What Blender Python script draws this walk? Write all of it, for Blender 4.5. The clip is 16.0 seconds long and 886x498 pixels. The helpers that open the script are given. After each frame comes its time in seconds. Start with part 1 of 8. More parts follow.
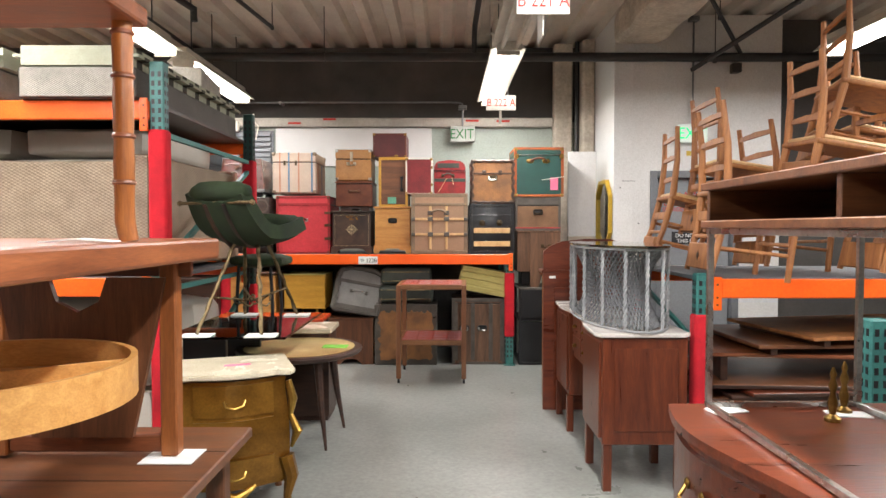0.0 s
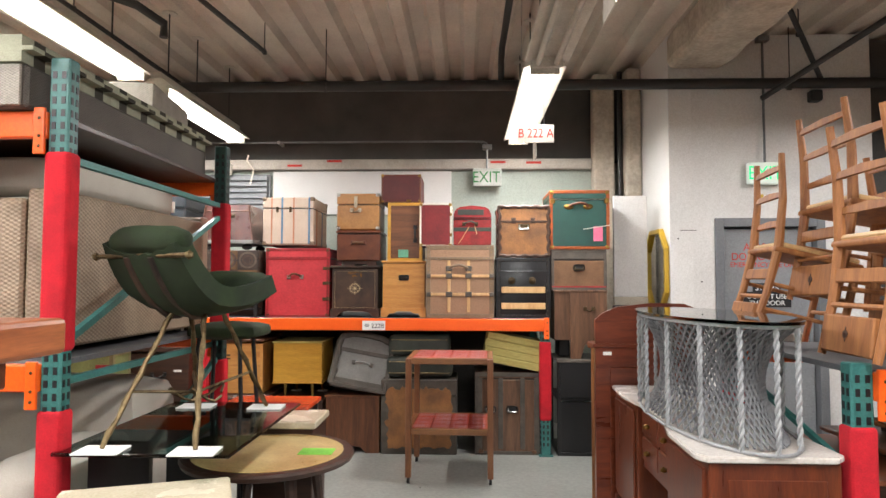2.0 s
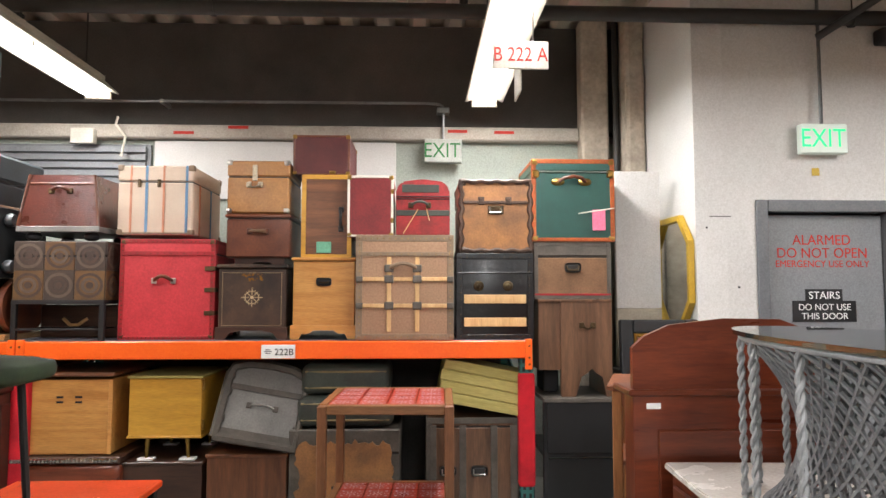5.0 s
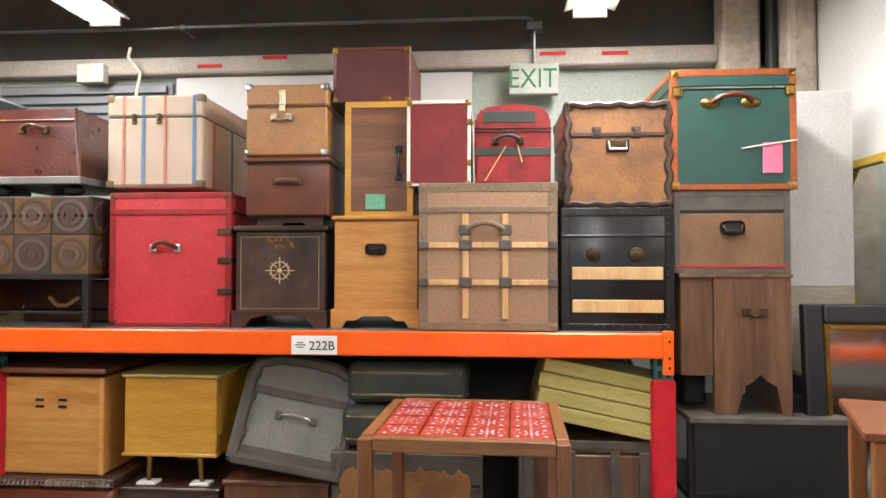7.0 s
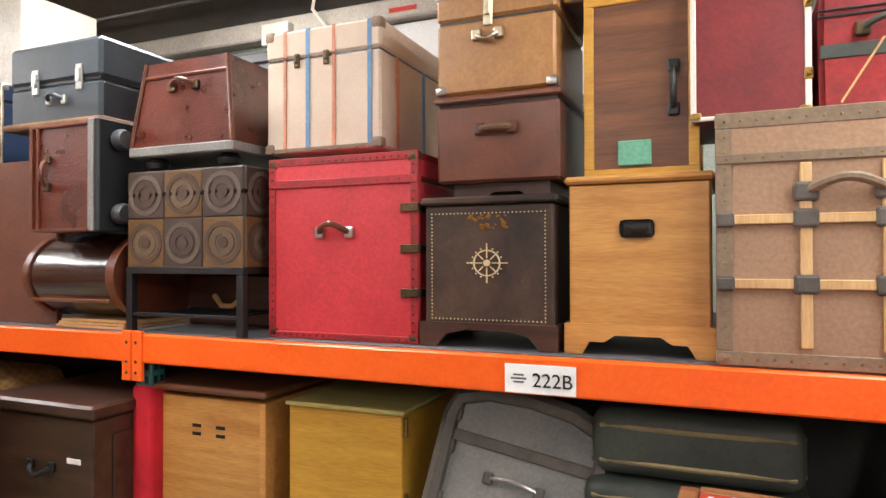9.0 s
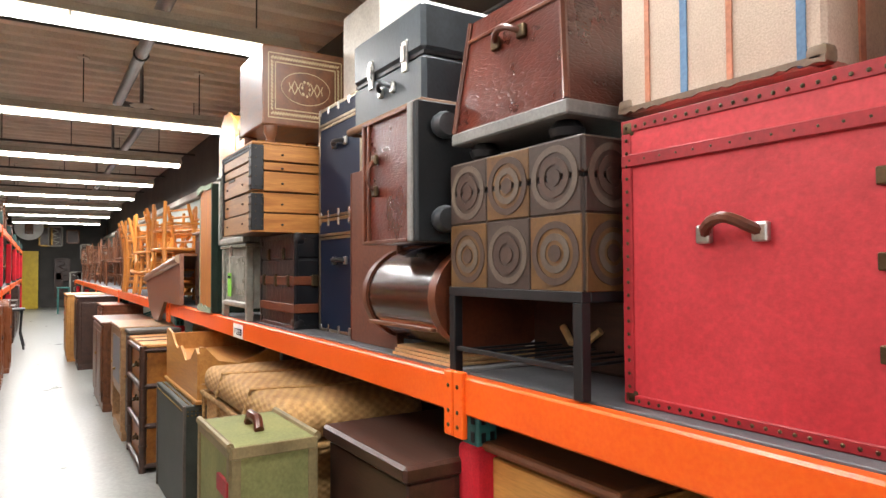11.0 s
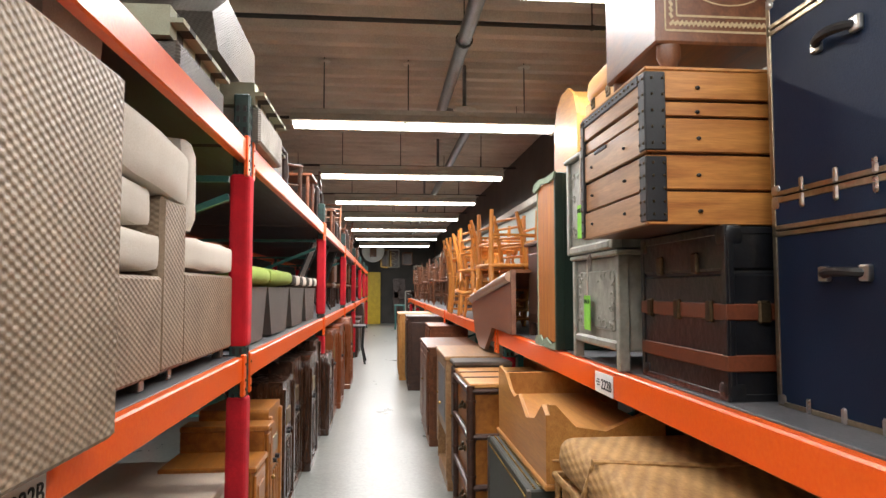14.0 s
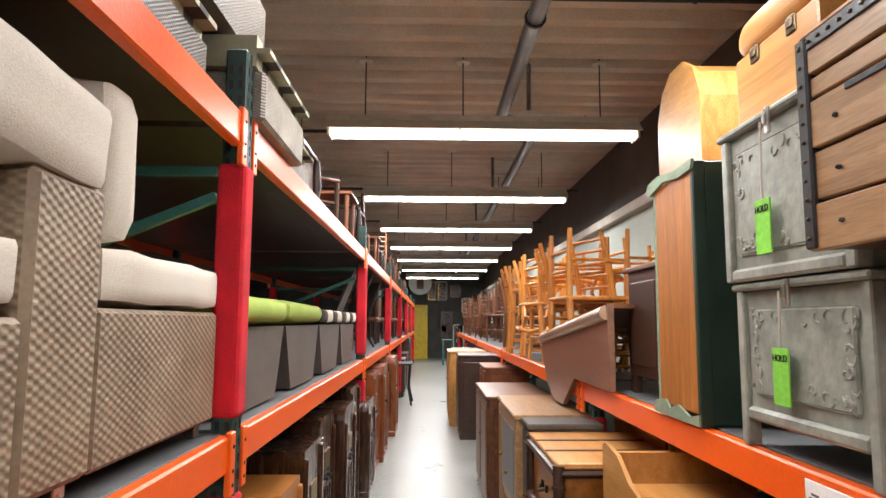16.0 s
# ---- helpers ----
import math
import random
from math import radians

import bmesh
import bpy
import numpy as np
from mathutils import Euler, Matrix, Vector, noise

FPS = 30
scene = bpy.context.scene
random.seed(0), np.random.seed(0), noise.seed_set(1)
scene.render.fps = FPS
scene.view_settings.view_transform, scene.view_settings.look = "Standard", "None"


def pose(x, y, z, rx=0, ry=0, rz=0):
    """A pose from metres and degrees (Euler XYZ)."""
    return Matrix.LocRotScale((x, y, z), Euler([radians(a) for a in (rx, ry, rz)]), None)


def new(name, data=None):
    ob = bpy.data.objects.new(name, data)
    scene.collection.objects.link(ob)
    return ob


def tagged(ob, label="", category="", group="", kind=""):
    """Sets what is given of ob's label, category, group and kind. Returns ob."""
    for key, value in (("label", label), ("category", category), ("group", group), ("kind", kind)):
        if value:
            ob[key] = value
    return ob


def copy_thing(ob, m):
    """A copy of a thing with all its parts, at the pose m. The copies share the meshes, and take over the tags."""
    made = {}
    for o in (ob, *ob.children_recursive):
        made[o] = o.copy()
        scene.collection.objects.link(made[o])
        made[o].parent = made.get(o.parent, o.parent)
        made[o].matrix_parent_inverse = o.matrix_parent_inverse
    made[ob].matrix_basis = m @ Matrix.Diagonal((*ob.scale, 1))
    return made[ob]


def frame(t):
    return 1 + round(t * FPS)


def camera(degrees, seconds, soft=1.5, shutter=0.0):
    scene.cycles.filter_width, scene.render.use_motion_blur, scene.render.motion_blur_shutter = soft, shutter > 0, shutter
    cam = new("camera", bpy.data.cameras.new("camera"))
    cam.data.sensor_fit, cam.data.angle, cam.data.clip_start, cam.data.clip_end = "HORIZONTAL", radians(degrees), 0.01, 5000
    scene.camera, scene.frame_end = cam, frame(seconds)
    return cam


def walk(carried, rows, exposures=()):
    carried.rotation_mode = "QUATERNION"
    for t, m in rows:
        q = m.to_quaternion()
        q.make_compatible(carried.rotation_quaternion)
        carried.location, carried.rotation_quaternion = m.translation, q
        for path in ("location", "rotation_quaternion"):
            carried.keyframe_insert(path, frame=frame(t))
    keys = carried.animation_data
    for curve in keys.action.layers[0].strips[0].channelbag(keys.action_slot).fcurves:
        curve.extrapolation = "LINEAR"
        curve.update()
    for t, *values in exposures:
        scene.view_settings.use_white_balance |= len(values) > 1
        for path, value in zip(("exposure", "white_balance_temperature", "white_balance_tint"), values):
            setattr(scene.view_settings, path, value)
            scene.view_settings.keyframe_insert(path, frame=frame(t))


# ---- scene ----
cam = camera(68.2, 16.0)
METRES, EYE, TILT, LEAN, TURN = 8.5, 1.45, 0.0, 0.0, 0.0
ROWS = [
    (0.0, 0.0021, 0.0008, 0.0005, 0.12, -1.86, -0.01),
    (0.5, 0.0039, 0.0347, 0.0022, 1.21, -0.56, -0.03),
    (1.0, -0.0021, 0.0694, 0.0037, 1.66, 0.4, -0.16),
    (1.5, -0.0035, 0.1022, 0.0038, 1.76, 1.51, -0.13),
    (2.0, 0.0022, 0.1371, 0.0053, 2.01, 2.86, -0.13),
    (2.5, 0.0042, 0.1702, 0.0042, 2.3, 3.89, -0.08),
    (3.0, 0.0018, 0.2042, 0.0037, 0.69, 4.33, -0.14),
    (5.5, 0.0068, 0.3766, -0.0014, -2.1, 3.65, -0.02),
    (6.0, 0.0033, 0.4123, -0.0027, 1.0, 2.42, 0.0),
    (6.5, -0.0004, 0.4438, -0.0006, 1.9, 1.58, -0.14),
    (7.0, -0.0016, 0.4774, 0.0005, 4.32, 1.52, -0.05),
    (7.5, -0.0068, 0.5083, 0.0001, 10.09, 1.19, 0.25),
    (8.0, -0.0162, 0.5391, -0.0002, 14.47, 0.82, 0.35),
    (10.5, -0.0742, 0.6691, 0.0029, 46.58, 1.23, 0.21),
    (11.0, -0.089, 0.6876, 0.0028, 58.23, 1.66, 0.32),
    (11.5, -0.1142, 0.6955, 0.0028, 64.09, 1.77, 0.21),
    (12.0, -0.1428, 0.6992, 0.004, 68.8, 2.65, 0.22),
    (12.5, -0.1714, 0.7062, 0.0036, 75.28, 3.52, 0.1),
    (13.0, -0.1993, 0.7115, 0.0047, 81.83, 4.31, 0.17),
    (13.5, -0.2276, 0.7094, 0.0034, 84.72, 4.4, 0.18),
    (14.0, -0.2544, 0.7055, 0.0031, 84.81, 3.51, 0.04),
    (14.5, -0.2814, 0.7055, 0.0011, 84.62, 2.13, 0.08),
    (15.0, -0.3093, 0.7074, 0.0058, 86.41, 1.34, -0.15),
    (15.5, -0.3401, 0.7044, 0.0059, 87.72, 2.53, -0.06),
    (16.0, -0.373, 0.7016, 0.0072, 88.86, 6.35, -0.25),
]
walk(cam, [(t, pose(0, 0, EYE, TILT, LEAN, TURN) @ pose(METRES * x, METRES * y, METRES * z, 90 + pitch, roll, yaw)) for t, x, y, z, yaw, pitch, roll in ROWS],
     exposures=[(0.0, 0.0), (6.0, 0.05), (8.0, 0.12), (11.0, 0.08), (12.5, -0.05), (14.0, -0.25), (16.0, -0.2)])

# ---- world and lamps ----
world = bpy.data.worlds.new("world")
scene.world = world
world.use_nodes = True
world.node_tree.nodes["Background"].inputs[0].default_value = (0.9, 0.95, 1.0, 1)
world.node_tree.nodes["Background"].inputs[1].default_value = 0.05

LAMP_Z = {0.56: 2.92, -2.42: 2.95, 3.4: 2.95}
LAMP_POWER = 98.0
LAMP_COLOR = (1.0, 0.99, 0.99)
# centre x, start y, end y of the tube fixtures
# the last two are out of view, added to brighten the trunk fronts
LAMPS = [(0.56, 5.60, 7.95), (0.56, 0.40, 2.80), (0.56, -2.2, 0.2), (-2.42, 6.15, 7.95), (-2.42, 3.40, 5.80), (-2.42, 0.9, 3.3),
         (3.4, 3.4, 5.8), (3.4, 0.6, 3.0), (-5.5, 4.9, 7.5), (-8.5, 5.1, 7.7), (-11.4, 5.1, 7.7), (-14.2, 5.1, 7.7),
         (-17.0, 5.1, 7.7), (-19.8, 5.1, 7.7), (-23.0, 5.1, 7.7), (-26.5, 5.1, 7.7), (-5.5, 0.6, 3.0), (-2.42, -2.0, 0.4)]
for lx, ly0, ly1 in LAMPS:
    lamp = bpy.data.lights.new("tube_light", "AREA")
    ly1 -= 0.4 if ly1 > 7.9 else 0.0
    lamp.shape, lamp.size, lamp.size_y = "RECTANGLE", 0.16, ly1 - ly0
    lamp.energy, lamp.color = LAMP_POWER * (ly1 - ly0) / 2.4, LAMP_COLOR
    new("tube_light", lamp).matrix_world = pose(lx, (ly0 + ly1) / 2, LAMP_Z.get(lx, 3.03) - 0.03)

# ---- materials ----
def srgb(h):
    h = h.lstrip("#")
    v = [int(h[i:i + 2], 16) / 255 for i in (0, 2, 4)]
    return tuple(c / 12.92 if c <= 0.04045 else ((c + 0.055) / 1.055) ** 2.4 for c in v)


def mat(name, color, rough=0.6, metal=0.0, dark=None, scale=6.0, grain=0.0, axis=0, bump=0.15, fine=90.0, mix=0.5, wear=0.0,
        wear_color=(0.5, 0.45, 0.38), coat=0.0, weave=0.0, spread=0.05, scales=0.0, spec=0.5):
    """Two scales of noise between color and dark; grain stretches it along an axis as in wood."""
    m = bpy.data.materials.new(name)
    m.use_nodes = True
    nt = m.node_tree
    bsdf = nt.nodes["Principled BSDF"]
    N, L = nt.nodes.new, nt.links.new
    tc = N("ShaderNodeTexCoord")
    mp = N("ShaderNodeMapping")
    info = N("ShaderNodeObjectInfo")
    off = N("ShaderNodeVectorMath")
    off.operation = "SCALE"
    comb = N("ShaderNodeCombineXYZ")
    for i in range(3):
        L(info.outputs["Random"], comb.inputs[i])
    L(comb.outputs[0], off.inputs[0])
    off.inputs["Scale"].default_value = 7.0
    L(tc.outputs["Object"], mp.inputs[0])
    L(off.outputs[0], mp.inputs["Location"])
    if grain:
        s = [grain, grain, grain]
        s[axis] = 1.0
        mp.inputs["Scale"].default_value = s
    big = N("ShaderNodeTexNoise")
    big.inputs["Scale"].default_value = scale
    big.inputs["Detail"].default_value = 6
    big.inputs["Roughness"].default_value = 0.6
    big.inputs["Distortion"].default_value = 0.6 if grain else 0.2
    small = N("ShaderNodeTexNoise")
    small.inputs["Scale"].default_value = fine if not grain else fine * 0.35
    small.inputs["Detail"].default_value = 4
    L(mp.outputs[0], big.inputs[0])
    L(mp.outputs[0], small.inputs[0])
    d = dark if dark else tuple(c * 0.62 for c in color)
    ramp = N("ShaderNodeValToRGB")
    ramp.color_ramp.elements[0].position, ramp.color_ramp.elements[1].position = 0.5 - 0.25 * (1 - mix * 0.4), 0.72
    ramp.color_ramp.elements[0].color, ramp.color_ramp.elements[1].color = (*d, 1), (*color, 1)
    L(big.outputs[0], ramp.inputs[0])
    m2 = N("ShaderNodeMix")
    m2.data_type, m2.blend_type = "RGBA", "OVERLAY"
    m2.inputs[0].default_value = 0.35
    L(ramp.outputs[0], m2.inputs[6])
    L(small.outputs[0], m2.inputs[7])
    hsv = N("ShaderNodeHueSaturation")
    ma = N("ShaderNodeMapRange")
    ma.inputs["To Min"].default_value, ma.inputs["To Max"].default_value = 1 - spread, 1 + spread
    L(info.outputs["Random"], ma.inputs[0])
    L(ma.outputs[0], hsv.inputs["Value"])
    L(m2.outputs[2], hsv.inputs["Color"])
    out = hsv.outputs[0]
    if wear:
        wn = N("ShaderNodeTexNoise")
        wn.inputs["Scale"].default_value = 3.2
        wn.inputs["Detail"].default_value = 9
        wn.inputs["Roughness"].default_value = 0.7
        L(tc.outputs["Object"], wn.inputs[0])
        wr = N("ShaderNodeValToRGB")
        wr.color_ramp.elements[0].position, wr.color_ramp.elements[1].position = 0.68 - wear * 0.25, 0.74 - wear * 0.15
        L(wn.outputs[0], wr.inputs[0])
        wm = N("ShaderNodeMix")
        wm.data_type = "RGBA"
        L(wr.outputs[0], wm.inputs[0])
        L(out, wm.inputs[6])
        wm.inputs[7].default_value = (*wear_color, 1)
        out = wm.outputs[2]
    L(out, bsdf.inputs["Base Color"])
    rr = N("ShaderNodeMapRange")
    rr.inputs["To Min"].default_value, rr.inputs["To Max"].default_value = max(0.03, rough - 0.1), min(1.0, rough + 0.12)
    L(big.outputs[0], rr.inputs[0])
    L(rr.outputs[0], bsdf.inputs["Roughness"])
    bsdf.inputs["Metallic"].default_value = metal
    bsdf.inputs["Specular IOR Level"].default_value = spec
    bsdf.inputs["Coat Weight"].default_value = coat
    bsdf.inputs["Coat Roughness"].default_value = 0.2
    height = small.outputs[0]
    strength = bump
    if weave:
        # staggered woven strands; x + y and z serve every upright face
        sep = N("ShaderNodeSeparateXYZ")
        L(tc.outputs["Object"], sep.inputs[0])
        add = N("ShaderNodeMath")
        L(sep.outputs[0], add.inputs[0])
        L(sep.outputs[1], add.inputs[1])
        waves = []
        for src, k in ((add.outputs[0], 2 * math.pi * weave / 2.1), (sep.outputs[2], 2 * math.pi * weave / 1.15)):
            mu = N("ShaderNodeMath")
            mu.operation = "MULTIPLY"
            mu.inputs[1].default_value = k
            L(src, mu.inputs[0])
            si = N("ShaderNodeMath")
            si.operation = "SINE"
            L(mu.outputs[0], si.inputs[0])
            waves.append(si)
        pr = N("ShaderNodeMath")
        pr.operation = "MULTIPLY"
        L(waves[0].outputs[0], pr.inputs[0])
        L(waves[1].outputs[0], pr.inputs[1])
        fac = N("ShaderNodeMapRange")
        fac.inputs["From Min"].default_value, fac.inputs["From Max"].default_value = -0.75, 0.75
        L(pr.outputs[0], fac.inputs[0])
        tone = N("ShaderNodeValToRGB")
        tone.color_ramp.elements[0].color, tone.color_ramp.elements[1].color = (0.74, 0.71, 0.68, 1), (1, 1, 1, 1)
        L(fac.outputs[0], tone.inputs[0])
        wmix = N("ShaderNodeMix")
        wmix.data_type, wmix.blend_type = "RGBA", "MULTIPLY"
        wmix.inputs[0].default_value = 1.0
        L(out, wmix.inputs[6])
        L(tone.outputs[0], wmix.inputs[7])
        L(wmix.outputs[2], bsdf.inputs["Base Color"])
        height = fac.outputs[0]
        strength = 0.45
    if scales:
        vo = N("ShaderNodeTexVoronoi")
        vo.feature = "DISTANCE_TO_EDGE"
        vo.inputs["Scale"].default_value = scales
        vm = N("ShaderNodeMapping")
        vm.inputs["Scale"].default_value = (1.0, 1.0, 3.6)
        L(tc.outputs["Object"], vm.inputs[0])
        L(vm.outputs[0], vo.inputs["Vector"])
        cl = N("ShaderNodeMapRange")
        cl.inputs["From Max"].default_value = 0.16
        L(vo.outputs["Distance"], cl.inputs[0])
        height = cl.outputs[0]
        strength = 0.2
    bp = N("ShaderNodeBump")
    bp.inputs["Strength"].default_value = strength
    bp.inputs["Distance"].default_value = 0.004 if not weave else 0.006
    L(height, bp.inputs["Height"])
    L(bp.outputs[0], bsdf.inputs["Normal"])
    return m


def wood(name, color, dark=None, axis=0, rough=0.42, scale=2.2, grain=9.0, coat=0.15, **k):
    return mat(name, srgb(color), rough, 0, srgb(dark) if dark else None, scale, grain, axis, 0.12, 60, coat=coat, **k)


def paint(name, color, rough=0.5, dark=None, **k):
    return mat(name, srgb(color), rough, 0, srgb(dark) if dark else None, **k)


def metal(name, color, rough=0.35, dark=None, **k):
    return mat(name, srgb(color), rough, 1.0, srgb(dark) if dark else None, **k)


def glow(name, color, strength):
    m = bpy.data.materials.new(name)
    m.use_nodes = True
    b = m.node_tree.nodes["Principled BSDF"]
    b.inputs["Base Color"].default_value = (*color, 1)
    b.inputs["Emission Color"].default_value = (*color, 1)
    b.inputs["Emission Strength"].default_value = strength
    return m


def clear_glass(name, tint=(0.9, 0.96, 0.93), rough=0.02):
    m = bpy.data.materials.new(name)
    m.use_nodes = True
    b = m.node_tree.nodes["Principled BSDF"]
    b.inputs["Base Color"].default_value = (*tint, 1)
    b.inputs["Roughness"].default_value = rough
    b.inputs["Transmission Weight"].default_value = 1.0
    b.inputs["IOR"].default_value = 1.45
    return m


ORANGE = paint("orange_rack_paint", "#f5661c", 0.34, "#ea5a14", scale=3, wear=0.12, wear_color=(0.55, 0.16, 0.05), spread=0.02)
TEAL = paint("teal_rack_paint", "#3f7f78", 0.45, "#2c5f5c", wear=0.1, wear_color=(0.3, 0.3, 0.28))
DKTEAL = paint("dark_green_rack_paint", "#23453f", 0.5, "#182f2c")
RED_FELT = paint("red_felt_wrap", "#d81f2e", 0.95, "#a30f1f", fine=200, bump=0.4)
DECK = paint("grey_deck_board", "#6a6a6c", 0.55, "#4c4c50", scale=4, wear=0.15, wear_color=(0.3, 0.3, 0.3))
CONCRETE = paint("polished_concrete_floor", "#989994", 0.30, "#83857f", scale=1.6, fine=40, bump=0.03, wear=0.06, wear_color=(0.36, 0.36, 0.34))
WALL = paint("white_wall_paint", "#d2d0cd", 0.7, "#c6c3c0", scale=1.5, bump=0.05)
GREENWALL = paint("pale_green_grey_wall_paint", "#a2a99f", 0.7, "#949b91", scale=1.3, bump=0.05)
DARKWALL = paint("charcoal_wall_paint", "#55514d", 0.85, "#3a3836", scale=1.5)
LEDGE = paint("dusty_ledge_paint", "#b7b0a6", 0.8, "#9c958b", scale=4)
PLASTER = paint("fireproof_plaster", "#c0b5a5", 0.9, "#9d9284", scale=5, bump=0.5, fine=30)
CEIL = paint("steel_deck_ceiling", "#d6ccbf", 0.8, "#b5aba0", scale=1.2, bump=0.2)
PIPE = paint("black_pipe_paint", "#2f2c2a", 0.5, "#1e1c1b")
HOUSING = paint("white_enamel_housing", "#cfcabf", 0.4, "#b5b0a5")
GREYPIPE = metal("galvanised_pipe", "#8d8f90", 0.4)
TUBE = glow("lit_fluorescent_tube", (1.0, 0.96, 0.9), 14.0)
STEEL = metal("bright_steel", "#c9c7c2", 0.28)
BRASS = metal("aged_brass", "#a98a4e", 0.35, "#6c5228")
BRONZE = metal("dark_bronze_hardware", "#6a5b45", 0.45, "#3a3024")
BLACKM = paint("black_iron", "#1b1b1d", 0.45, "#101012")
PAPER = paint("white_paper_label", "#ececea", 0.8, "#dededc")
INK = paint("black_print", "#151515", 0.8)
REDINK = paint("red_print", "#c9382e", 0.8)
PINK = paint("pink_tag_card", "#f07c9c", 0.8)
GREENTAG = paint("green_tag_card", "#8ee04a", 0.7)
MINT = paint("mint_tag_card", "#6fae92", 0.8)

W_HONEY = wood("honey_pine", "#c4914f", "#a66f35")
W_PINE = wood("light_pine", "#d29c5a", "#b67a3c")
W_OAK = wood("golden_oak", "#b5762f", "#8a5220")
W_BROWN = wood("mid_brown_walnut", "#7d4f30", "#54301c")
W_BROWN_V = wood("upright_grain_walnut", "#7a4c2f", "#4d2c1a", axis=2)
W_MAHOG = wood("red_mahogany", "#7a3a22", "#4c1f12", rough=0.3, coat=0.4)
W_MAHOG_V = wood("upright_mahogany", "#73381f", "#481e11", axis=2, rough=0.3, coat=0.3)
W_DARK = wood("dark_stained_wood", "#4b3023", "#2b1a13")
W_GREY = wood("weathered_brown_wood", "#76543c", "#452e20", axis=2, wear=0.15, wear_color=(0.30, 0.21, 0.13))
W_RED = wood("reddish_table_wood", "#8c5030", "#5e331c", rough=0.4)
W_CHAIR = wood("chair_beech", "#a8703f", "#7c4a26", axis=2, rough=0.6, coat=0.0)
W_CHAIR_O = wood("orange_chair_beech", "#d08a3c", "#a9682a", axis=2)
W_BLOND = wood("blond_shelf_wood", "#d9a562", "#bd8444")

# trunk and furniture coverings
L_RED = paint("scarlet_fibre_covering", "#c4373f", 0.5, "#ac2b33", scale=5, wear=0.06, wear_color=(0.5, 0.12, 0.12))
L_REDEDGE = paint("dark_red_edge_leather", "#a81c26", 0.55, "#7d1219")
L_CREAM = paint("cream_canvas", "#c9b7a5", 0.85, "#b9a796", fine=250, bump=0.3)
BLUE_STRIPE = paint("blue_stripe_paint", "#6b8fb2", 0.8)
RED_STRIPE = paint("salmon_stripe_paint", "#cb8a6d", 0.8)
L_CROC = mat("crocodile_leather", srgb("#5f281c"), 0.28, 0, srgb("#38140c"), 6, 0, 0, 0.9, 60, coat=0.3, scales=30)
L_TAN = paint("tan_leather", "#a97840", 0.45, "#885a2c", scale=5, coat=0.15)
L_BROWN = paint("brown_leather", "#6f3b22", 0.4, "#411d10", scale=5, coat=0.2)
L_DARK = paint("dark_tooled_leather", "#4a3527", 0.5, "#1d1410", scale=7, wear=0.35, wear_color=(0.20, 0.12, 0.06))
L_MAROON = paint("maroon_leatherette", "#56201f", 0.5, "#3f1416", fine=220, bump=0.4)
L_WINE = paint("wine_red_leatherette", "#7c2022", 0.5, "#611518")
L_TARTAN = paint("worn_red_cloth", "#9c2a2c", 0.8, "#6d2120", scale=9, wear=0.2, wear_color=(0.1, 0.09, 0.08))
L_TANTRUNK = paint("tan_trunk_canvas", "#a18066", 0.75, "#8f7058", scale=3)
L_TANEDGE = paint("olive_brown_trunk_edge", "#84705a", 0.6, "#6d5a47")
SLAT = wood("pale_ash_slat", "#d0ac7c", "#b8925f", axis=2)
L_ORN = paint("rusty_orange_tin", "#a06c3d", 0.5, "#6c4a30", scale=6, wear=0.2, wear_color=(0.1, 0.06, 0.03))
L_ORNEDGE = paint("dark_brown_embossed_edge", "#4c3426", 0.5, "#2e1e16", scale=12, bump=0.6, fine=40)
L_BLACK = paint("cracked_black_leather", "#131418", 0.32, "#08090b", scale=9, bump=0.9, fine=28, coat=0.4)
L_GREEN = paint("bottle_green_vinyl", "#1f4a42", 0.5, "#183a34", fine=260, bump=0.3)
L_ORANGEBIND = paint("orange_leather_binding", "#a8541f", 0.5, "#843c12")
L_WICK = paint("worn_brown_canvas", "#7c5b40", 0.7, "#553a24", scale=7, wear=0.15, wear_color=(0.16, 0.1, 0.06))
L_NAVY = paint("navy_blue_vinyl", "#0e2039", 0.55, "#0a182d", fine=260, bump=0.2, scale=2, spec=0.25)
L_SLATE = paint("slate_blue_leather", "#323a40", 0.42, "#20262a", scale=5, wear=0.22, wear_color=(0.12, 0.13, 0.14))
L_BROWNPANEL = paint("brown_hardboard", "#6a3f2e", 0.6, "#573224")
L_GREYDOME = paint("grey_metal_sheet", "#7e7c78", 0.5, "#63615e", scale=6, wear=0.1, wear_color=(0.14, 0.12, 0.1))
L_GREYEDGE = paint("grey_brown_trunk_slat", "#5d564e", 0.6, "#3e3933", scale=8)
L_SUIT = paint("dark_green_suitcase_leather", "#3b4038", 0.55, "#262a25", scale=5, wear=0.1, wear_color=(0.26, 0.2, 0.12))
L_SUITEDGE = paint("olive_tan_suitcase_edge", "#8a7b55", 0.6, "#6a5c3c")
L_YELLOWGREEN = wood("pale_yellow_green_planks", "#b9ac6a", "#a0924f", rough=0.7, coat=0)
L_OLIVE = paint("olive_green_canvas", "#8a8a55", 0.8, "#6f7245", scale=4, wear=0.1, wear_color=(0.4, 0.34, 0.2))
W_YELLOW = wood("yellow_varnished_wood", "#c99838", "#b07f28")
W_CRATE = wood("crate_pine_boards", "#c58d50", "#8f5a2c", scale=3)
W_CRATE_Y = wood("crate_end_boards", "#b9803f", "#8a5427", axis=1, scale=3)
W_CRATE2 = wood("grey_pine_boards", "#b08a62", "#86633f", scale=3)
TILE_A = paint("brown_leather_patch", "#41322a", 0.5, "#2e231d", scale=8)
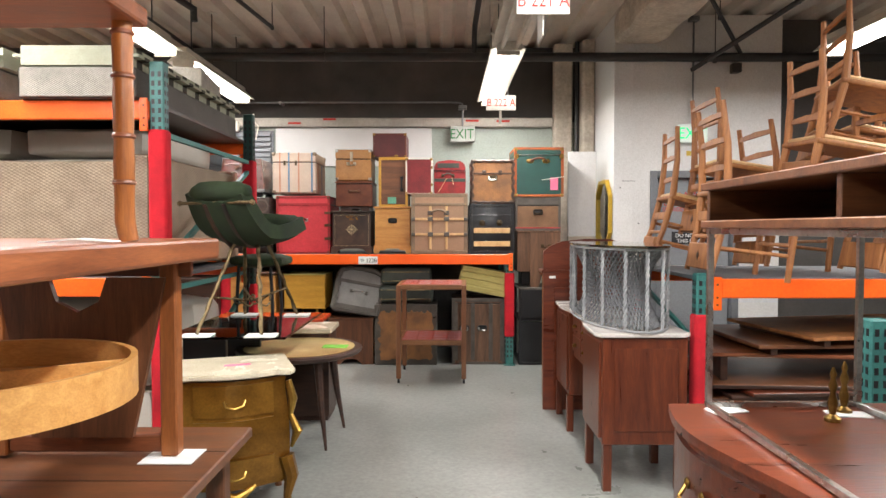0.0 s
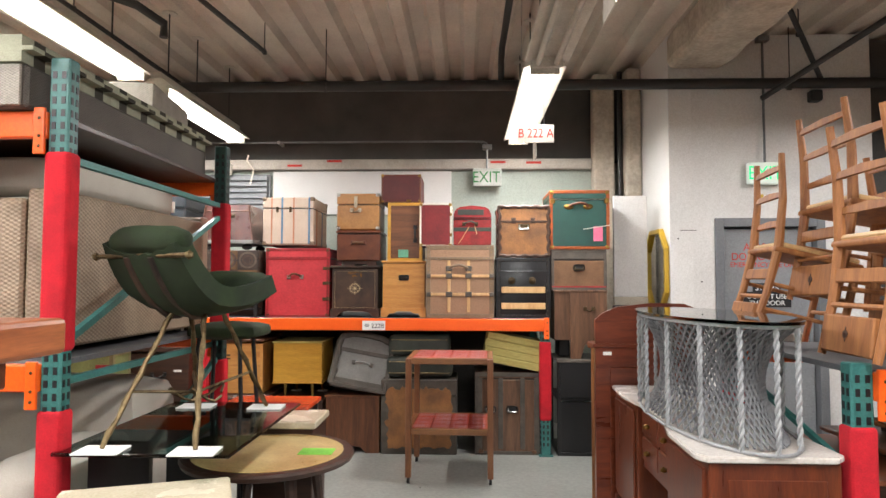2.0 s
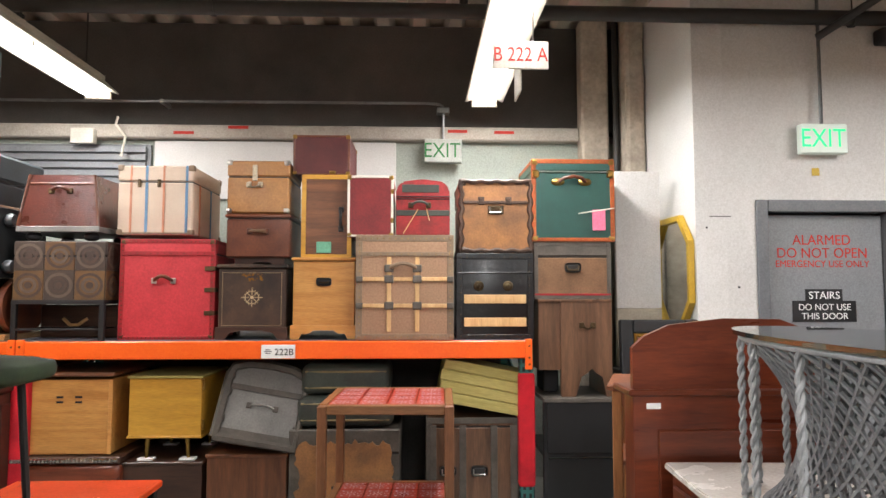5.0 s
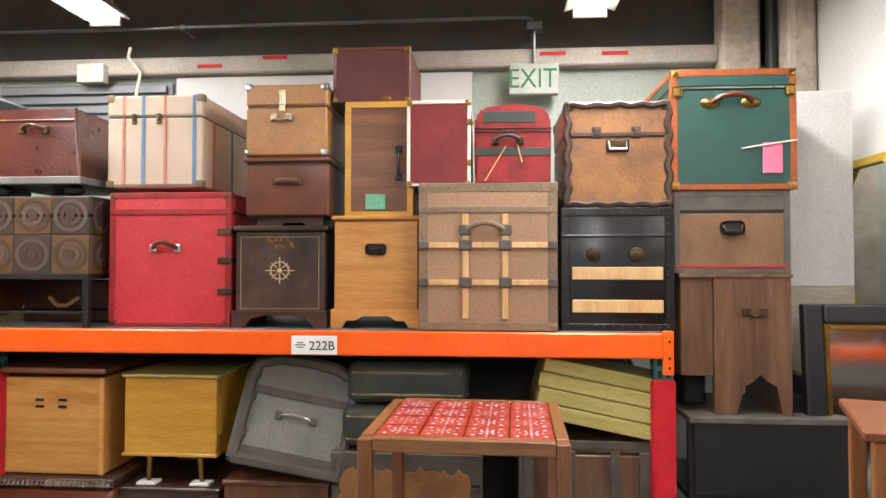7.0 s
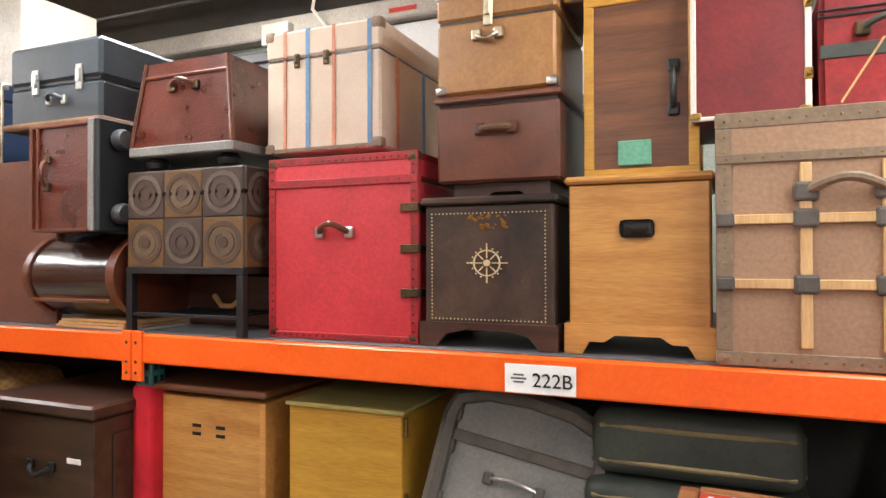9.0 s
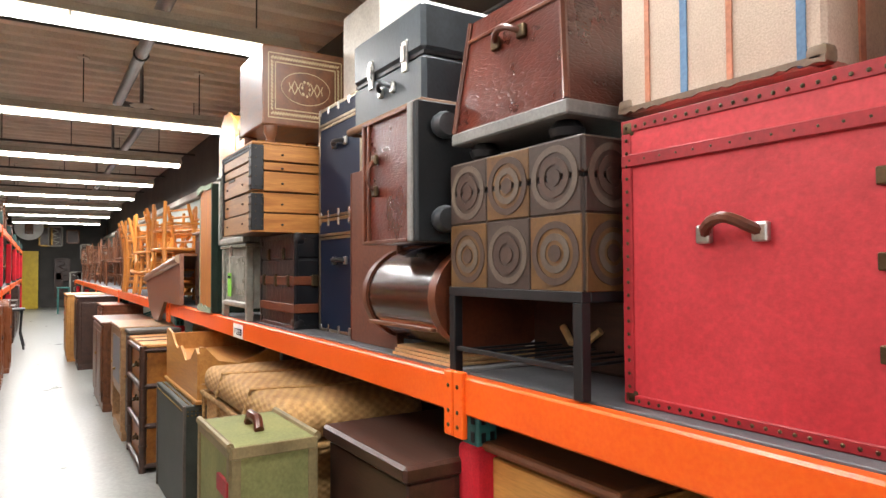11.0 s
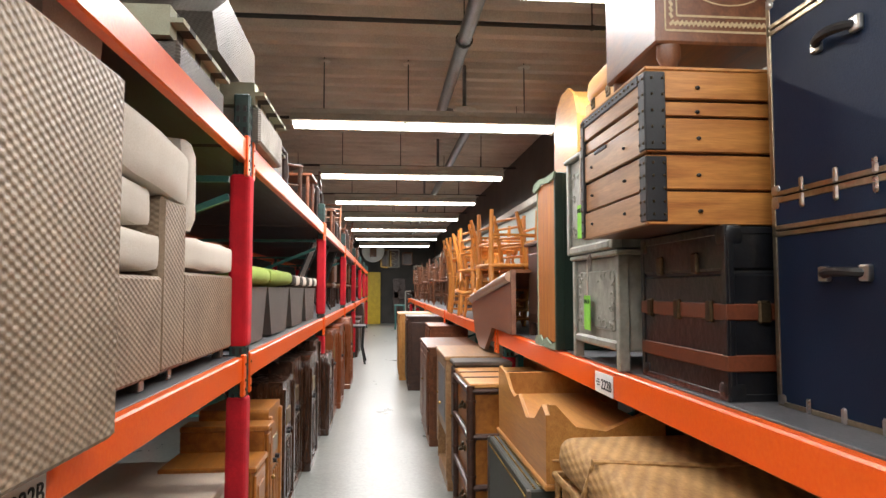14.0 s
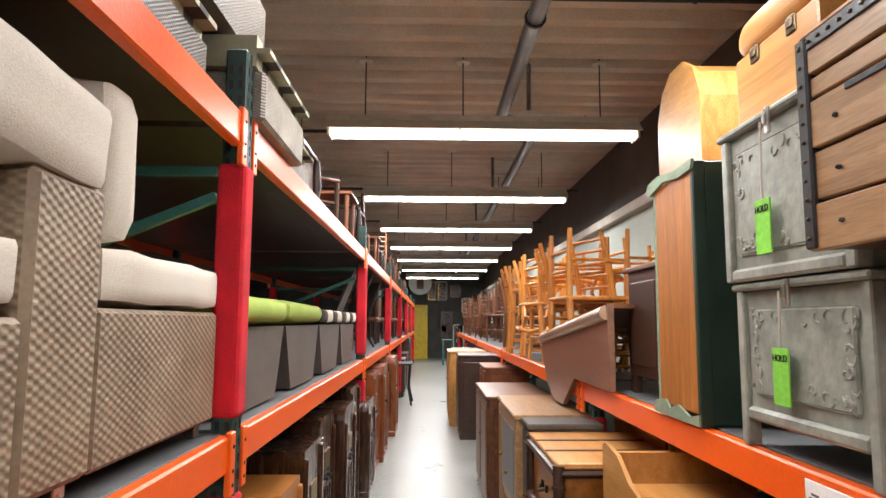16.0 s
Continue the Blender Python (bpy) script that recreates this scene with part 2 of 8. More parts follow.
TILE_B = paint("ochre_leather_patch", "#694a24", 0.5, "#4a331a", scale=8)
RING_L = paint("pale_ring_print", "#5d5044", 0.6, "#4b4037")
RING_D = paint("dark_ring_print", "#48362c", 0.6, "#392a23")
IVORY = paint("ivory_inlay", "#cbb892", 0.5, "#ab9670")
PEWTER = paint("embossed_grey_metal", "#a2a59b", 0.4, "#777a72", scale=12, bump=0.7, fine=30)
GREYGREEN = paint("grey_green_painted_metal", "#989b91", 0.42, "#74776f", scale=6, bump=0.3, fine=30, wear=0.08, wear_color=(0.3, 0.3, 0.27))
DKGREEN = paint("dark_green_paint", "#1f3a2e", 0.45, "#152a21")
MINTPAINT = paint("worn_mint_paint", "#8a9a84", 0.7, "#6c7c68")
WICKER = mat("tan_wicker", srgb("#a8957e"), 0.5, 0, srgb("#83715d"), 5, weave=62)
WICKER_D = mat("dark_grey_wicker", srgb("#6a645d"), 0.6, 0, srgb("#4f4a45"), 5, weave=100)
WICKER_P = mat("pale_grey_wicker", srgb("#aaa398"), 0.6, 0, srgb("#7b746b"), 5, weave=110)
BASKET = mat("straw_basket", srgb("#c9a066"), 0.75, 0, srgb("#96703f"), 9, weave=36)
CUSHION = paint("off_white_cushion_cloth", "#d9d2c6", 0.9, "#cbc3b6", scale=3, fine=260, bump=0.3)
LIME = paint("lime_green_cushion_cloth", "#a3b658", 0.9, "#8fa348", fine=260, bump=0.3)
STRIPE_G = paint("sage_green_stripe_cloth", "#a5a590", 0.9, "#8b8b78", fine=260)
STRIPE_D = paint("dark_brown_stripe_cloth", "#3c372c", 0.9, "#2c2820", fine=260)
VELVET = paint("dark_green_velvet", "#2a3a1e", 0.9, "#172110", scale=7, fine=150, bump=0.4)
GOLD = mat("gold_leaf_paint", srgb("#9c6f26"), 0.34, 0.65, srgb("#6f4a14"), 4, coat=0.2)
GOLD_B = metal("bright_gilt_mount", "#d0a95a", 0.3, "#8a6a2c")
MARBLE = paint("cream_marble", "#d9cfb9", 0.25, "#c4b89d", scale=3.5, bump=0.02)
MARBLE_W = paint("white_marble", "#d8d2cb", 0.25, "#c3bcb5", scale=3.5, bump=0.02)
ROPE = paint("grey_cord", "#7d7e80", 0.7, "#5d5e61", fine=120, bump=0.6)
ROPE_W = paint("pale_twisted_post_paint", "#a9aaab", 0.5, "#7d7f81")
TILE_R = paint("red_glazed_tile", "#a83c2b", 0.3, "#8c2f21", scale=9)
TILE_W = paint("white_glaze_motif", "#d2d0d8", 0.35, "#a9acc0")
DOORGREY = paint("grey_door_paint", "#7f8184", 0.5, "#74767a", scale=2, bump=0.04)
FRAMEGREY = paint("grey_frame_paint", "#6d6f72", 0.5, "#626467")
EXITGREEN = glow("lit_exit_letters", (0.0, 0.62, 0.22), 0.9)
EXITWHITE = glow("lit_exit_face", (0.7, 0.8, 0.72), 0.08)
YELLOWF = paint("yellow_mirror_frame", "#c6a233", 0.4, "#a8851f")
MIRROR = metal("mirror_silvering", "#dfe2e0", 0.03, "#dfe2e0", bump=0.0)
GLASS = clear_glass("clear_glass")
DKGLASS = clear_glass("smoked_glass", (0.25, 0.33, 0.31))
BAMBOO = wood("burnt_orange_bamboo", "#a9672f", "#83481d", axis=2, rough=0.35)
YELLOWP = paint("yellow_panel_paint", "#d8b92c", 0.5, "#bd9c1e")
ONYX = mat("yellow_onyx_tabletop", srgb("#d9c28c"), 0.3, 0, srgb("#b08f55"), 5, bump=0.02)
TRIM = metal("dull_nickel_trim", "#b7ab94", 0.35, "#8a7e68")
# black feet greyed: their highlights are put into the base colour
FOOT_SHEEN = paint("black_foot_grey_highlight", "#3c3f42", 0.3, "#2a2c2e")

# ---- mesh helpers ----
def bx(bm, x0, x1, y0, y1, z0, z1, bevel=0.0, seg=1, m=None):
    r = bmesh.ops.create_cube(bm, size=1.0)
    t = Matrix.LocRotScale(((x0 + x1) / 2, (y0 + y1) / 2, (z0 + z1) / 2), None, (abs(x1 - x0), abs(y1 - y0), abs(z1 - z0)))
    if m is not None:
        t = m @ t
    bmesh.ops.transform(bm, matrix=t, verts=r["verts"])
    if bevel:
        es = list({e for v in r["verts"] for e in v.link_edges})
        bmesh.ops.bevel(bm, geom=es, offset=bevel, segments=seg, affect="EDGES", profile=0.5)
    return bm


def cy(bm, a, b, r0, r1=None, n=10):
    a, b = Vector(a), Vector(b)
    r1 = r0 if r1 is None else r1
    q = (b - a).to_track_quat("Z", "Y").to_matrix().to_4x4()
    bmesh.ops.create_cone(bm, cap_ends=True, segments=n, radius1=r0, radius2=r1, depth=(b - a).length,
                          matrix=Matrix.Translation((a + b) / 2) @ q)
    return bm


def rod(bm, pts, r, n=8):
    """A bent rod through points, one closed tube, radius may be a list."""
    pts = [Vector(p) for p in pts]
    rings = []
    for i, p in enumerate(pts):
        d = (pts[min(i + 1, len(pts) - 1)] - pts[max(i - 1, 0)]).normalized()
        u = d.orthogonal().normalized() if i == 0 else (u - d * u.dot(d)).normalized()
        w = d.cross(u)
        k = r[i] if isinstance(r, (list, tuple)) else r
        rings.append([bm.verts.new(p + k * (math.cos(j * 2 * math.pi / n) * u + math.sin(j * 2 * math.pi / n) * w)) for j in range(n)])
    for a, b in zip(rings, rings[1:]):
        for j in range(n):
            bm.faces.new((a[j], a[(j + 1) % n], b[(j + 1) % n], b[j]))
    bm.faces.new(rings[0][::-1])
    bm.faces.new(rings[-1])
    return bm


def lathe(bm, profile, c=(0, 0, 0), n=14):
    """Turns (radius, height) pairs round the upright through c."""
    c = Vector(c)
    rings = [[bm.verts.new(c + Vector((r * math.cos(j * 2 * math.pi / n), r * math.sin(j * 2 * math.pi / n), z))) for j in range(n)] for r, z in profile]
    for a, b in zip(rings, rings[1:]):
        for j in range(n):
            bm.faces.new((a[j], a[(j + 1) % n], b[(j + 1) % n], b[j]))
    bm.faces.new(rings[0][::-1])
    bm.faces.new(rings[-1])
    return bm


def slab(bm, pts, axis, a, b):
    """An outline (pairs) pushed from a to b along axis x, y or z."""
    def at(p, k):
        return {"x": (k, p[0], p[1]), "y": (p[0], k, p[1]), "z": (p[0], p[1], k)}[axis]
    lo, hi = [bm.verts.new(at(p, a)) for p in pts], [bm.verts.new(at(p, b)) for p in pts]
    n = len(pts)
    for i in range(n):
        bm.faces.new((lo[i], lo[(i + 1) % n], hi[(i + 1) % n], hi[i]))
    bm.faces.new(lo[::-1])
    bm.faces.new(hi)
    bmesh.ops.recalc_face_normals(bm, faces=bm.faces)
    return bm


def dot(bm, c, r, flat=(1, 1, 1)):
    bmesh.ops.create_icosphere(bm, subdivisions=1, radius=r, matrix=Matrix.Translation(c) @ Matrix.Diagonal((*flat, 1)))
    return bm


def part(name, bm, material, parent, label="", smooth=False):
    me = bpy.data.meshes.new(name)
    bm.to_mesh(me)
    bm.free()
    if smooth:
        for p in me.polygons:
            p.use_smooth = True
        me.set_sharp_from_angle(angle=radians(40))
    me.materials.append(material)
    ob = new(name, me)
    ob.parent = parent
    if label:
        ob["label"] = label
    return ob


def thing(name, label, category, x, y, z, rz=0, rx=0, ry=0, group="", kind=""):
    ob = new(name)
    ob.matrix_basis = pose(x, y, z, rx, ry, rz)
    ob.empty_display_size = 0.1
    return tagged(ob, label, category, group, kind)


def B():
    return bmesh.new()


def box(name, parent, material, x0, x1, y0, y1, z0, z1, bevel=0.004, label="", seg=1):
    return part(name, bx(B(), x0, x1, y0, y1, z0, z1, bevel, seg), material, parent, label)


def words(name, text, parent, material, x, y, z, size, rx=90, rz=0, label="", sx=1.0):
    """Raised letters, centred, as a mesh part."""
    cu = bpy.data.curves.new(name, "FONT")
    cu.body, cu.size, cu.align_x, cu.align_y, cu.extrude = text, size, "CENTER", "CENTER", 0.0008
    tmp = bpy.data.objects.new(name, cu)
    scene.collection.objects.link(tmp)
    dg = bpy.context.evaluated_depsgraph_get()
    me = bpy.data.meshes.new_from_object(tmp.evaluated_get(dg))
    bpy.data.objects.remove(tmp)
    me.transform(pose(x, y, z, rx, 0, rz) @ Matrix.Diagonal((sx, 1, 1, 1)))
    me.materials.clear()
    me.materials.append(material)
    ob = new(name, me)
    ob.parent = parent
    if label:
        ob["label"] = label
    return ob


def structure(name, bm, material, label, category):
    ob = part(name, bm, material, None)
    return tagged(ob, label, category, kind="structure")


# ---- the hall ----
CEIL_Z = 3.7
structure("floor", bx(B(), -36, 10, -6, 12, -0.1, 0), CONCRETE, "pale grey polished concrete warehouse floor", "floor")
# corrugated steel deck, ribs along y
bm = B()
xs = []
x = -36.0
while x < 10:
    xs += [(x, CEIL_Z), (x + 0.10, CEIL_Z), (x + 0.14, CEIL_Z + 0.07), (x + 0.26, CEIL_Z + 0.07)]
    x += 0.30
xs += [(10, CEIL_Z), (10, CEIL_Z + 0.2), (-36, CEIL_Z + 0.2)]
slab(bm, xs, "y", -6, 12)
structure("ceiling", bm, CEIL, "dusty brown corrugated steel deck ceiling", "ceiling")
structure("wall_north", bx(B(), -36, 1.82, 8.22, 8.42, 0, 2.70), GREENWALL, "pale green-grey painted wall behind the trunk rack", "wall")
structure("wall_north_upper", bx(B(), -36, 1.82, 8.26, 8.42, 2.81, CEIL_Z), DARKWALL, "charcoal upper wall band", "wall")
structure("ledge", bx(B(), -36, 1.358, 8.12, 8.42, 2.70, 2.81, 0.01), LEDGE, "dusty pale ledge along the wall", "trim")
structure("wall_corner", bx(B(), 1.82, 2.02, 7.0, 8.42, 0, CEIL_Z), WALL, "white painted wall return beside the door", "wall")
DX0, DX1 = 2.24, 3.13
bm = B()
bx(bm, 2.02, DX0, 7.0, 7.2, 0, CEIL_Z)
bx(bm, DX1, 3.59, 7.0, 7.2, 0, CEIL_Z)
bx(bm, DX0, DX1, 7.0, 7.2, 2.03, CEIL_Z)
structure("wall_door", bm, WALL, "white painted wall with the exit door", "wall")
structure("wall_north_east", bx(B(), 3.59, 10, 7.15, 7.35, 0, CEIL_Z), DARKWALL, "charcoal painted far wall", "wall")
structure("wall_west", bx(B(), -31, -30.8, -6, 12, 0, CEIL_Z), DARKWALL, "dark wall at the end of the long aisle", "wall")
structure("wall_east", bx(B(), 9.8, 10, -6, 12, 0, CEIL_Z), WALL, "white painted side wall", "wall")
structure("wall_south", bx(B(), -36, 10, -6, -5.8, 0, CEIL_Z), WALL, "white painted rear wall", "wall")
structure("wall_far_north", bx(B(), -36, 10, 11.8, 12, 0, CEIL_Z), WALL, "white painted outer wall", "wall")


# ---- tube fixtures ----
def tube_fixture(x, y0, y1, lit=True):
    lz = LAMP_Z.get(x, 3.03)
    t = thing("tube_light_fixture", "long white enamel ceiling fixture with two lit tubes" if lit else "long unlit white enamel ceiling fixture",
              "ceiling light", x, y0, lz, group="ceiling tube lights")
    n = y1 - y0
    bm = B()
    slab(bm, [(-0.15, 0.05), (-0.05, 0.14), (0.05, 0.14), (0.15, 0.05), (0.145, 0.045), (0.05, 0.075), (-0.05, 0.075), (-0.145, 0.045)], "y", 0, n)
    part("reflector", bm, HOUSING, t)
    box("channel", t, HOUSING, -0.04, 0.04, 0, n, 0.14, 0.19)
    for sx in (-0.06, 0.06):
        part("tube", cy(B(), (sx, 0.02, 0.03), (sx, n - 0.02, 0.03), 0.019, n=10), TUBE if lit else HOUSING, t, "", True)
    for yy in (0.01, n - 0.03):
        box("end_cap", t, HOUSING, -0.1, 0.1, yy, yy + 0.02, 0.0, 0.08)
    box("bracket", t, HOUSING, -0.10, 0.10, n * 0.42, n * 0.42 + 0.016, 0.028, 0.075, 0.003)
    for yy in (n * 0.12, n * 0.435, n * 0.88):
        part("ceiling_plate", cy(B(), (0, yy, CEIL_Z - lz - 0.012), (0, yy, CEIL_Z - lz), 0.06, n=10), HOUSING, t)
        part("hanger", cy(B(), (0, yy, 0.19), (0, yy, CEIL_Z + 0.08 - lz), 0.006, n=6), PIPE, t)


for lx, ly0, ly1 in LAMPS:
    tube_fixture(lx, ly0, ly1)
tube_fixture(0.56, 3.05, 5.5, lit=False)


# ---- pallet racks ----
def upright(rack, x, y, z1, felt, paint_m, holes=True):
    bm = B()
    bx(bm, x - 0.04, x + 0.04, y - 0.035, y + 0.035, 0.01, z1, 0.006)
    up = part("upright", bm, paint_m, rack)
    bm = B()
    z = 0.1
    while holes and z < z1 - 0.03:
        for sx in (-0.018, 0.018):
            bx(bm, x + sx - 0.008, x + sx + 0.008, y - 0.0375, y + 0.0375, z - 0.014, z + 0.014)
        for sy in (-0.015, 0.015):
            bx(bm, x - 0.0425, x + 0.0425, y + sy - 0.007, y + sy + 0.007, z - 0.014, z + 0.014)
        z += 0.05
    if holes:
        part("slotting", bm, BLACKM, up, "dark slots punched in the upright")["kind"] = "stuff"
    for a, b in felt:
        bm = B()
        k = 10
        bx(bm, x - 0.051, x + 0.051, y - 0.046, y + 0.046, a, b, 0.02, 3)
        part("felt_wrap", bm, RED_FELT, up, "red felt padding wrapped round the upright")
    box("foot_plate", rack, paint_m, x - 0.06, x + 0.06, y - 0.06, y + 0.06, 0, 0.01, 0.002)


def beam(rack, x0, x1, y, z1, front):
    """Step beam with its bright lip; front: -1 or 1, the side that faces the aisle."""
    bm = B()
    bx(bm, x0, x1, y - 0.02, y + 0.02, z1 - 0.105, z1, 0.006)
    b = part("beam", bm, ORANGE, rack, "orange painted shelf beam")
    for xx in (x0, x1):
        s = 1 if xx == x0 else -1
        bm = bx(B(), xx - 0.002, xx + s * 0.045, y + front * 0.012, y + front * 0.03, z1 - 0.17, z1 + 0.012, 0.003)
        c = part("beam_end", bm, ORANGE, b)
        for zz in (0.03, 0.10, 0.14):
            part("rivet", dot(B(), (xx + s * 0.02, y + front * 0.031, z1 - zz), 0.007, (1, 0.5, 1)), BRONZE, b)


def shelf_sign(x, y, z, rz, text="222B"):
    t = thing("shelf_label", "white shelf label with black bay number", "label", x, y, z, rz, group="bay labels")
    box("card", t, PAPER, -0.1, 0.1, -0.002, 0.002, -0.04, 0.04, 0.0008)
    words("number", text, t, INK, 0.035, -0.0035, -0.004, 0.055)
    bm = B()
    for i, w in enumerate((0.03, 0.045, 0.03)):
        bx(bm, -0.06 - w / 2, -0.06 + w / 2, -0.003, -0.002, 0.008 - i * 0.01, 0.013 - i * 0.01)
    part("emblem", bm, DECK, t)
    return t


SH = 1.175          # shelf height
RY = 6.84           # aisle face of the trunk rack
rack = thing("pallet_rack", "orange and green pallet rack loaded with old trunks", "rack", 0, 0, 0, group="pallet racks")
for x in (0.705, -2.30, -6.97, -11.2, -15.5, -19.8, -24.1):
    upright(rack, x, RY + 0.08, SH - 0.022, [(0.3, 0.98)], TEAL)
    upright(rack, x, RY + 1.06, SH - 0.022, [], TEAL, False)
    bm = B()
    for zz in (0.25, 0.75):
        cy(bm, (x, RY + 0.12, zz), (x, RY + 1.02, zz + 0.3), 0.015, n=6)
    part("brace", bm, TEAL, rack)
for x0, x1 in ((-2.297, 0.735), (-6.99, -2.303), (-11.197, -7.05), (-15.497, -11.203), (-19.797, -15.503), (-24.1, -19.803)):
    beam(rack, x0, x1, RY + 0.02, SH, -1)
    beam(rack, x0, x1, RY + 1.12, SH, 1)
    box("deck_board", rack, DECK, x0 + 0.002, x1 - 0.002, RY + 0.042, RY + 1.098, SH - 0.02, SH + 0.004, 0.002)
# Added dark sheets stand in for the deep shade behind the lower level.
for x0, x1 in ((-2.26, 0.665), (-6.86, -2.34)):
    box("back_panel", rack, DARKWALL, x0, x1, RY + 0.99, RY + 1.01, 0.02, SH - 0.11, 0.002, "added dark sheet standing in for the shade behind the lower level")
shelf_sign(-0.78, RY - 0.004, SH - 0.06, 0)
shelf_sign(-4.62, RY - 0.004, SH - 0.06, 0)

LY = 5.38           # aisle face of the sofa rack
LU = 2.155
rack2 = thing("pallet_rack", "tall orange and green pallet rack loaded with wicker seating", "rack", 0, 0, 0, group="pallet racks")
RX = (-1.57, -5.215, -9.08, -12.8, -16.5, -20.2, -23.9, -27.6)
for i, x in enumerate(RX):
    for y in (LY - 0.032, 3.67):
        upright(rack2, x, y, 2.37, [(0.12, 1.0), (1.22, 2.0)], TEAL if (i == 0 and y < 5) else DKTEAL, i < 3)
    bm = B()
    for za, zb in ((0.2, 0.2), (0.35, 1.0), (1.1, 1.1), (1.25, 1.9), (1.98, 1.98)):
        rod(bm, [(x, 3.71, za), (x, LY - 0.09, zb)], 0.02, 4)
    part("brace", bm, TEAL, rack2, "pale teal diagonal brace")
    if i < 7:
        xe = RX[i + 1]
        for z in (SH, LU):
            for y, f in ((LY - 0.02, 1), (3.64, -1)):
                beam(rack2, xe + 0.04, x - 0.04, y, z, f)
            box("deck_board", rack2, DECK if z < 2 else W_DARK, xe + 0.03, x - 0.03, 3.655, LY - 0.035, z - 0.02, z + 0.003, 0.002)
shelf_sign(-3.34, LY + 0.004, SH - 0.06, 180)

rack3 = thing("pallet_rack", "orange and green pallet rack loaded with wooden chairs", "rack", 0, 0, 0, group="pallet racks")
for x in (1.44, 4.58):
    for y in (3.62, 4.72):
        upright(rack3, x, y, SH + 0.03, [(0.2, 0.98)], TEAL)
    bm = B()
    for zz in (0.3, 0.8):
        rod(bm, [(x, 3.66, zz), (x, 4.68, zz + 0.25)], 0.016, 4)
    part("brace", bm, TEAL, rack3)
for y, f in ((3.58, -1), (4.76, 1)):
    beam(rack3, 1.48, 4.54, y, SH, f)
box("deck_board", rack3, DECK, 1.46, 4.56, 3.605, 4.735, SH - 0.02, SH + 0.004, 0.002)
box("lower_deck", rack3, DECK, 1.50, 4.52, 3.605, 4.735, 0.33, 0.36, 0.002)

# ---- trunk details ----
def shell(t, w, d, h, m, seam=0.0, bevel=0.008, lid_m=None, gap=0.006):
    """Trunk body with a lid above the seam (height of the lid)."""
    if seam:
        box("body", t, m, -w / 2, w / 2, 0, d, 0, h - seam - gap / 2, bevel)
        box("lid", t, lid_m or m, -w / 2 - 0.002, w / 2 + 0.002, -0.002, d + 0.002, h - seam + gap / 2, h, bevel)
        box("seam", t, BLACKM, -w / 2 + 0.006, w / 2 - 0.006, 0.006, d - 0.006, h - seam - gap, h - seam + gap, 0)
    else:
        box("body", t, m, -w / 2, w / 2, 0, d, 0, h, bevel)


def strap(t, x0, x1, z0, z1, m, proud=0.006, y=0.0, name="strap", bevel=0.002, label=""):
    return box(name, t, m, x0, x1, y - proud, y + 0.004, z0, z1, bevel, label)


def bind(t, w, d, h, e, m, proud=0.005, name="edge_binding", sides=(-1, 1)):
    """Bindings on the front frame and along the side edges."""
    p = proud
    for z0, z1 in ((0, e), (h - e, h)):
        box(name, t, m, -w / 2 - p, w / 2 + p, -p, 0.004, z0 - (p if z0 == 0 else 0) * 0, z1 + (p if z1 == h else 0), 0.002)
    for s in (-1, 1):
        a, b = sorted((s * w / 2 + s * p, s * w / 2 - s * e))
        box(name, t, m, a, b, -p, 0.004, e, h - e, 0.002)
    for s in sides:
        a, b = sorted((s * w / 2 + s * p, s * w / 2 - s * 0.004))
        for z0, z1 in ((0.001, e), (h - e, h)):
            box(name, t, m, a, b, 0.004, d, z0, z1, 0.002)
        for y0, y1 in ((0.004, e), (d - e, d)):
            box(name, t, m, a, b, y0, y1, e, h - e, 0.002)


def corners(t, w, d, h, s, m, proud=0.006, back=True):
    for sx in (-1, 1):
        for z0, z1 in ((-0.0, s), (h - s, h + proud)):
            for y0, y1 in ((-proud, s),) + (((d - s, d + proud),) if back else ()):
                a, b = sorted((sx * (w / 2 + proud), sx * (w / 2 - s)))
                bm = bx(B(), a, b, y0, y1, z0, z1, s * 0.3, 2)
                part("corner_cap", bm, m, t, "", True)


def handle(t, x, z, w, m, plate, y=-0.002, up=0.02, out=0.03, r=0.009, vert=False):
    pts = []
    for i in range(9):
        u = i / 8
        o = -out * math.sin(math.pi * u) ** 0.5
        s = (u - 0.5) * w
        pts.append((x, y + o, z + s) if vert else (x + s, y + o, z + up * math.sin(math.pi * u)))
    hd = part("handle", rod(B(), pts, r, 8), m, t, "", True)
    for s in (-1, 1):
        px, pz = (x, z + s * w / 2) if vert else (x + s * w / 2, z)
        bm = bx(B(), px - 0.016, px + 0.016, y - 0.012, y + 0.003, pz - 0.018, pz + 0.018, 0.005, 2)
        part("handle_plate", bm, plate, hd)
    return hd


def latch(t, x, z, m, w=0.03, h=0.05, y=0.0):
    bm = B()
    bx(bm, x - w / 2, x + w / 2, y - 0.007, y + 0.003, z - h / 2, z + h / 2, 0.003)
    bx(bm, x - w / 3, x + w / 3, y - 0.014, y - 0.006, z - h / 5, z + h / 3, 0.003)
    part("latch", bm, m, t)


def nails(t, pts, m, r=0.005, flat=(1, 0.6, 1)):
    bm = B()
    for p in pts:
        dot(bm, p, r, flat)
    part("nailhead_trim", bm, m, t)["kind"] = "stuff"


def line(a, b, n):
    return [tuple(a[k] + (b[k] - a[k]) * i / (n - 1) for k in range(3)) for i in range(n)]


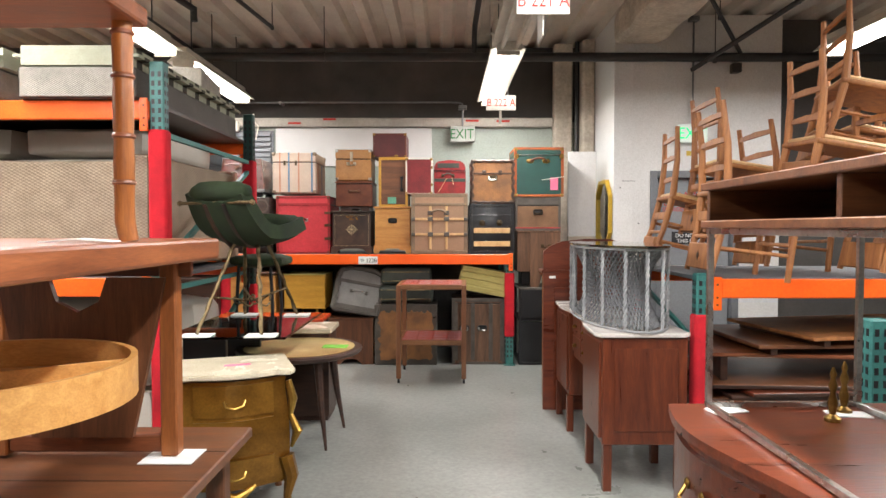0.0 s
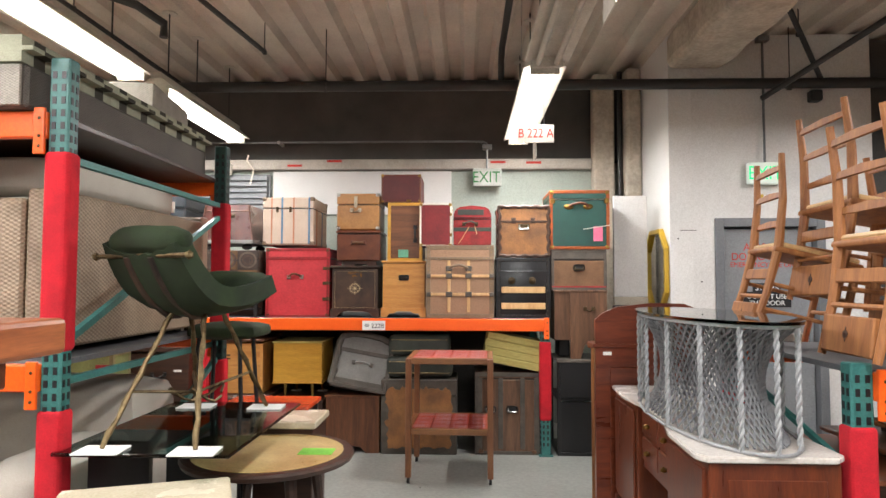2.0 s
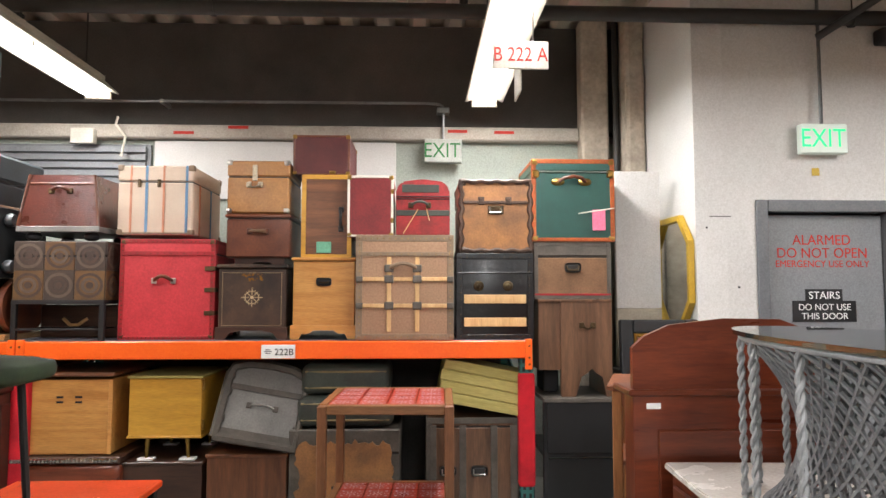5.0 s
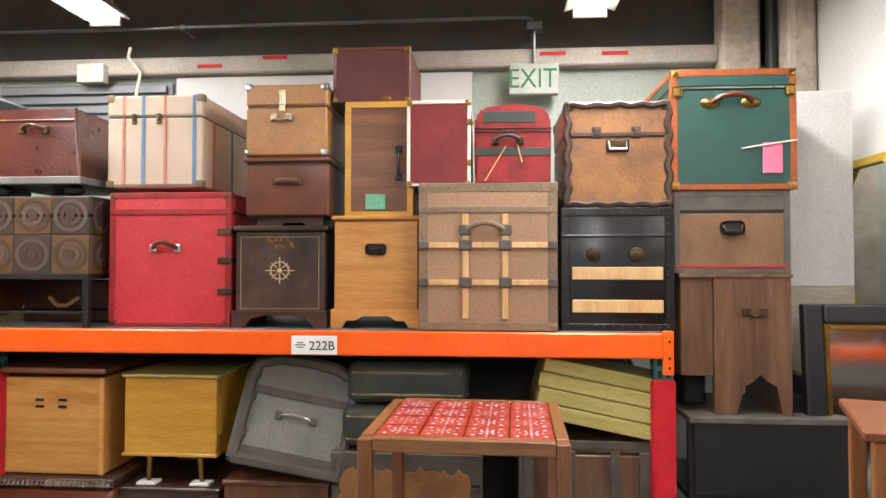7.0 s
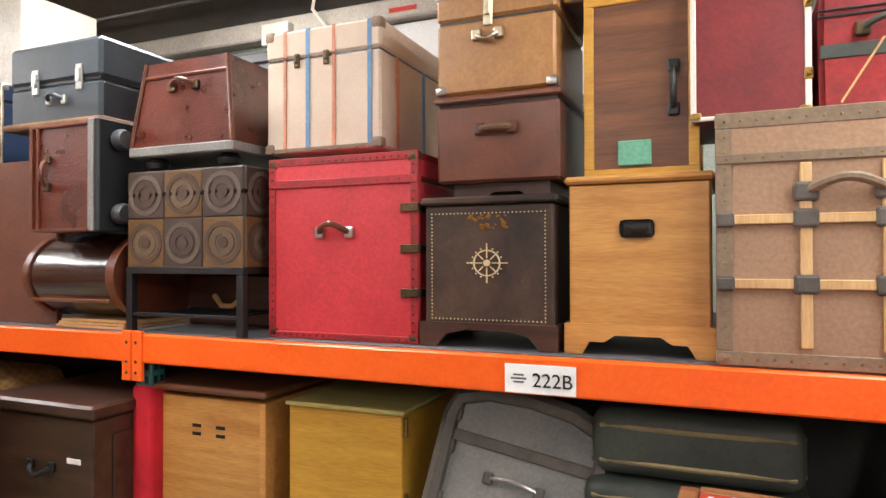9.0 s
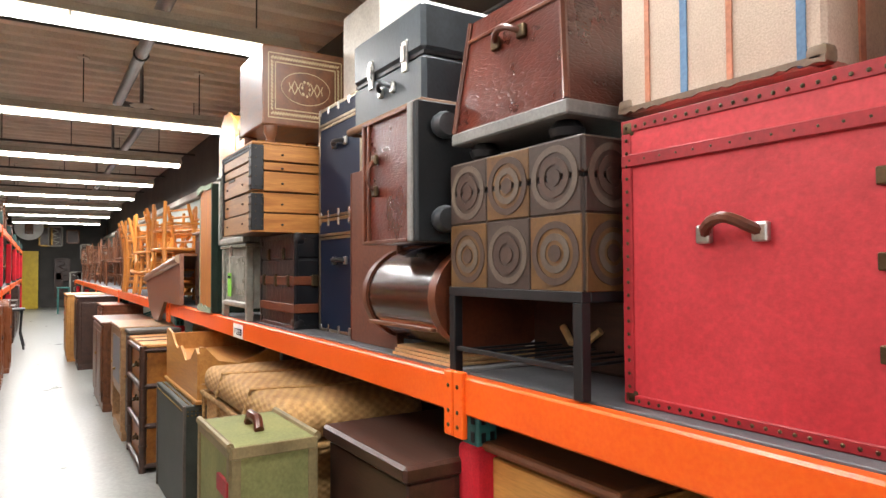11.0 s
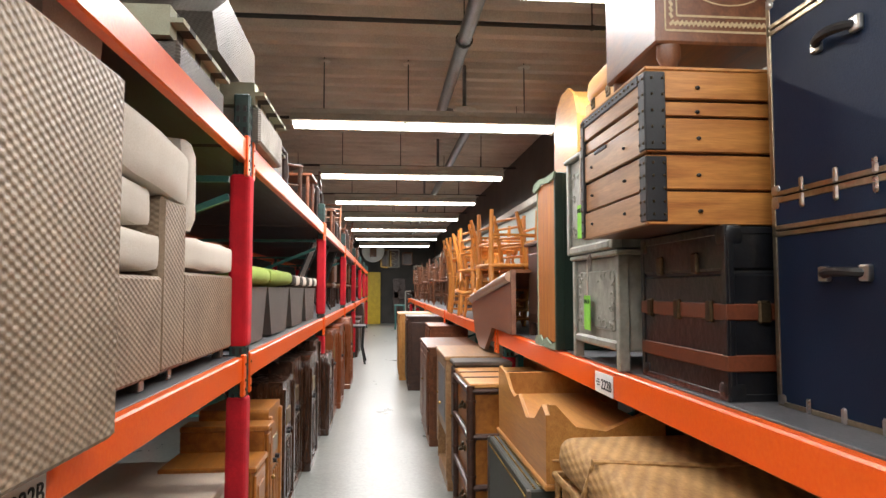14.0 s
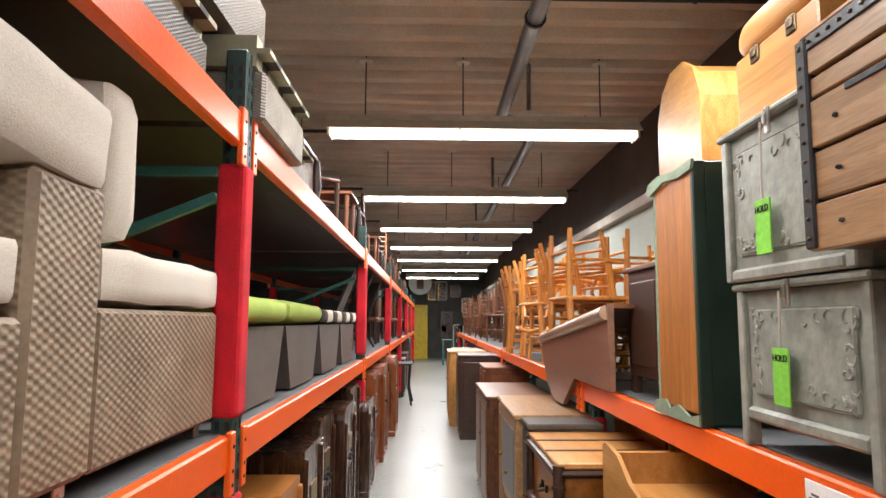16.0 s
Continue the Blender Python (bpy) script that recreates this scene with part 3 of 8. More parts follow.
def frame_nails(w, h, inset, n, y=-0.006):
    x0, x1, z0, z1 = -w / 2 + inset, w / 2 - inset, inset, h - inset
    return line((x0, y, z0), (x1, y, z0), n) + line((x0, y, z1), (x1, y, z1), n) + line((x0, y, z0), (x0, y, z1), n) + line((x1, y, z0), (x1, y, z1), n)


def ring(bm, cx, cz, r0, r1, y0, y1, n=28, a0=0.0, a1=2 * math.pi):
    pts = []
    k = n
    vo, vi = [], []
    for i in range(k):
        a = a0 + (a1 - a0) * i / k
        vo.append((bm.verts.new((cx + r1 * math.cos(a), y0, cz + r1 * math.sin(a))), bm.verts.new((cx + r1 * math.cos(a), y1, cz + r1 * math.sin(a)))))
        vi.append((bm.verts.new((cx + r0 * math.cos(a), y0, cz + r0 * math.sin(a))), bm.verts.new((cx + r0 * math.cos(a), y1, cz + r0 * math.sin(a)))))
    for i in range(k):
        j = (i + 1) % k
        bm.faces.new((vo[i][0], vo[j][0], vi[j][0], vi[i][0]))
        bm.faces.new((vo[i][0], vo[i][1], vo[j][1], vo[j][0]))
        bm.faces.new((vi[i][0], vi[j][0], vi[j][1], vi[i][1]))
    return bm


def tr(name, label, x0, x1, z0, y, category="trunk", rz=0, group=""):
    return thing(name, label, category, (x0 + x1) / 2, y, z0, rz, group=group), x1 - x0


ST = SH + 0.005

# ---- upper shelf, first bay ----
# crocodile trunk on ball feet
t, w = tr("leather_trunk", "small tapered crocodile leather trunk on black ball feet", -2.345, -1.865, 1.775, 6.87)
bm = B()
v = [(-0.235, 0.0), (0.235, 0.0), (0.235, 0.50), (-0.235, 0.50)]
u = [(-0.19, 0.03), (0.19, 0.03), (0.19, 0.47), (-0.19, 0.47)]
lo, hi = [bm.verts.new((a, b, 0.085)) for a, b in v], [bm.verts.new((a, b, 0.40)) for a, b in u]
for i in range(4):
    bm.faces.new((lo[i], lo[(i + 1) % 4], hi[(i + 1) % 4], hi[i]))
bm.faces.new(lo[::-1])
bm.faces.new(hi)
part("body", bm, L_CROC, t)
box("plinth", t, L_GREYDOME, -0.245, 0.245, -0.008, 0.51, 0.05, 0.085, 0.004)
for sx in (-0.17, 0.17):
    for yy in (0.06, 0.44):
        part("ball_foot", lathe(B(), [(0.02, 0), (0.04, 0.012), (0.045, 0.03), (0.03, 0.05)], (sx, yy, 0)), BLACKM, t, "", True)
for s in (-1, 1):
    part("edge_binding", rod(B(), [(s * 0.236, -0.002, 0.085), (s * 0.191, 0.028, 0.40)], 0.009, 6), L_BROWN, t)
part("edge_binding", rod(B(), [(-0.2, 0.024, 0.345), (0.2, 0.024, 0.345)], 0.007, 6), L_BROWN, t)
handle(t, 0, 0.30, 0.11, L_BROWN, BRONZE, y=0.018)

# ringed leather chest on an iron stand
t, w = tr("patchwork_chest", "leather patchwork chest with ring motifs, two rows of squares", -2.35, -1.81, 1.415, 6.86, "chest")
t.scale = (1.08, 1, 1)
shell(t, 0.50, 0.46, 0.355, TILE_A, 0.09)
for face in (0, 1):
    for i in range(3):
        for j in range(2):
            z0, z1 = (0.004, 0.178) if j == 0 else (0.182, 0.35)
            a = -0.248 + i * 0.1655
            m_ = TILE_B if (i + j) % 2 == 0 else TILE_A
            c = ((a + 0.083), (z0 + z1) / 2)
            mx = pose(0.25, 0.25, 0, 0, 0, 90) if face else Matrix.Identity(4)
            bm = B()
            for q0, q1 in (((z0, z1),) if j == 0 else ((z0, 0.259), (0.271, z1))):
                bx(bm, a + 0.002, a + 0.163, -0.004, 0.002, q0, q1, 0.002)
            bmesh.ops.transform(bm, matrix=mx, verts=bm.verts)
            sq = part("leather_square", bm, m_, t)
            for r0, r1, mm in ((0.058, 0.074, RING_L if (i + j) % 2 else RING_D), (0.03, 0.046, RING_L if (i + j) % 2 == 0 else RING_D), (0.0, 0.02, RING_D)):
                bm = ring(B(), c[0], c[1], r0, r1, -0.0062, -0.003)
                bmesh.ops.transform(bm, matrix=mx, verts=bm.verts)
                part("ring_motif", bm, mm, sq)
t, w = tr("iron_stand", "black iron luggage stand on slim square legs", -2.35, -1.81, ST, 6.865, "stand")
t.scale = (1.04, 1, 1)
for sx in (-0.245, 0.245):
    for yy in (0.0, 0.47):
        box("leg", t, BLACKM, sx - 0.014, sx + 0.014, yy - 0.014, yy + 0.014, 0, 0.215, 0.002)
for yy in (0.0, 0.47):
    box("rail", t, BLACKM, -0.26, 0.26, yy - 0.014, yy + 0.014, 0.215, 0.24, 0.002)
    box("rail", t, BLACKM, -0.245, 0.245, yy - 0.008, yy + 0.008, 0.06, 0.072, 0.001)
for sx in (-0.245, 0.245):
    box("rail", t, BLACKM, sx - 0.014, sx + 0.014, 0.014, 0.456, 0.215, 0.24, 0.002)
for i in range(7):
    xx = -0.2 + i * 0.066
    part("wire", cy(B(), (xx, 0, 0.066), (xx, 0.47, 0.066), 0.004, n=6), BLACKM, t)
t, w = tr("dark_chest", "dark wooden chest with a rope handle, under the iron stand", -2.36, -1.84, ST, 7.16, "chest")
shell(t, 0.50, 0.4, 0.205, W_DARK)
part("rope_handle", rod(B(), [(-0.1, -0.01, 0.12), (-0.05, -0.025, 0.08), (0.0, -0.025, 0.08), (0.05, -0.01, 0.12)], 0.011, 8), SLAT, t, "pale rope handle", True)

# striped cream trunk
t, w = tr("striped_trunk", "cream canvas trunk with blue and salmon stripes and frayed base", -1.81, -1.35, 1.82, 6.98)
shell(t, 0.46, 0.56, 0.43, L_CREAM, 0.10)
for x, m_, k in ((-0.15, RED_STRIPE, 0.006), (-0.055, BLUE_STRIPE, 0.008), (0.05, RED_STRIPE, 0.006), (0.19, BLUE_STRIPE, 0.008)):
    for z0, z1 in ((0.002, 0.325), (0.335, 0.428)):
        strap(t, x - k, x + k, z0, z1, m_, 0.0035, name="stripe", bevel=0)
    box("stripe", t, m_, x - k, x + k, 0.004, 0.55, 0.428, 0.4325, 0)
for x, m_ in ((0.12, RED_STRIPE), (0.34, BLUE_STRIPE)):
    box("stripe", t, m_, 0.22, 0.2335, x - 0.01, x + 0.01, 0.002, 0.325, 0)
for x in (-0.10, 0.02):
    latch(t, x, 0.32, BRONZE, 0.022, 0.05)
corners(t, 0.46, 0.56, 0.43, 0.035, L_TANEDGE)

random.seed(9)
fr = [(-0.232, 0.014)] + [(-0.232 + 0.464 * i / 40, random.uniform(-0.001, 0.006)) for i in range(41)] + [(0.232, 0.014)]
part("frayed_hem", slab(B(), fr, "y", -0.006, -0.0025), L_TANEDGE, t, "frayed tan canvas hem")

# scarlet trunk
t, w = tr("red_trunk", "bright scarlet wardrobe trunk with riveted dark red edges", -1.755, -1.195, ST, 6.93)
shell(t, 0.56, 0.58, 0.605, L_RED, 0.085, lid_m=L_RED)
bind(t, 0.56, 0.58, 0.605, 0.022, L_REDEDGE)
strap(t, -0.284, 0.284, 0.508, 0.535, L_REDEDGE, 0.0075, name="edge_binding")
nails(t, frame_nails(0.56, 0.605, 0.011, 22) + line((-0.26, -0.006, 0.522), (0.26, -0.006, 0.522), 14), BRONZE, 0.0045)
corners(t, 0.56, 0.58, 0.605, 0.032, BRONZE)
for z in (0.16, 0.30, 0.43):
    strap(t, 0.225, 0.288, z - 0.014, z + 0.014, BRONZE, 0.011, name="hinge_strap")
    box("hinge_strap", t, BRONZE, 0.276, 0.29, 0.0, 0.06, z - 0.012, z + 0.012, 0.002)
handle(t, -0.02, 0.355, 0.115, L_BROWN, STEEL, out=0.035, up=0.028, r=0.011)

# leather box over a brown chest
t, w = tr("leather_box", "tan leather box with nickel corners and a bail handle", -1.135, -0.755, 1.955, 6.95)
shell(t, 0.375, 0.42, 0.325, L_TAN, 0.10)
corners(t, 0.375, 0.42, 0.325, 0.03, STEEL)
latch(t, -0.02, 0.25, TRIM, 0.03, 0.10)
handle(t, -0.02, 0.175, 0.07, TRIM, TRIM, up=-0.02, r=0.006)
t, w = tr("leather_chest", "dark brown leather chest with a carved lid edge", -1.13, -0.745, 1.68, 6.94, "chest")
shell(t, 0.385, 0.46, 0.27, L_BROWN, 0.03, lid_m=L_BROWN)
box("lid_moulding", t, L_BROWN, -0.20, 0.20, -0.012, 0.47, 0.246, 0.262, 0.004)
handle(t, 0, 0.16, 0.10, L_WICK, L_BROWN, up=0.0, out=0.02, r=0.011)

# compass chest with bracket feet
t, w = tr("compass_chest", "dark leather chest with a stencilled compass rose and ivory nail border", -1.16, -0.765, ST, 6.92, "chest")
t.scale = (1.08, 1, 1)
box("body", t, L_DARK, -0.187, 0.187, 0.004, 0.46, 0.065, 0.43, 0.006)
box("lid", t, L_DARK, -0.2, 0.2, -0.006, 0.47, 0.433, 0.456, 0.006)
bm = slab(B(), [(-0.2, 0.0), (-0.15, 0.0), (-0.12, 0.04), (-0.06, 0.055), (0.06, 0.055), (0.12, 0.04), (0.15, 0.0), (0.2, 0.0), (0.2, 0.075), (-0.2, 0.075)], "y", -0.008, 0.02)
part("bracket_foot", bm, W_DARK, t)
for s in (-1, 1):
    bm = slab(B(), [(0.02, 0.0), (0.07, 0.0), (0.10, 0.05), (0.36, 0.05), (0.40, 0.0), (0.46, 0.0), (0.46, 0.075), (0.02, 0.075)], "x", s * 0.2, s * 0.18)
    part("bracket_foot", bm, W_DARK, t)
nails(t, [(x, -0.001 + 0.003, z + 0.245 - 0.0) for x, y, z in frame_nails(0.33, 0.32, 0.0, 30, 0) for z in [z - 0.16]], IVORY, 0.0026)
bm = ring(B(), 0, 0.255, 0.036, 0.040, 0.0, 0.003)
ring(bm, 0, 0.255, 0.0, 0.010, 0.0, 0.003)
for i in range(8):
    a = i * math.pi / 4
    bx(bm, -0.0016, 0.0016, 0.0, 0.003, 0.014, 0.060 if i % 2 == 0 else 0.037, m=Matrix.Translation((0, 0, 0.255)) @ pose(0, 0, 0, 0, math.degrees(a), 0))
for i in range(16):
    a = i * math.pi / 8
    dot(bm, (0.045 * math.cos(a), 0.002, 0.255 + 0.045 * math.sin(a)), 0.0028)
part("compass_rose", bm, IVORY, t)
bm = B()
random.seed(17)
for k in range(26):
    dot(bm, (random.uniform(-0.055, 0.055), 0.003, 0.375 + random.uniform(-0.02, 0.025)), random.uniform(0.003, 0.007), (1.3, 0.4, 1))
part("gilt_scrollwork", bm, GOLD, t)["kind"] = "stuff"

# board behind, tall case, and maroon case on top
t, w = tr("support_board", "dark wooden cradle propping up the brown chest", -1.09, -0.78, 1.632, 6.97, "board")
bm = slab(B(), [(-0.15, 0), (-0.05, 0), (-0.02, 0.02), (0.06, 0.02), (0.09, 0), (0.155, 0), (0.155, 0.047), (-0.15, 0.047)], "y", 0, 0.4)
part("body", bm, W_DARK, t)
t, w = tr("tall_case", "tall brown case with honey coloured wooden edges", -0.675, -0.375, 1.68, 6.98, "case")
shell(t, 0.30, 0.45, 0.515, W_BROWN)
bind(t, 0.30, 0.45, 0.515, 0.022, W_YELLOW, 0.006)
handle(t, 0.09, 0.24, 0.12, BLACKM, BLACKM, vert=True, out=0.03)
strap(t, -0.06, 0.03, 0.03, 0.10, MINT, 0.012, name="tag", label="mint green paper tag")
t, w = tr("maroon_case", "maroon case with small brass corners lying on top", -0.745, -0.385, 2.205, 7.0, "case")
shell(t, 0.35, 0.45, 0.25, L_MAROON, 0.0)
bind(t, 0.35, 0.45, 0.25, 0.01, L_BROWN, 0.003)
corners(t, 0.35, 0.45, 0.25, 0.022, BRASS)
latch(t, 0.07, 0.015, BRASS, 0.04, 0.02)

# white edged case and worn red bag
t, w = tr("red_case", "wine red case with white edges and brass corners", -0.39, -0.108, 1.808, 6.92, "case")
shell(t, 0.275, 0.4, 0.375, L_WINE)
bind(t, 0.275, 0.4, 0.375, 0.011, CUSHION, 0.004, "white_edging")
corners(t, 0.275, 0.4, 0.375, 0.024, BRASS)
for z in (0.1, 0.28):
    latch(t, 0.135, z, BRASS, 0.02, 0.03)
t, w = tr("hat_bag", "worn red and black cloth travelling bag with rounded top", -0.095, 0.245, 1.808, 6.92, "bag")
bm = slab(B(), [(-0.165, 0.004), (0.165, 0.004), (0.168, 0.18), (0.165, 0.30), (0.13, 0.345), (0.0, 0.362), (-0.13, 0.345), (-0.165, 0.30), (-0.168, 0.18)], "y", 0, 0.36)
bmesh.ops.bevel(bm, geom=list(bm.edges), offset=0.012, segments=2, affect="EDGES")
part("body", bm, L_TARTAN, t, "", True)
for z in (0.235, 0.25):
    strap(t, -0.168, 0.168, z - 0.003, z + 0.003, L_BLACK, 0.005, name="zip")
strap(t, -0.165, 0.165, 0.13, 0.165, L_SUIT, 0.003, name="dark_band")
strap(t, -0.13, 0.10, 0.275, 0.325, L_SUIT, 0.003, name="dark_band")
for a, b in (((-0.12, -0.006, 0.02), (-0.03, -0.006, 0.17)), ((0.02, -0.006, 0.18), (0.04, -0.006, 0.10))):
    part("cord", rod(B(), [a, b], 0.003, 5), SLAT, t)
handle(t, -0.02, 0.195, 0.11, L_SUIT, BRONZE, r=0.008)

# pine chest on bracket base
t, w = tr("pine_chest", "honey pine blanket chest on shaped bracket feet", -0.725, -0.335, ST, 6.93, "chest")
box("body", t, W_HONEY, -0.187, 0.187, 0.004, 0.5, 0.06, 0.475, 0.004)
box("lid", t, W_HONEY, -0.2, 0.2, -0.008, 0.51, 0.478, 0.50, 0.008)
bm = slab(B(), [(-0.2, 0.0), (-0.15, 0.0), (-0.13, 0.035), (-0.09, 0.035), (-0.06, 0.055), (0.06, 0.055), (0.09, 0.035), (0.13, 0.035), (0.15, 0.0), (0.2, 0.0), (0.2, 0.085), (-0.2, 0.085)], "y", -0.008, 0.014)
part("bracket_foot", bm, W_HONEY, t)
for s in (-1, 1):
    bm = slab(B(), [(0.014, 0.0), (0.07, 0.0), (0.10, 0.05), (0.40, 0.05), (0.43, 0.0), (0.5, 0.0), (0.5, 0.085), (0.014, 0.085)], "x", s * 0.2, s * 0.185)
    part("bracket_foot", bm, W_HONEY, t)
bm = bx(B(), -0.046, 0.046, -0.001, 0.006, 0.325, 0.375, 0.012, 2)
hp = part("handle_recess", bm, BLACKM, t, "black recessed iron handle plate")
part("handle_bar", rod(B(), [(-0.03, -0.003, 0.35), (-0.015, -0.012, 0.345), (0.015, -0.012, 0.345), (0.03, -0.003, 0.35)], 0.005, 6), BRONZE, hp)

# tan slatted trunk
t, w = tr("slatted_trunk", "tan canvas trunk with crossed pale wooden slats and iron fittings", -0.33, 0.262, ST, 6.87)
shell(t, 0.585, 0.6, 0.63, L_TANTRUNK, 0.11)
bind(t, 0.585, 0.6, 0.63, 0.036, L_TANEDGE, 0.004)
strap(t, -0.296, 0.296, 0.505, 0.53, L_TANEDGE, 0.0065, name="edge_binding")
for z in (0.205, 0.365):
    strap(t, -0.29, 0.29, z - 0.012, z + 0.012, SLAT, 0.012, name="wood_slat")
for x in (-0.095, 0.075):
    for z0, z1 in ((0.05, 0.19), (0.22, 0.35), (0.38, 0.50)):
        strap(t, x - 0.013, x + 0.013, z0, z1, SLAT, 0.012, name="wood_slat")
    for z in (0.205, 0.365, 0.43):
        bm = bx(B(), x - 0.028, x + 0.028, -0.019, 0.0, z - 0.024, z + 0.024, 0.008, 2)
        part("iron_clamp", bm, L_GREYEDGE, t)
for s in (-1, 1):
    for z in (0.205, 0.365):
        bm = bx(B(), s * 0.275 - 0.02, s * 0.275 + 0.022, -0.018, 0.02, z - 0.018, z + 0.018, 0.006, 2)
        part("iron_clamp", bm, L_GREYEDGE, t)
handle(t, -0.01, 0.43, 0.17, L_TANEDGE, L_TANEDGE, out=0.035, up=0.03, r=0.012)
corners(t, 0.585, 0.6, 0.63, 0.035, L_TANEDGE)
nails(t, frame_nails(0.585, 0.63, 0.018, 16) + line((-0.27, -0.006, 0.517), (0.27, -0.006, 0.517), 14), BRASS, 0.004)

# embossed orange trunk
t, w = tr("embossed_trunk", "rusty orange tin trunk with wavy embossed brown edges", 0.30, 0.755, 1.705, 6.93)
shell(t, 0.45, 0.5, 0.465, L_ORN, 0.145)
for s in (-1, 1):
    pts = [(s * (0.215 + 0.007 * math.sin(i * 1.25)), -0.006, 0.02 + i * 0.0185) for i in range(24)]
    part("wavy_edge", rod(B(), pts, 0.015, 6), L_ORNEDGE, t, "", True)
for z in (0.018, 0.45):
    pts = [(-0.21 + i * 0.0183, -0.006, z + 0.005 * math.sin(i * 1.2)) for i in range(24)]
    part("wavy_edge", rod(B(), pts, 0.014, 6), L_ORNEDGE, t, "", True)
strap(t, -0.2, 0.2, 0.312, 0.33, L_ORNEDGE, 0.008, name="lid_band")
for x in (-0.09, 0.08):
    latch(t, x, 0.33, L_ORNEDGE, 0.04, 0.05)
hp = part("handle_plate", bx(B(), -0.05, 0.05, -0.006, 0.002, 0.245, 0.30, 0.006), BRONZE, t)
part("bail_handle", rod(B(), [(-0.04, -0.008, 0.29), (-0.035, -0.02, 0.255), (0.035, -0.02, 0.255), (0.04, -0.008, 0.29)], 0.006, 6), STEEL, hp)
corners(t, 0.45, 0.5, 0.465, 0.045, L_ORNEDGE)

# black trunk with two wooden slats
t, w = tr("black_trunk", "cracked black leather trunk with two pale wooden slats", 0.285, 0.75, ST, 6.90)
bm = bx(B(), -0.23, 0.23, 0, 0.55, 0, 0.522, 0.035, 3)
part("body", bm, L_BLACK, t, "", True)
strap(t, -0.232, 0.232, 0.40, 0.41, L_BLACK, 0.012, name="lid_lip")
bind(t, 0.462, 0.55, 0.52, 0.03, L_BLACK, 0.006)
for z in (0.105, 0.245):
    strap(t, -0.19, 0.19, z - 0.027, z + 0.027, SLAT, 0.012, name="wood_slat", label="pale worn wooden slat")
for x in (-0.10, 0.08):
    bm = lathe(B(), [(0.032, 0), (0.028, 0.008), (0.014, 0.012), (0.01, 0.02)], (0, 0, 0))
    bmesh.ops.transform(bm, matrix=Matrix.Translation((x, 0, 0.325)) @ pose(0, 0, 0, 90), verts=bm.verts)
    part("boss", bm, BRONZE, t, "", True)
nails(t, frame_nails(0.46, 0.52, 0.02, 12, -0.008), BRONZE, 0.005)

# green trunk over a canvas trunk over a stool over a black bookcase
t, w = tr("green_trunk", "bottle green trunk with orange leather binding and brass corners", 0.755, 1.275, 1.782, 6.93)
shell(t, 0.515, 0.52, 0.515, L_GREEN, 0.075)
bind(t, 0.515, 0.52, 0.515, 0.024, L_ORANGEBIND, 0.004)
strap(t, -0.25, 0.25, 0.436, 0.444, STEEL, 0.006, name="metal_trim")
corners(t, 0.515, 0.52, 0.515, 0.038, BRASS)
for s in (-1, 1):
    part("brass_trim", bx(B(), s * 0.236 - 0.022, s * 0.236 + 0.022, -0.009, 0.0, 0.40, 0.45, 0.01), BRASS, t)
    bm = lathe(B(), [(0.036, 0), (0.03, 0.008), (0.01, 0.014)], (0, 0, 0))
    bmesh.ops.transform(bm, matrix=Matrix.Translation((s * 0.085 - 0.01, 0, 0.375)) @ pose(0, 0, 0, 90) @ Matrix.Diagonal((1.2, 0.7, 1, 1)), verts=bm.verts)
    part("handle_plate", bm, BRASS, t, "", True)
part("handle", rod(B(), [(-0.09, -0.012, 0.375), (-0.06, -0.03, 0.395), (0, -0.035, 0.405), (0.05, -0.03, 0.395), (0.075, -0.012, 0.375)], 0.012, 8), L_BROWN, t, "brown leather handle", True)
nails(t, frame_nails(0.515, 0.515, 0.012, 14), BRASS, 0.004)
strap(t, 0.12, 0.20, 0.07, 0.20, PINK, 0.010, name="tag", label="pink paper tag")
part("tag_string", rod(B(), [(0.03, -0.01, 0.175), (0.13, -0.015, 0.19), (0.26, -0.008, 0.21)], 0.004, 5), CUSHION, t)
t, w = tr("canvas_trunk", "worn brown canvas trunk with dark bands", 0.765, 1.25, 1.425, 6.94)
shell(t, 0.475, 0.5, 0.352, L_WICK, 0.09, lid_m=L_GREYEDGE)
bind(t, 0.475, 0.5, 0.352, 0.022, L_GREYEDGE, 0.004)
strap(t, -0.24, 0.24, 0.022, 0.034, L_REDEDGE, 0.006, name="red_piping")
bm = bx(B(), -0.05, 0.05, -0.008, 0.002, 0.165, 0.225, 0.02, 2)
hp = part("handle_recess", bm, BLACKM, t)
part("bail_handle", rod(B(), [(-0.04, -0.01, 0.205), (-0.03, -0.022, 0.18), (0.03, -0.022, 0.18), (0.04, -0.01, 0.205)], 0.006, 6), BRONZE, hp)
corners(t, 0.475, 0.5, 0.352, 0.03, L_GREYEDGE)

t, w = tr("wooden_cupboard", "weathered wooden stand with an arched cut-out base and drop handle", 0.79, 1.245, 0.828, 6.93, "stand")
bm = slab(B(), [(-0.09, 0.0), (0.0, 0.0), (0.035, 0.12), (0.07, 0.14), (0.1, 0.17), (0.13, 0.14), (0.165, 0.12), (0.19, 0.0), (0.228, 0.0), (0.228, 0.595), (-0.09, 0.595)], "y", 0.0, 0.03)
part("front_board", bm, W_GREY, t)
for xx in (-0.227, 0.19):
    box("side_board", t, W_GREY, xx, xx + 0.03, 0.03, 0.42, 0.0 if xx > 0 else 0.16, 0.595, 0.003)
box("side_panel", t, W_GREY, -0.227, -0.09, 0.012, 0.03, 0.16, 0.595, 0.003)
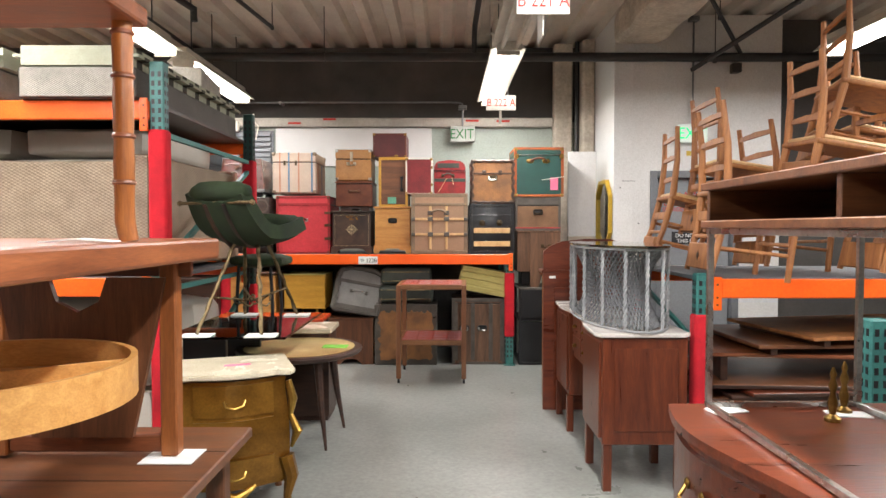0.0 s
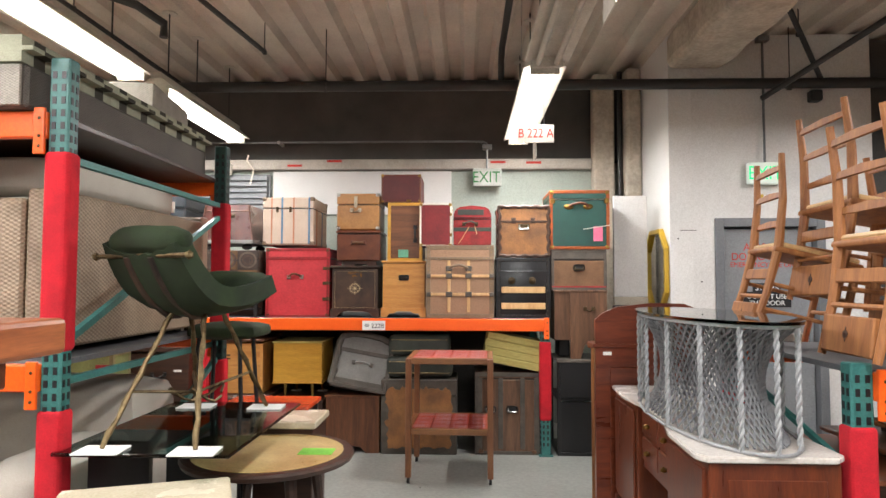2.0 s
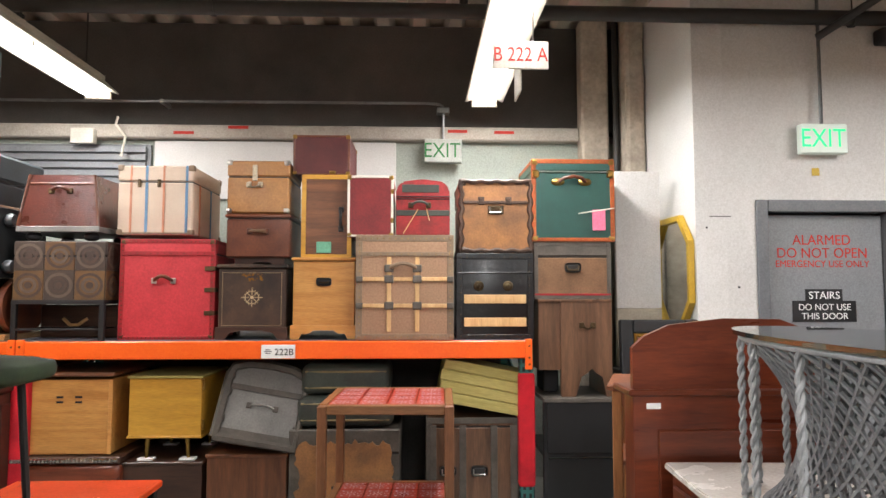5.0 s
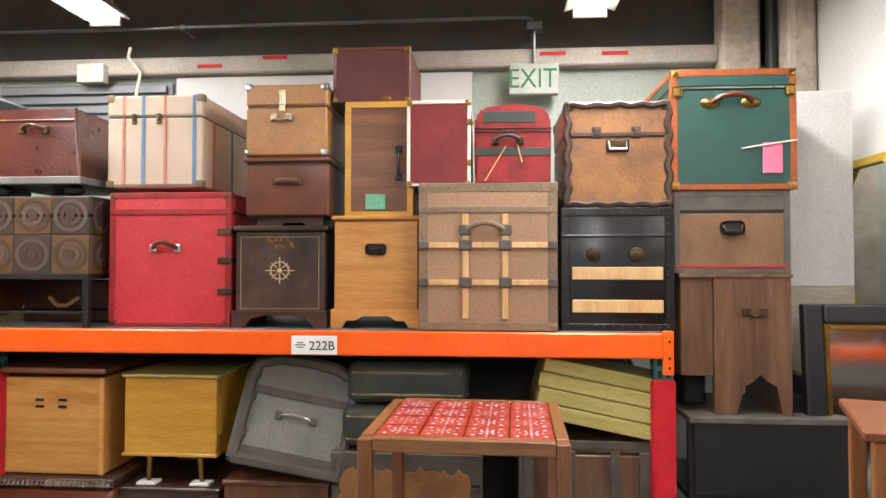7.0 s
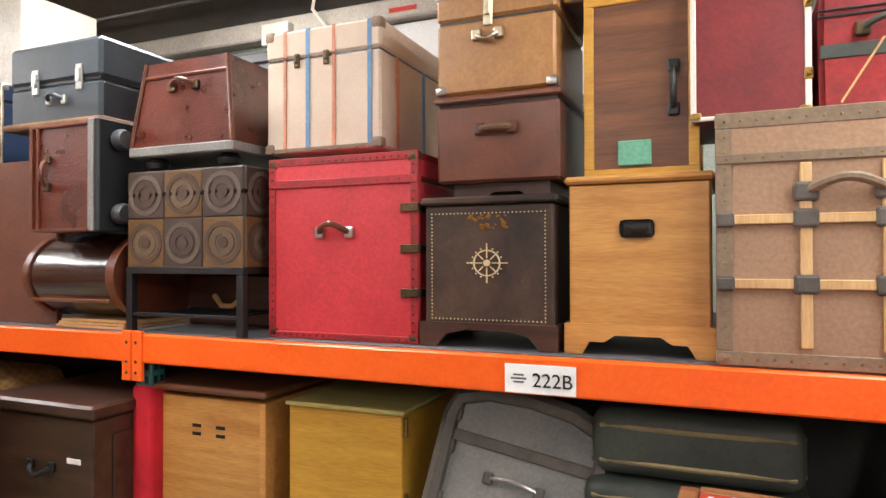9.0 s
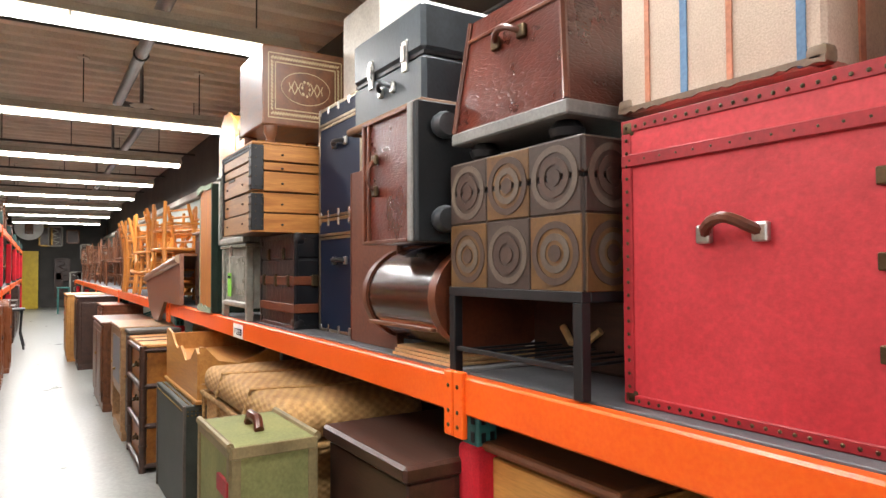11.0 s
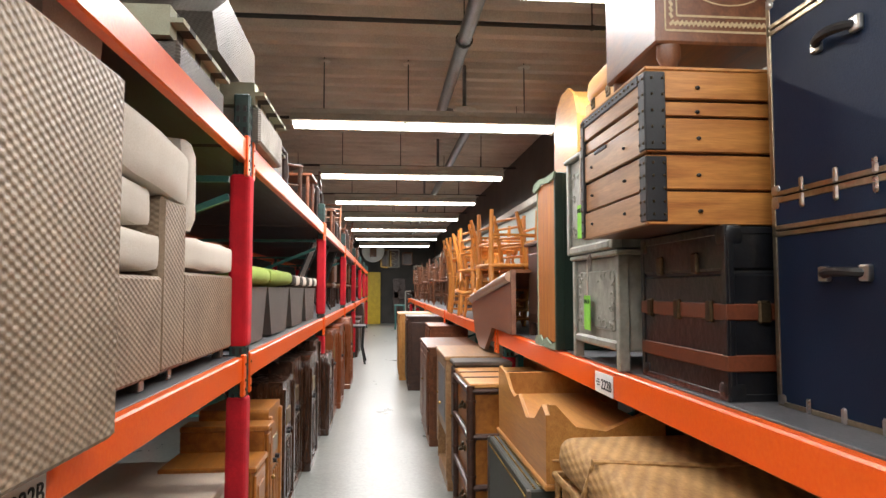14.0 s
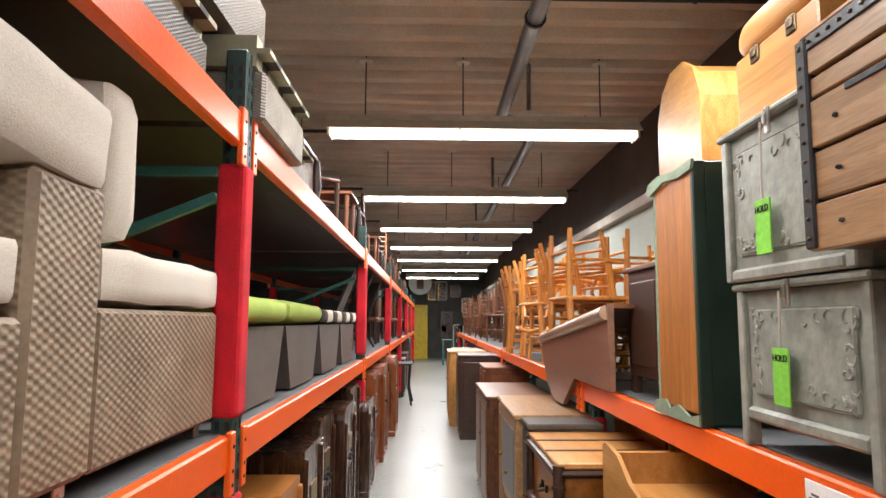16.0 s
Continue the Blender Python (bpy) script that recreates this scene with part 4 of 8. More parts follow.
box("top", t, W_GREY, -0.235, 0.235, -0.006, 0.43, 0.578, 0.596, 0.004)
box("shelf", t, W_GREY, -0.2, 0.19, 0.03, 0.41, 0.16, 0.18, 0.003)
handle(t, 0.075, 0.435, 0.07, BRONZE, BRONZE, up=-0.022, out=0.015, r=0.005)
t, w = tr("black_bookcase", "low black open bookcase, scuffed, beside the rack", 0.815, 1.46, 0, 6.88, "bookcase")
box("front_panel", t, BLACKM, -0.31, 0.322, 0, 0.02, 0.50, 0.80, 0.003)
box("front_panel", t, BLACKM, -0.31, 0.322, 0.03, 0.05, 0.03, 0.46, 0.003)
box("top", t, L_GREYEDGE, -0.33, 0.325, -0.004, 0.55, 0.80, 0.826, 0.003)
for zz in (0.0, 0.47):
    box("shelf", t, BLACKM, -0.33, 0.32, 0.022, 0.55, zz, zz + 0.028, 0.003)
for a in (-0.33, 0.29):
    box("side_post", t, BLACKM, a, a + 0.03, 0.02, 0.05, 0.028, 0.80, 0.003)
    box("side_post", t, BLACKM, a, a + 0.03, 0.51, 0.54, 0.028, 0.80, 0.003)
t, w = tr("bracket_block", "small black shaped block on the bookcase", 1.26, 1.38, 0.828, 7.0, "block")
bm = slab(B(), [(-0.06, 0), (-0.06, 0.05), (0.0, 0.07), (0.0, 0.15), (0.05, 0.15), (0.05, 0)], "y", 0, 0.25)
part("body", bm, BLACKM, t)
t, w = tr("bracket_block", "small black shaped block with a blue cloth on the bookcase", 0.83, 0.95, 0.828, 6.96, "block")
bm = bx(B(), -0.04, 0.06, 0.16, 0.4, 0, 0.16, 0.01)
part("body", bm, BLACKM, t)
part("blue_cloth", bx(B(), -0.045, 0.065, 0.15, 0.41, 0.16, 0.20, 0.015, 2), L_NAVY, t)

# ---- lower level, first bay ----
def ornate_base(x0, x1, y0, y1, z1):
    t = thing("dark_chest", "dark lacquered low chest with silvered carved rim", "chest", (x0 + x1) / 2, y0, 0)
    w, d = x1 - x0, y1 - y0
    box("body", t, W_DARK, -w / 2 + 0.02, w / 2 - 0.02, 0.02, d, 0.0, z1 - 0.2, 0.006)
    bm = bx(B(), -w / 2, w / 2, 0, d, z1 - 0.2, z1 - 0.04, 0.04, 3)
    part("bulged_drawer", bm, W_MAHOG, t, "", True)
    bm = B()
    for i in range(int(w / 0.022)):
        dot(bm, (-w / 2 + 0.01 + i * 0.022, 0.0, z1 - 0.02), 0.016)
    part("carved_rim", bm, STEEL, t, "silvered beaded rim", True)
    box("top", t, W_DARK, -w / 2, w / 2, 0.0, d, z1 - 0.04, z1, 0.006)


ornate_base(-2.33, -1.70, 6.88, 7.5, 0.50)
t, w = tr("pine_box", "honey pine box with a warped overhanging lid and cut hand holes", -2.28, -1.78, 0.505, 6.93, "box")
box("body", t, W_HONEY, -0.25, 0.25, 0.0, 0.55, 0, 0.44, 0.004)
bm = bx(B(), -0.275, 0.275, -0.03, 0.57, 0.44, 0.485, 0.012, 2)
for v in bm.verts:
    v.co.z += 0.02 * (v.co.x / 0.275) ** 2 if v.co.z < 0.46 else 0
part("lid", bm, W_BROWN, t, "greyish brown warped lid")
for s in (-1, 1):
    for i in range(2):
        box("hand_slot", t, BLACKM, s * 0.055 - 0.02, s * 0.055 + 0.02, -0.002, 0.004, 0.30 + i * 0.03, 0.312 + i * 0.03, 0)
    box("corner_post", t, W_PINE, s * 0.243 - 0.012, s * 0.243 + 0.012, -0.006, 0.004, 0.0, 0.44, 0.002)
t, w = tr("yellow_cabinet", "small yellow varnished cabinet on brass legs", -1.69, -1.245, 0.46, 6.93, "cabinet")
box("body", t, W_YELLOW, -0.215, 0.215, 0.005, 0.5, 0.145, 0.49, 0.004)
box("top", t, L_YELLOWGREEN, -0.225, 0.225, -0.005, 0.52, 0.49, 0.505, 0.003)
box("bottom_rail", t, W_YELLOW, -0.222, 0.222, -0.003, 0.51, 0.135, 0.15, 0.003)
for sx in (-0.12, 0.13):
    for yy in (0.05, 0.45):
        part("leg", cy(B(), (sx, yy, 0.012), (sx * 0.95, yy, 0.135), 0.010, 0.016, 8), BRASS, t)
        box("felt_pad", t, PAPER, sx - 0.045, sx + 0.045, yy - 0.03, yy + 0.03, 0.0, 0.012, 0.001)
for z in (0.18, 0.42):
    part("hinge", cy(B(), (0.222, 0.02, z), (0.222, 0.02, z + 0.06), 0.008, n=8), BRASS, t)
for i, (x0, x1, z1, m_) in enumerate(((-1.70, -1.24, 0.458, W_DARK), (-1.21, -0.74, 0.50, W_BROWN_V))):
    t, w = tr("side_cabinet", ("dark mahogany side cabinet holding up the yellow one", "walnut side cabinet with an arched cut base")[i], x0, x1, 0, 6.93, "cabinet")
    bm = slab(B(), [(-w / 2, 0), (-0.12, 0), (-0.07, 0.05), (0, 0.06), (0.07, 0.05), (0.12, 0), (w / 2, 0), (w / 2, z1 - 0.02), (-w / 2, z1 - 0.02)], "y", 0, 0.02)
    part("front", bm, m_, t)
    box("body", t, m_, -w / 2, w / 2, 0.02, 0.5, 0.07, z1 - 0.02, 0.003)
    for s in (-1, 1):
        for yy in (0.05, 0.46):
            box("foot", t, m_, s * (w / 2 - 0.02) - 0.02, s * (w / 2 - 0.02) + 0.02, yy - 0.02, yy + 0.02, 0, 0.07, 0.003)
    box("top", t, m_, -w / 2 - 0.01, w / 2 + 0.01, -0.01, 0.51, z1 - 0.02, z1, 0.005)

# tilted dome trunk
t = thing("dome_trunk", "grey metal dome-top trunk tilted on its side, ribbed top", "trunk", -0.93, 6.90, 0.56, ry=10, rx=-15)
prof = [(-0.25, 0), (0.25, 0), (0.25, 0.38), (0.23, 0.44), (0.14, 0.475), (0, 0.485), (-0.14, 0.475), (-0.23, 0.44), (-0.25, 0.38)]
part("body", slab(B(), prof, "y", 0, 0.55), L_GREYDOME, t)
for i in range(5):
    a = -0.2 + i * 0.1
    z = 0.49 - abs(a) ** 2 * 0.9
    box("top_rib", t, L_GREYEDGE, a - 0.025, a + 0.025, -0.01, 0.56, z - 0.02, z + 0.012, 0.005)
pts = [(p[0] * 0.96, -0.006, p[1] * 0.96 + 0.01) for p in prof] + [(-0.24, -0.006, 0.01)]
part("front_edge", rod(B(), pts, 0.028, 6), L_GREYEDGE, t, "", True)
strap(t, -0.24, 0.24, 0.30, 0.335, L_GREYEDGE, 0.01, name="lid_band")
strap(t, -0.24, 0.24, 0.02, 0.07, L_GREYEDGE, 0.012, name="base_band")
handle(t, 0.0, 0.22, 0.16, STEEL, L_GREYEDGE, out=0.02, up=0.012, r=0.006)
for s in (-1, 1):
    for z in (0.12, 0.28, 0.38):
        part("edge_knob", bx(B(), s * 0.235 - 0.03, s * 0.235 + 0.03, -0.018, 0.02, z - 0.025, z + 0.025, 0.012, 2), L_GREYEDGE, t)

# two flat suitcases
for z0, x0, x1, k in ((0.655, -0.68, -0.10, 0), (0.845, -0.66, -0.12, 1)):
    t, w = tr("suitcase", "dark green leather suitcase with worn tan edges", x0, x1, z0, 6.90 + 0.02 * k, "suitcase", group="stacked suitcases")
    bm = bx(B(), -w / 2, w / 2, 0, 0.42, 0.0, 0.185, 0.05, 4)
    part("body", bm, L_SUIT, t, "", True)
    for zz in (0.045, 0.14):
        pts = [(-w / 2 + 0.05, 0.012, zz), (w / 2 - 0.05, 0.012, zz)]
        part("edge_piping", rod(B(), [(-w / 2 + 0.004, 0.05, zz), (-w / 2 + 0.03, 0.008, zz), (0, -0.002, zz), (w / 2 - 0.03, 0.008, zz), (w / 2 - 0.004, 0.05, zz)], 0.007, 6), L_SUITEDGE, t, "", True)

# hide trunk, plank bundle and slatted brown trunk
t, w = tr("hide_trunk", "brown hide-covered trunk with ragged fur panel", -0.72, -0.06, 0, 6.90)
shell(t, 0.66, 0.5, 0.645, L_GREYEDGE, 0.14)
bm = B()
random.seed(4)
n = 26
ptsA = [(-0.27 + 0.54 * i / n, 0.06 + random.uniform(-0.012, 0.012)) for i in range(n + 1)] + [(0.28 + random.uniform(-0.02, 0.02), 0.06 + 0.5 * i / 18) for i in range(1, 18)]
ptsA += [(0.27 - 0.54 * i / n, 0.57 + random.uniform(-0.02, 0.02)) for i in range(n + 1)] + [(-0.28 + random.uniform(-0.02, 0.02), 0.56 - 0.5 * i / 18) for i in range(1, 18)]
part("hide_panel", slab(bm, ptsA, "y", -0.012, 0.002), L_ORN, t, "orange-brown ragged hide panel")
handle(t, 0, 0.30, 0.12, BLACKM, BLACKM, up=-0.03)
t, w = tr("slatted_trunk", "brown planked trunk with dark iron bands and rope handle", 0.10, 0.66, 0, 6.93)
shell(t, 0.55, 0.5, 0.70, W_GREY, 0.05)
for x in (-0.24, -0.06, 0.13, 0.25):
    strap(t, x - 0.02, x + 0.02, 0.05, 0.66, L_GREYEDGE, 0.012, name="iron_band")
bind(t, 0.55, 0.5, 0.70, 0.03, L_GREYEDGE, 0.006)
for x in (-0.15, 0.04):
    hp = part("handle_recess", bx(B(), x - 0.05, x + 0.05, -0.004, 0.002, 0.36, 0.42, 0.02, 2), BLACKM, t)
    part("ring_handle", rod(B(), [(x - 0.035, -0.008, 0.40), (x - 0.035, -0.02, 0.37), (x + 0.035, -0.02, 0.37), (x + 0.035, -0.008, 0.40)], 0.005, 6), STEEL, hp)
for s in (-1, 1):
    part("foot", lathe(B(), [(0.02, 0), (0.035, 0.02), (0.03, 0.04)], (s * 0.23, 0.02, 0.0)), W_GREY, t)
t = thing("plank_box", "pale yellow-green planked box lying askew", "box", 0.43, 6.92, 0.76, ry=11)
box("core", t, L_YELLOWGREEN, -0.27, 0.27, 0.004, 0.4, 0.0, 0.255, 0.003)
for i in range(4):
    box("plank", t, L_YELLOWGREEN, -0.28 + 0.01 * (i % 2), 0.28, -0.012, 0.004, i * 0.066, i * 0.066 + 0.061, 0.004)

# ---- upper shelf, second bay ----
# dome trunk lying on slats
t, w = tr("barrel_trunk", "polished brown and black dome-top trunk with wooden bands", -2.86, -2.40, ST + 0.035, 6.85)
t.scale = (1.06, 1, 1)
prof = [(0.2 + 0.22 * math.cos(k * math.pi / 14), 0.168 + 0.168 * math.sin(k * math.pi / 14)) for k in range(28)]
part("body", slab(B(), prof, "x", -0.22, 0.22), wood("polished_brown_black_wood", "#4a2c1f", "#0d0908", rough=0.24, coat=0.5, scale=3.0, grain=1.6, wear=0.45, wear_color=(0.24, 0.09, 0.04)), t, "", True)
for x0, x1 in ((-0.235, -0.205), (0.195, 0.235)):
    pr = [(0.2 + (a - 0.2) * 1.04, 0.168 + (b - 0.168) * 1.05) for a, b in prof]
    pr = [(a, max(b, 0.001)) for a, b in pr]
    part("end_band", slab(B(), pr, "x", x0, x1), L_BROWN, t, "", True)
for yy, zz in ((-0.012, 0.19), (-0.02, 0.075)):
    box("wood_strip", t, W_BROWN, -0.2, 0.2, yy, yy + 0.02, zz - 0.006, zz + 0.006, 0.002)
t, w = tr("slat_bundle", "pale thin wooden slats lying under the dome trunk", -2.76, -2.40, ST, 6.885, "slats")
for i in range(3):
    box("slat", t, SLAT, -0.19 + 0.01 * i, 0.18, 0.0 + i * 0.004, 0.4, i * 0.012, i * 0.012 + 0.0105, 0.001)

# crocodile trunk on its side, feet outwards
t, w = tr("leather_trunk", "crocodile leather trunk on its side, black base feet showing", -2.76, -2.39, 1.552, 6.775)
t.scale = (1.0, 1.0, 0.92)
box("body", t, L_CROC, -0.185, 0.12, 0.004, 0.5, 0, 0.44, 0.006)
box("base", t, paint("black_felt_base", "#14191d", 0.7), 0.15, 0.178, 0.0, 0.5, 0.0, 0.45, 0.004)
box("base_moulding", t, L_GREYDOME, 0.12, 0.15, -0.004, 0.505, 0.0, 0.45, 0.004)
for z in (0.07, 0.37):
    for yy in (0.08, 0.42):
        bm = lathe(B(), [(0.03, 0), (0.042, 0.012), (0.045, 0.03), (0.036, 0.05), (0.018, 0.052)])
        bmesh.ops.transform(bm, matrix=Matrix.Translation((0.178, yy, z)) @ pose(0, 0, 0, 0, 90), verts=bm.verts)
        part("ball_foot", bm, FOOT_SHEEN, t, "", True)
strap(t, -0.19, -0.175, 0.0, 0.44, L_BROWN, 0.006, name="edge_binding")
strap(t, -0.15, -0.14, 0.0, 0.44, L_BROWN, 0.006, name="edge_binding")
for z in (0.006, 0.434):
    strap(t, -0.185, 0.12, z - 0.006, z + 0.006, L_BROWN, 0.006, name="edge_binding")
handle(t, -0.09, 0.24, 0.11, L_BROWN, BRONZE, vert=True, r=0.008)

# slate leather trunk on top
t, w = tr("slate_trunk", "slate blue leather trunk with a tan rolled rim and two buckles", -3.0, -2.42, 1.965, 6.83)
t.scale = (0.72, 1, 1)
shell(t, 0.70, 0.5, 0.33, L_SLATE, 0.16, bevel=0.015)
part("rolled_rim", rod(B(), [(-0.37, 0.5, 0.008), (-0.37, -0.012, 0.008), (0.37, -0.012, 0.008), (0.37, 0.5, 0.008)], 0.014, 8), L_WICK, t, "tan rolled rim", True)
for x in (-0.14, 0.20):
    latch(t, x, 0.18, STEEL, 0.05, 0.10)
handle(t, 0.03, 0.10, 0.12, L_SLATE, STEEL, r=0.009)

# brown board and two blue trunks
t, w = tr("hardboard_panel", "brown hardboard panel standing between the blue and dome trunks", -3.24, -2.84, ST, 6.94, "panel")
box("sheet", t, L_BROWNPANEL, -0.2, 0.2, 0, 0.014, 0, 0.685, 0.002)
for xx in (-0.17, 0.17):
    box("batten", t, L_BROWNPANEL, xx - 0.02, xx + 0.02, 0.014, 0.034, 0.0, 0.67, 0.002)
box("edge_tape", t, L_BROWN, -0.2035, -0.196, -0.003, 0.0175, 0.002, 0.683, 0.001)
for z0, hh in ((ST, 0.53), (ST + 0.535, 0.525)):
    t, w = tr("blue_trunk", "navy blue footlocker with dull nickel trim and chrome handles", -3.775, -3.29, z0, 7.01, group="blue footlockers")
    w = 0.485
    shell(t, w, 0.55, hh, L_NAVY, 0.085)
    for s in (-1, 1):
        a, b = sorted((s * w / 2 + s * 0.004, s * w / 2 - s * 0.012))
        box("metal_edging", t, TRIM, a, b, -0.004, 0.004, 0.012, hh - 0.012, 0.001)
    for q0, q1 in ((0, 0.012), (hh - 0.014, hh + 0.001), (hh - 0.1, hh - 0.088), (hh - 0.083, hh - 0.071)):
        strap(t, -w / 2, w / 2, q0, q1, TRIM, 0.004, name="metal_edging", bevel=0.001)
    corners(t, w, 0.55, hh, 0.03, STEEL)
    hd = handle(t, 0.02, 0.33, 0.13, BLACKM, STEEL, out=0.03, up=0.004, r=0.011)
    for x in (-0.12, 0.0, 0.12):
        for z in (0.015, hh - 0.02):
            bm = bx(B(), x - 0.008, x + 0.008, -0.009, 0, z - 0.016, z + 0.02, 0.004)
            part("clamp", bm, STEEL, t)

# ---- banded black trunk, slatted crate, inlaid box ----
t, w = tr("banded_trunk", "black leather trunk with worn brown leather bands", -4.40, -3.80, ST, 6.90)
shell(t, 0.56, 0.58, 0.462, L_BLACK, 0.12)
for z in (0.10, 0.235):
    box("leather_band", t, L_BROWN, -0.286, 0.287, -0.006, 0.585, z - 0.022, z + 0.022, 0.003)
for zz, pts in ((0.37, ((-0.12, 0), (0.12, 0), (0.28, 0.16), (0.28, 0.36))), (0.235, ((-0.2, 0), (0.0, 0), (0.2, 0), (0.28, 0.1), (0.28, 0.3), (0.28, 0.5)))):
    for px, py in pts:
        if px < 0.27:
            part("buckle", bx(B(), px - 0.018, px + 0.018, -0.014, 0.002, zz - 0.03, zz + 0.03, 0.005), BRONZE, t)
        else:
            part("buckle", bx(B(), 0.276, 0.293, py - 0.018, py + 0.018, zz - 0.03, zz + 0.03, 0.005), BRONZE, t)
bind(t, 0.56, 0.58, 0.462, 0.02, L_BLACK, 0.005)
corners(t, 0.56, 0.58, 0.462, 0.05, L_BLACK, 0.008)

t, w = tr("slatted_crate", "pine slatted crate with black riveted iron corner straps", -4.58, -3.88, 1.650, 6.71, "crate")
t.scale = (1.07, 1, 0.775)
box("inner_box", t, W_DARK, -0.168, 0.338, 0.012, 0.66, 0.004, 0.535, 0)
for i, (z0, z1) in enumerate(((0.0, 0.115), (0.125, 0.245), (0.255, 0.375), (0.385, 0.435), (0.445, 0.545))):
    o = 0.004 * (i % 2)
    box("board", t, W_CRATE2, -0.18, 0.335, -0.008 + o, 0.012, z0, z1, 0.003, "greyed pine board")
    box("board", t, W_CRATE_Y, 0.335, 0.352 - o, -0.008, 0.66, z0, z1, 0.003)
    for yy in (0.14, 0.42, 0.58):
        bm = dot(B(), (0.353 - o, yy, (z0 + z1) / 2 - 0.01), 0.008)
        part("bolt", bm, BLACKM, t)
box("lid_board", t, W_CRATE, -0.18, 0.352, -0.008, 0.66, 0.547, 0.56, 0.003)
for z0, z1 in ((0.01, 0.24), (0.26, 0.54)):
    st = part("corner_strap", bx(B(), 0.312, 0.357, -0.0125, 0.048, z0, z1, 0.004), BLACKM, t, "black iron corner strap")
    nn = []
    for k in range(5):
        z = z0 + 0.025 + k * (z1 - z0 - 0.05) / 4
        nn += [(0.32, -0.013, z), (0.345, -0.013, z), (0.358, 0.008, z), (0.358, 0.038, z)]
    nails(t, nn, BRONZE, 0.006)
box("hand_slot", t, BLACKM, -0.05, 0.06, -0.012, -0.003, 0.355, 0.372, 0.002)
nails(t, line((-0.17, -0.0135, 0.525), (0.28, -0.0135, 0.525), 16), BRONZE, 0.006)
part("edge_strap", bx(B(), -0.15, 0.31, -0.0125, -0.004, 0.505, 0.544, 0.003), BLACKM, t, "black iron strap under the lid")
part("corner_strap", bx(B(), -0.186, -0.152, -0.0135, 0.05, 0.005, 0.545, 0.004), BLACKM, t)
nails(t, line((-0.170, -0.0145, 0.03), (-0.170, -0.0145, 0.52), 11), BRONZE, 0.006)
for bx0 in (-0.08, 0.2):
    for zz in (0.06, 0.185, 0.31):
        part("bolt", dot(B(), (bx0, -0.009, zz), 0.007), BLACKM, t)

t, w = tr("inlaid_box", "brown wooden box with ivory inlaid borders on turned feet", -4.50, -3.86, 2.086, 6.785, "box")
t.scale = (0.66, 1.0, 1.28)
box("body", t, W_BROWN, -0.32, 0.32, 0.0, 0.45, 0.085, 0.40, 0.006)
for sx in (-0.27, 0.28):
    for yy in (0.05, 0.40):
        part("turned_foot", lathe(B(), [(0.02, 0), (0.032, 0.015), (0.02, 0.03), (0.036, 0.055), (0.036, 0.085)], (sx, yy, 0)), W_BROWN, t, "", True)
bm = B()
X_ = 0.3205
for a in (0.03, 0.065):
    for zz in (0.085 + a, 0.40 - a):
        bx(bm, X_ - 0.002, X_ + 0.0015, a, 0.45 - a, zz - 0.0024, zz + 0.0024)
    for yy in (a, 0.45 - a):
        bx(bm, X_ - 0.002, X_ + 0.0015, yy - 0.0024, yy + 0.0024, 0.085 + a, 0.40 - a)
for i in range(26):
    for zz in (0.1325, 0.3525):
        bx(bm, -0.002, 0.0015, -0.008, 0.008, -0.0042, 0.0042, m=Matrix.Translation((X_, 0.05 + i * 0.014, zz)) @ pose(0, 0, 0, 35))
for i in range(14):
    for yy in (0.0475, 0.4025):
        bx(bm, -0.002, 0.0015, -0.0042, 0.0042, -0.007, 0.007, m=Matrix.Translation((X_, yy, 0.15 + i * 0.0142)) @ pose(0, 0, 0, 35))
rod(bm, [(X_, 0.225 + 0.13 * math.cos(k * math.pi / 16), 0.2425 + 0.065 * math.sin(k * math.pi / 16)) for k in range(33)], 0.002, 4)
for s_ in (-1, 1):
    for r_ in (-1, 1):
        rod(bm, [(X_, 0.225 + s_ * (0.015 + 0.075 * k / 10), 0.2425 + r_ * (0.012 + 0.014 * math.sin(k * 1.3))) for k in range(11)], 0.0025, 4)
for k in range(6):
    dot(bm, (X_, 0.225 + 0.02 * math.cos(k), 0.2425 + 0.03 * math.sin(k)), 0.007, (0.4, 1, 1))
part("ivory_inlay", bm, IVORY, t, "ivory dotted border and oval flower inlay")["kind"] = "stuff"
t, w = tr("white_box", "white cardboard box high on the trunk stack", -3.72, -3.27, 2.242, 7.1, "box")
box("body", t, HOUSING, -0.2, 0.2, 0, 0.4, 0, 0.45, 0.004)

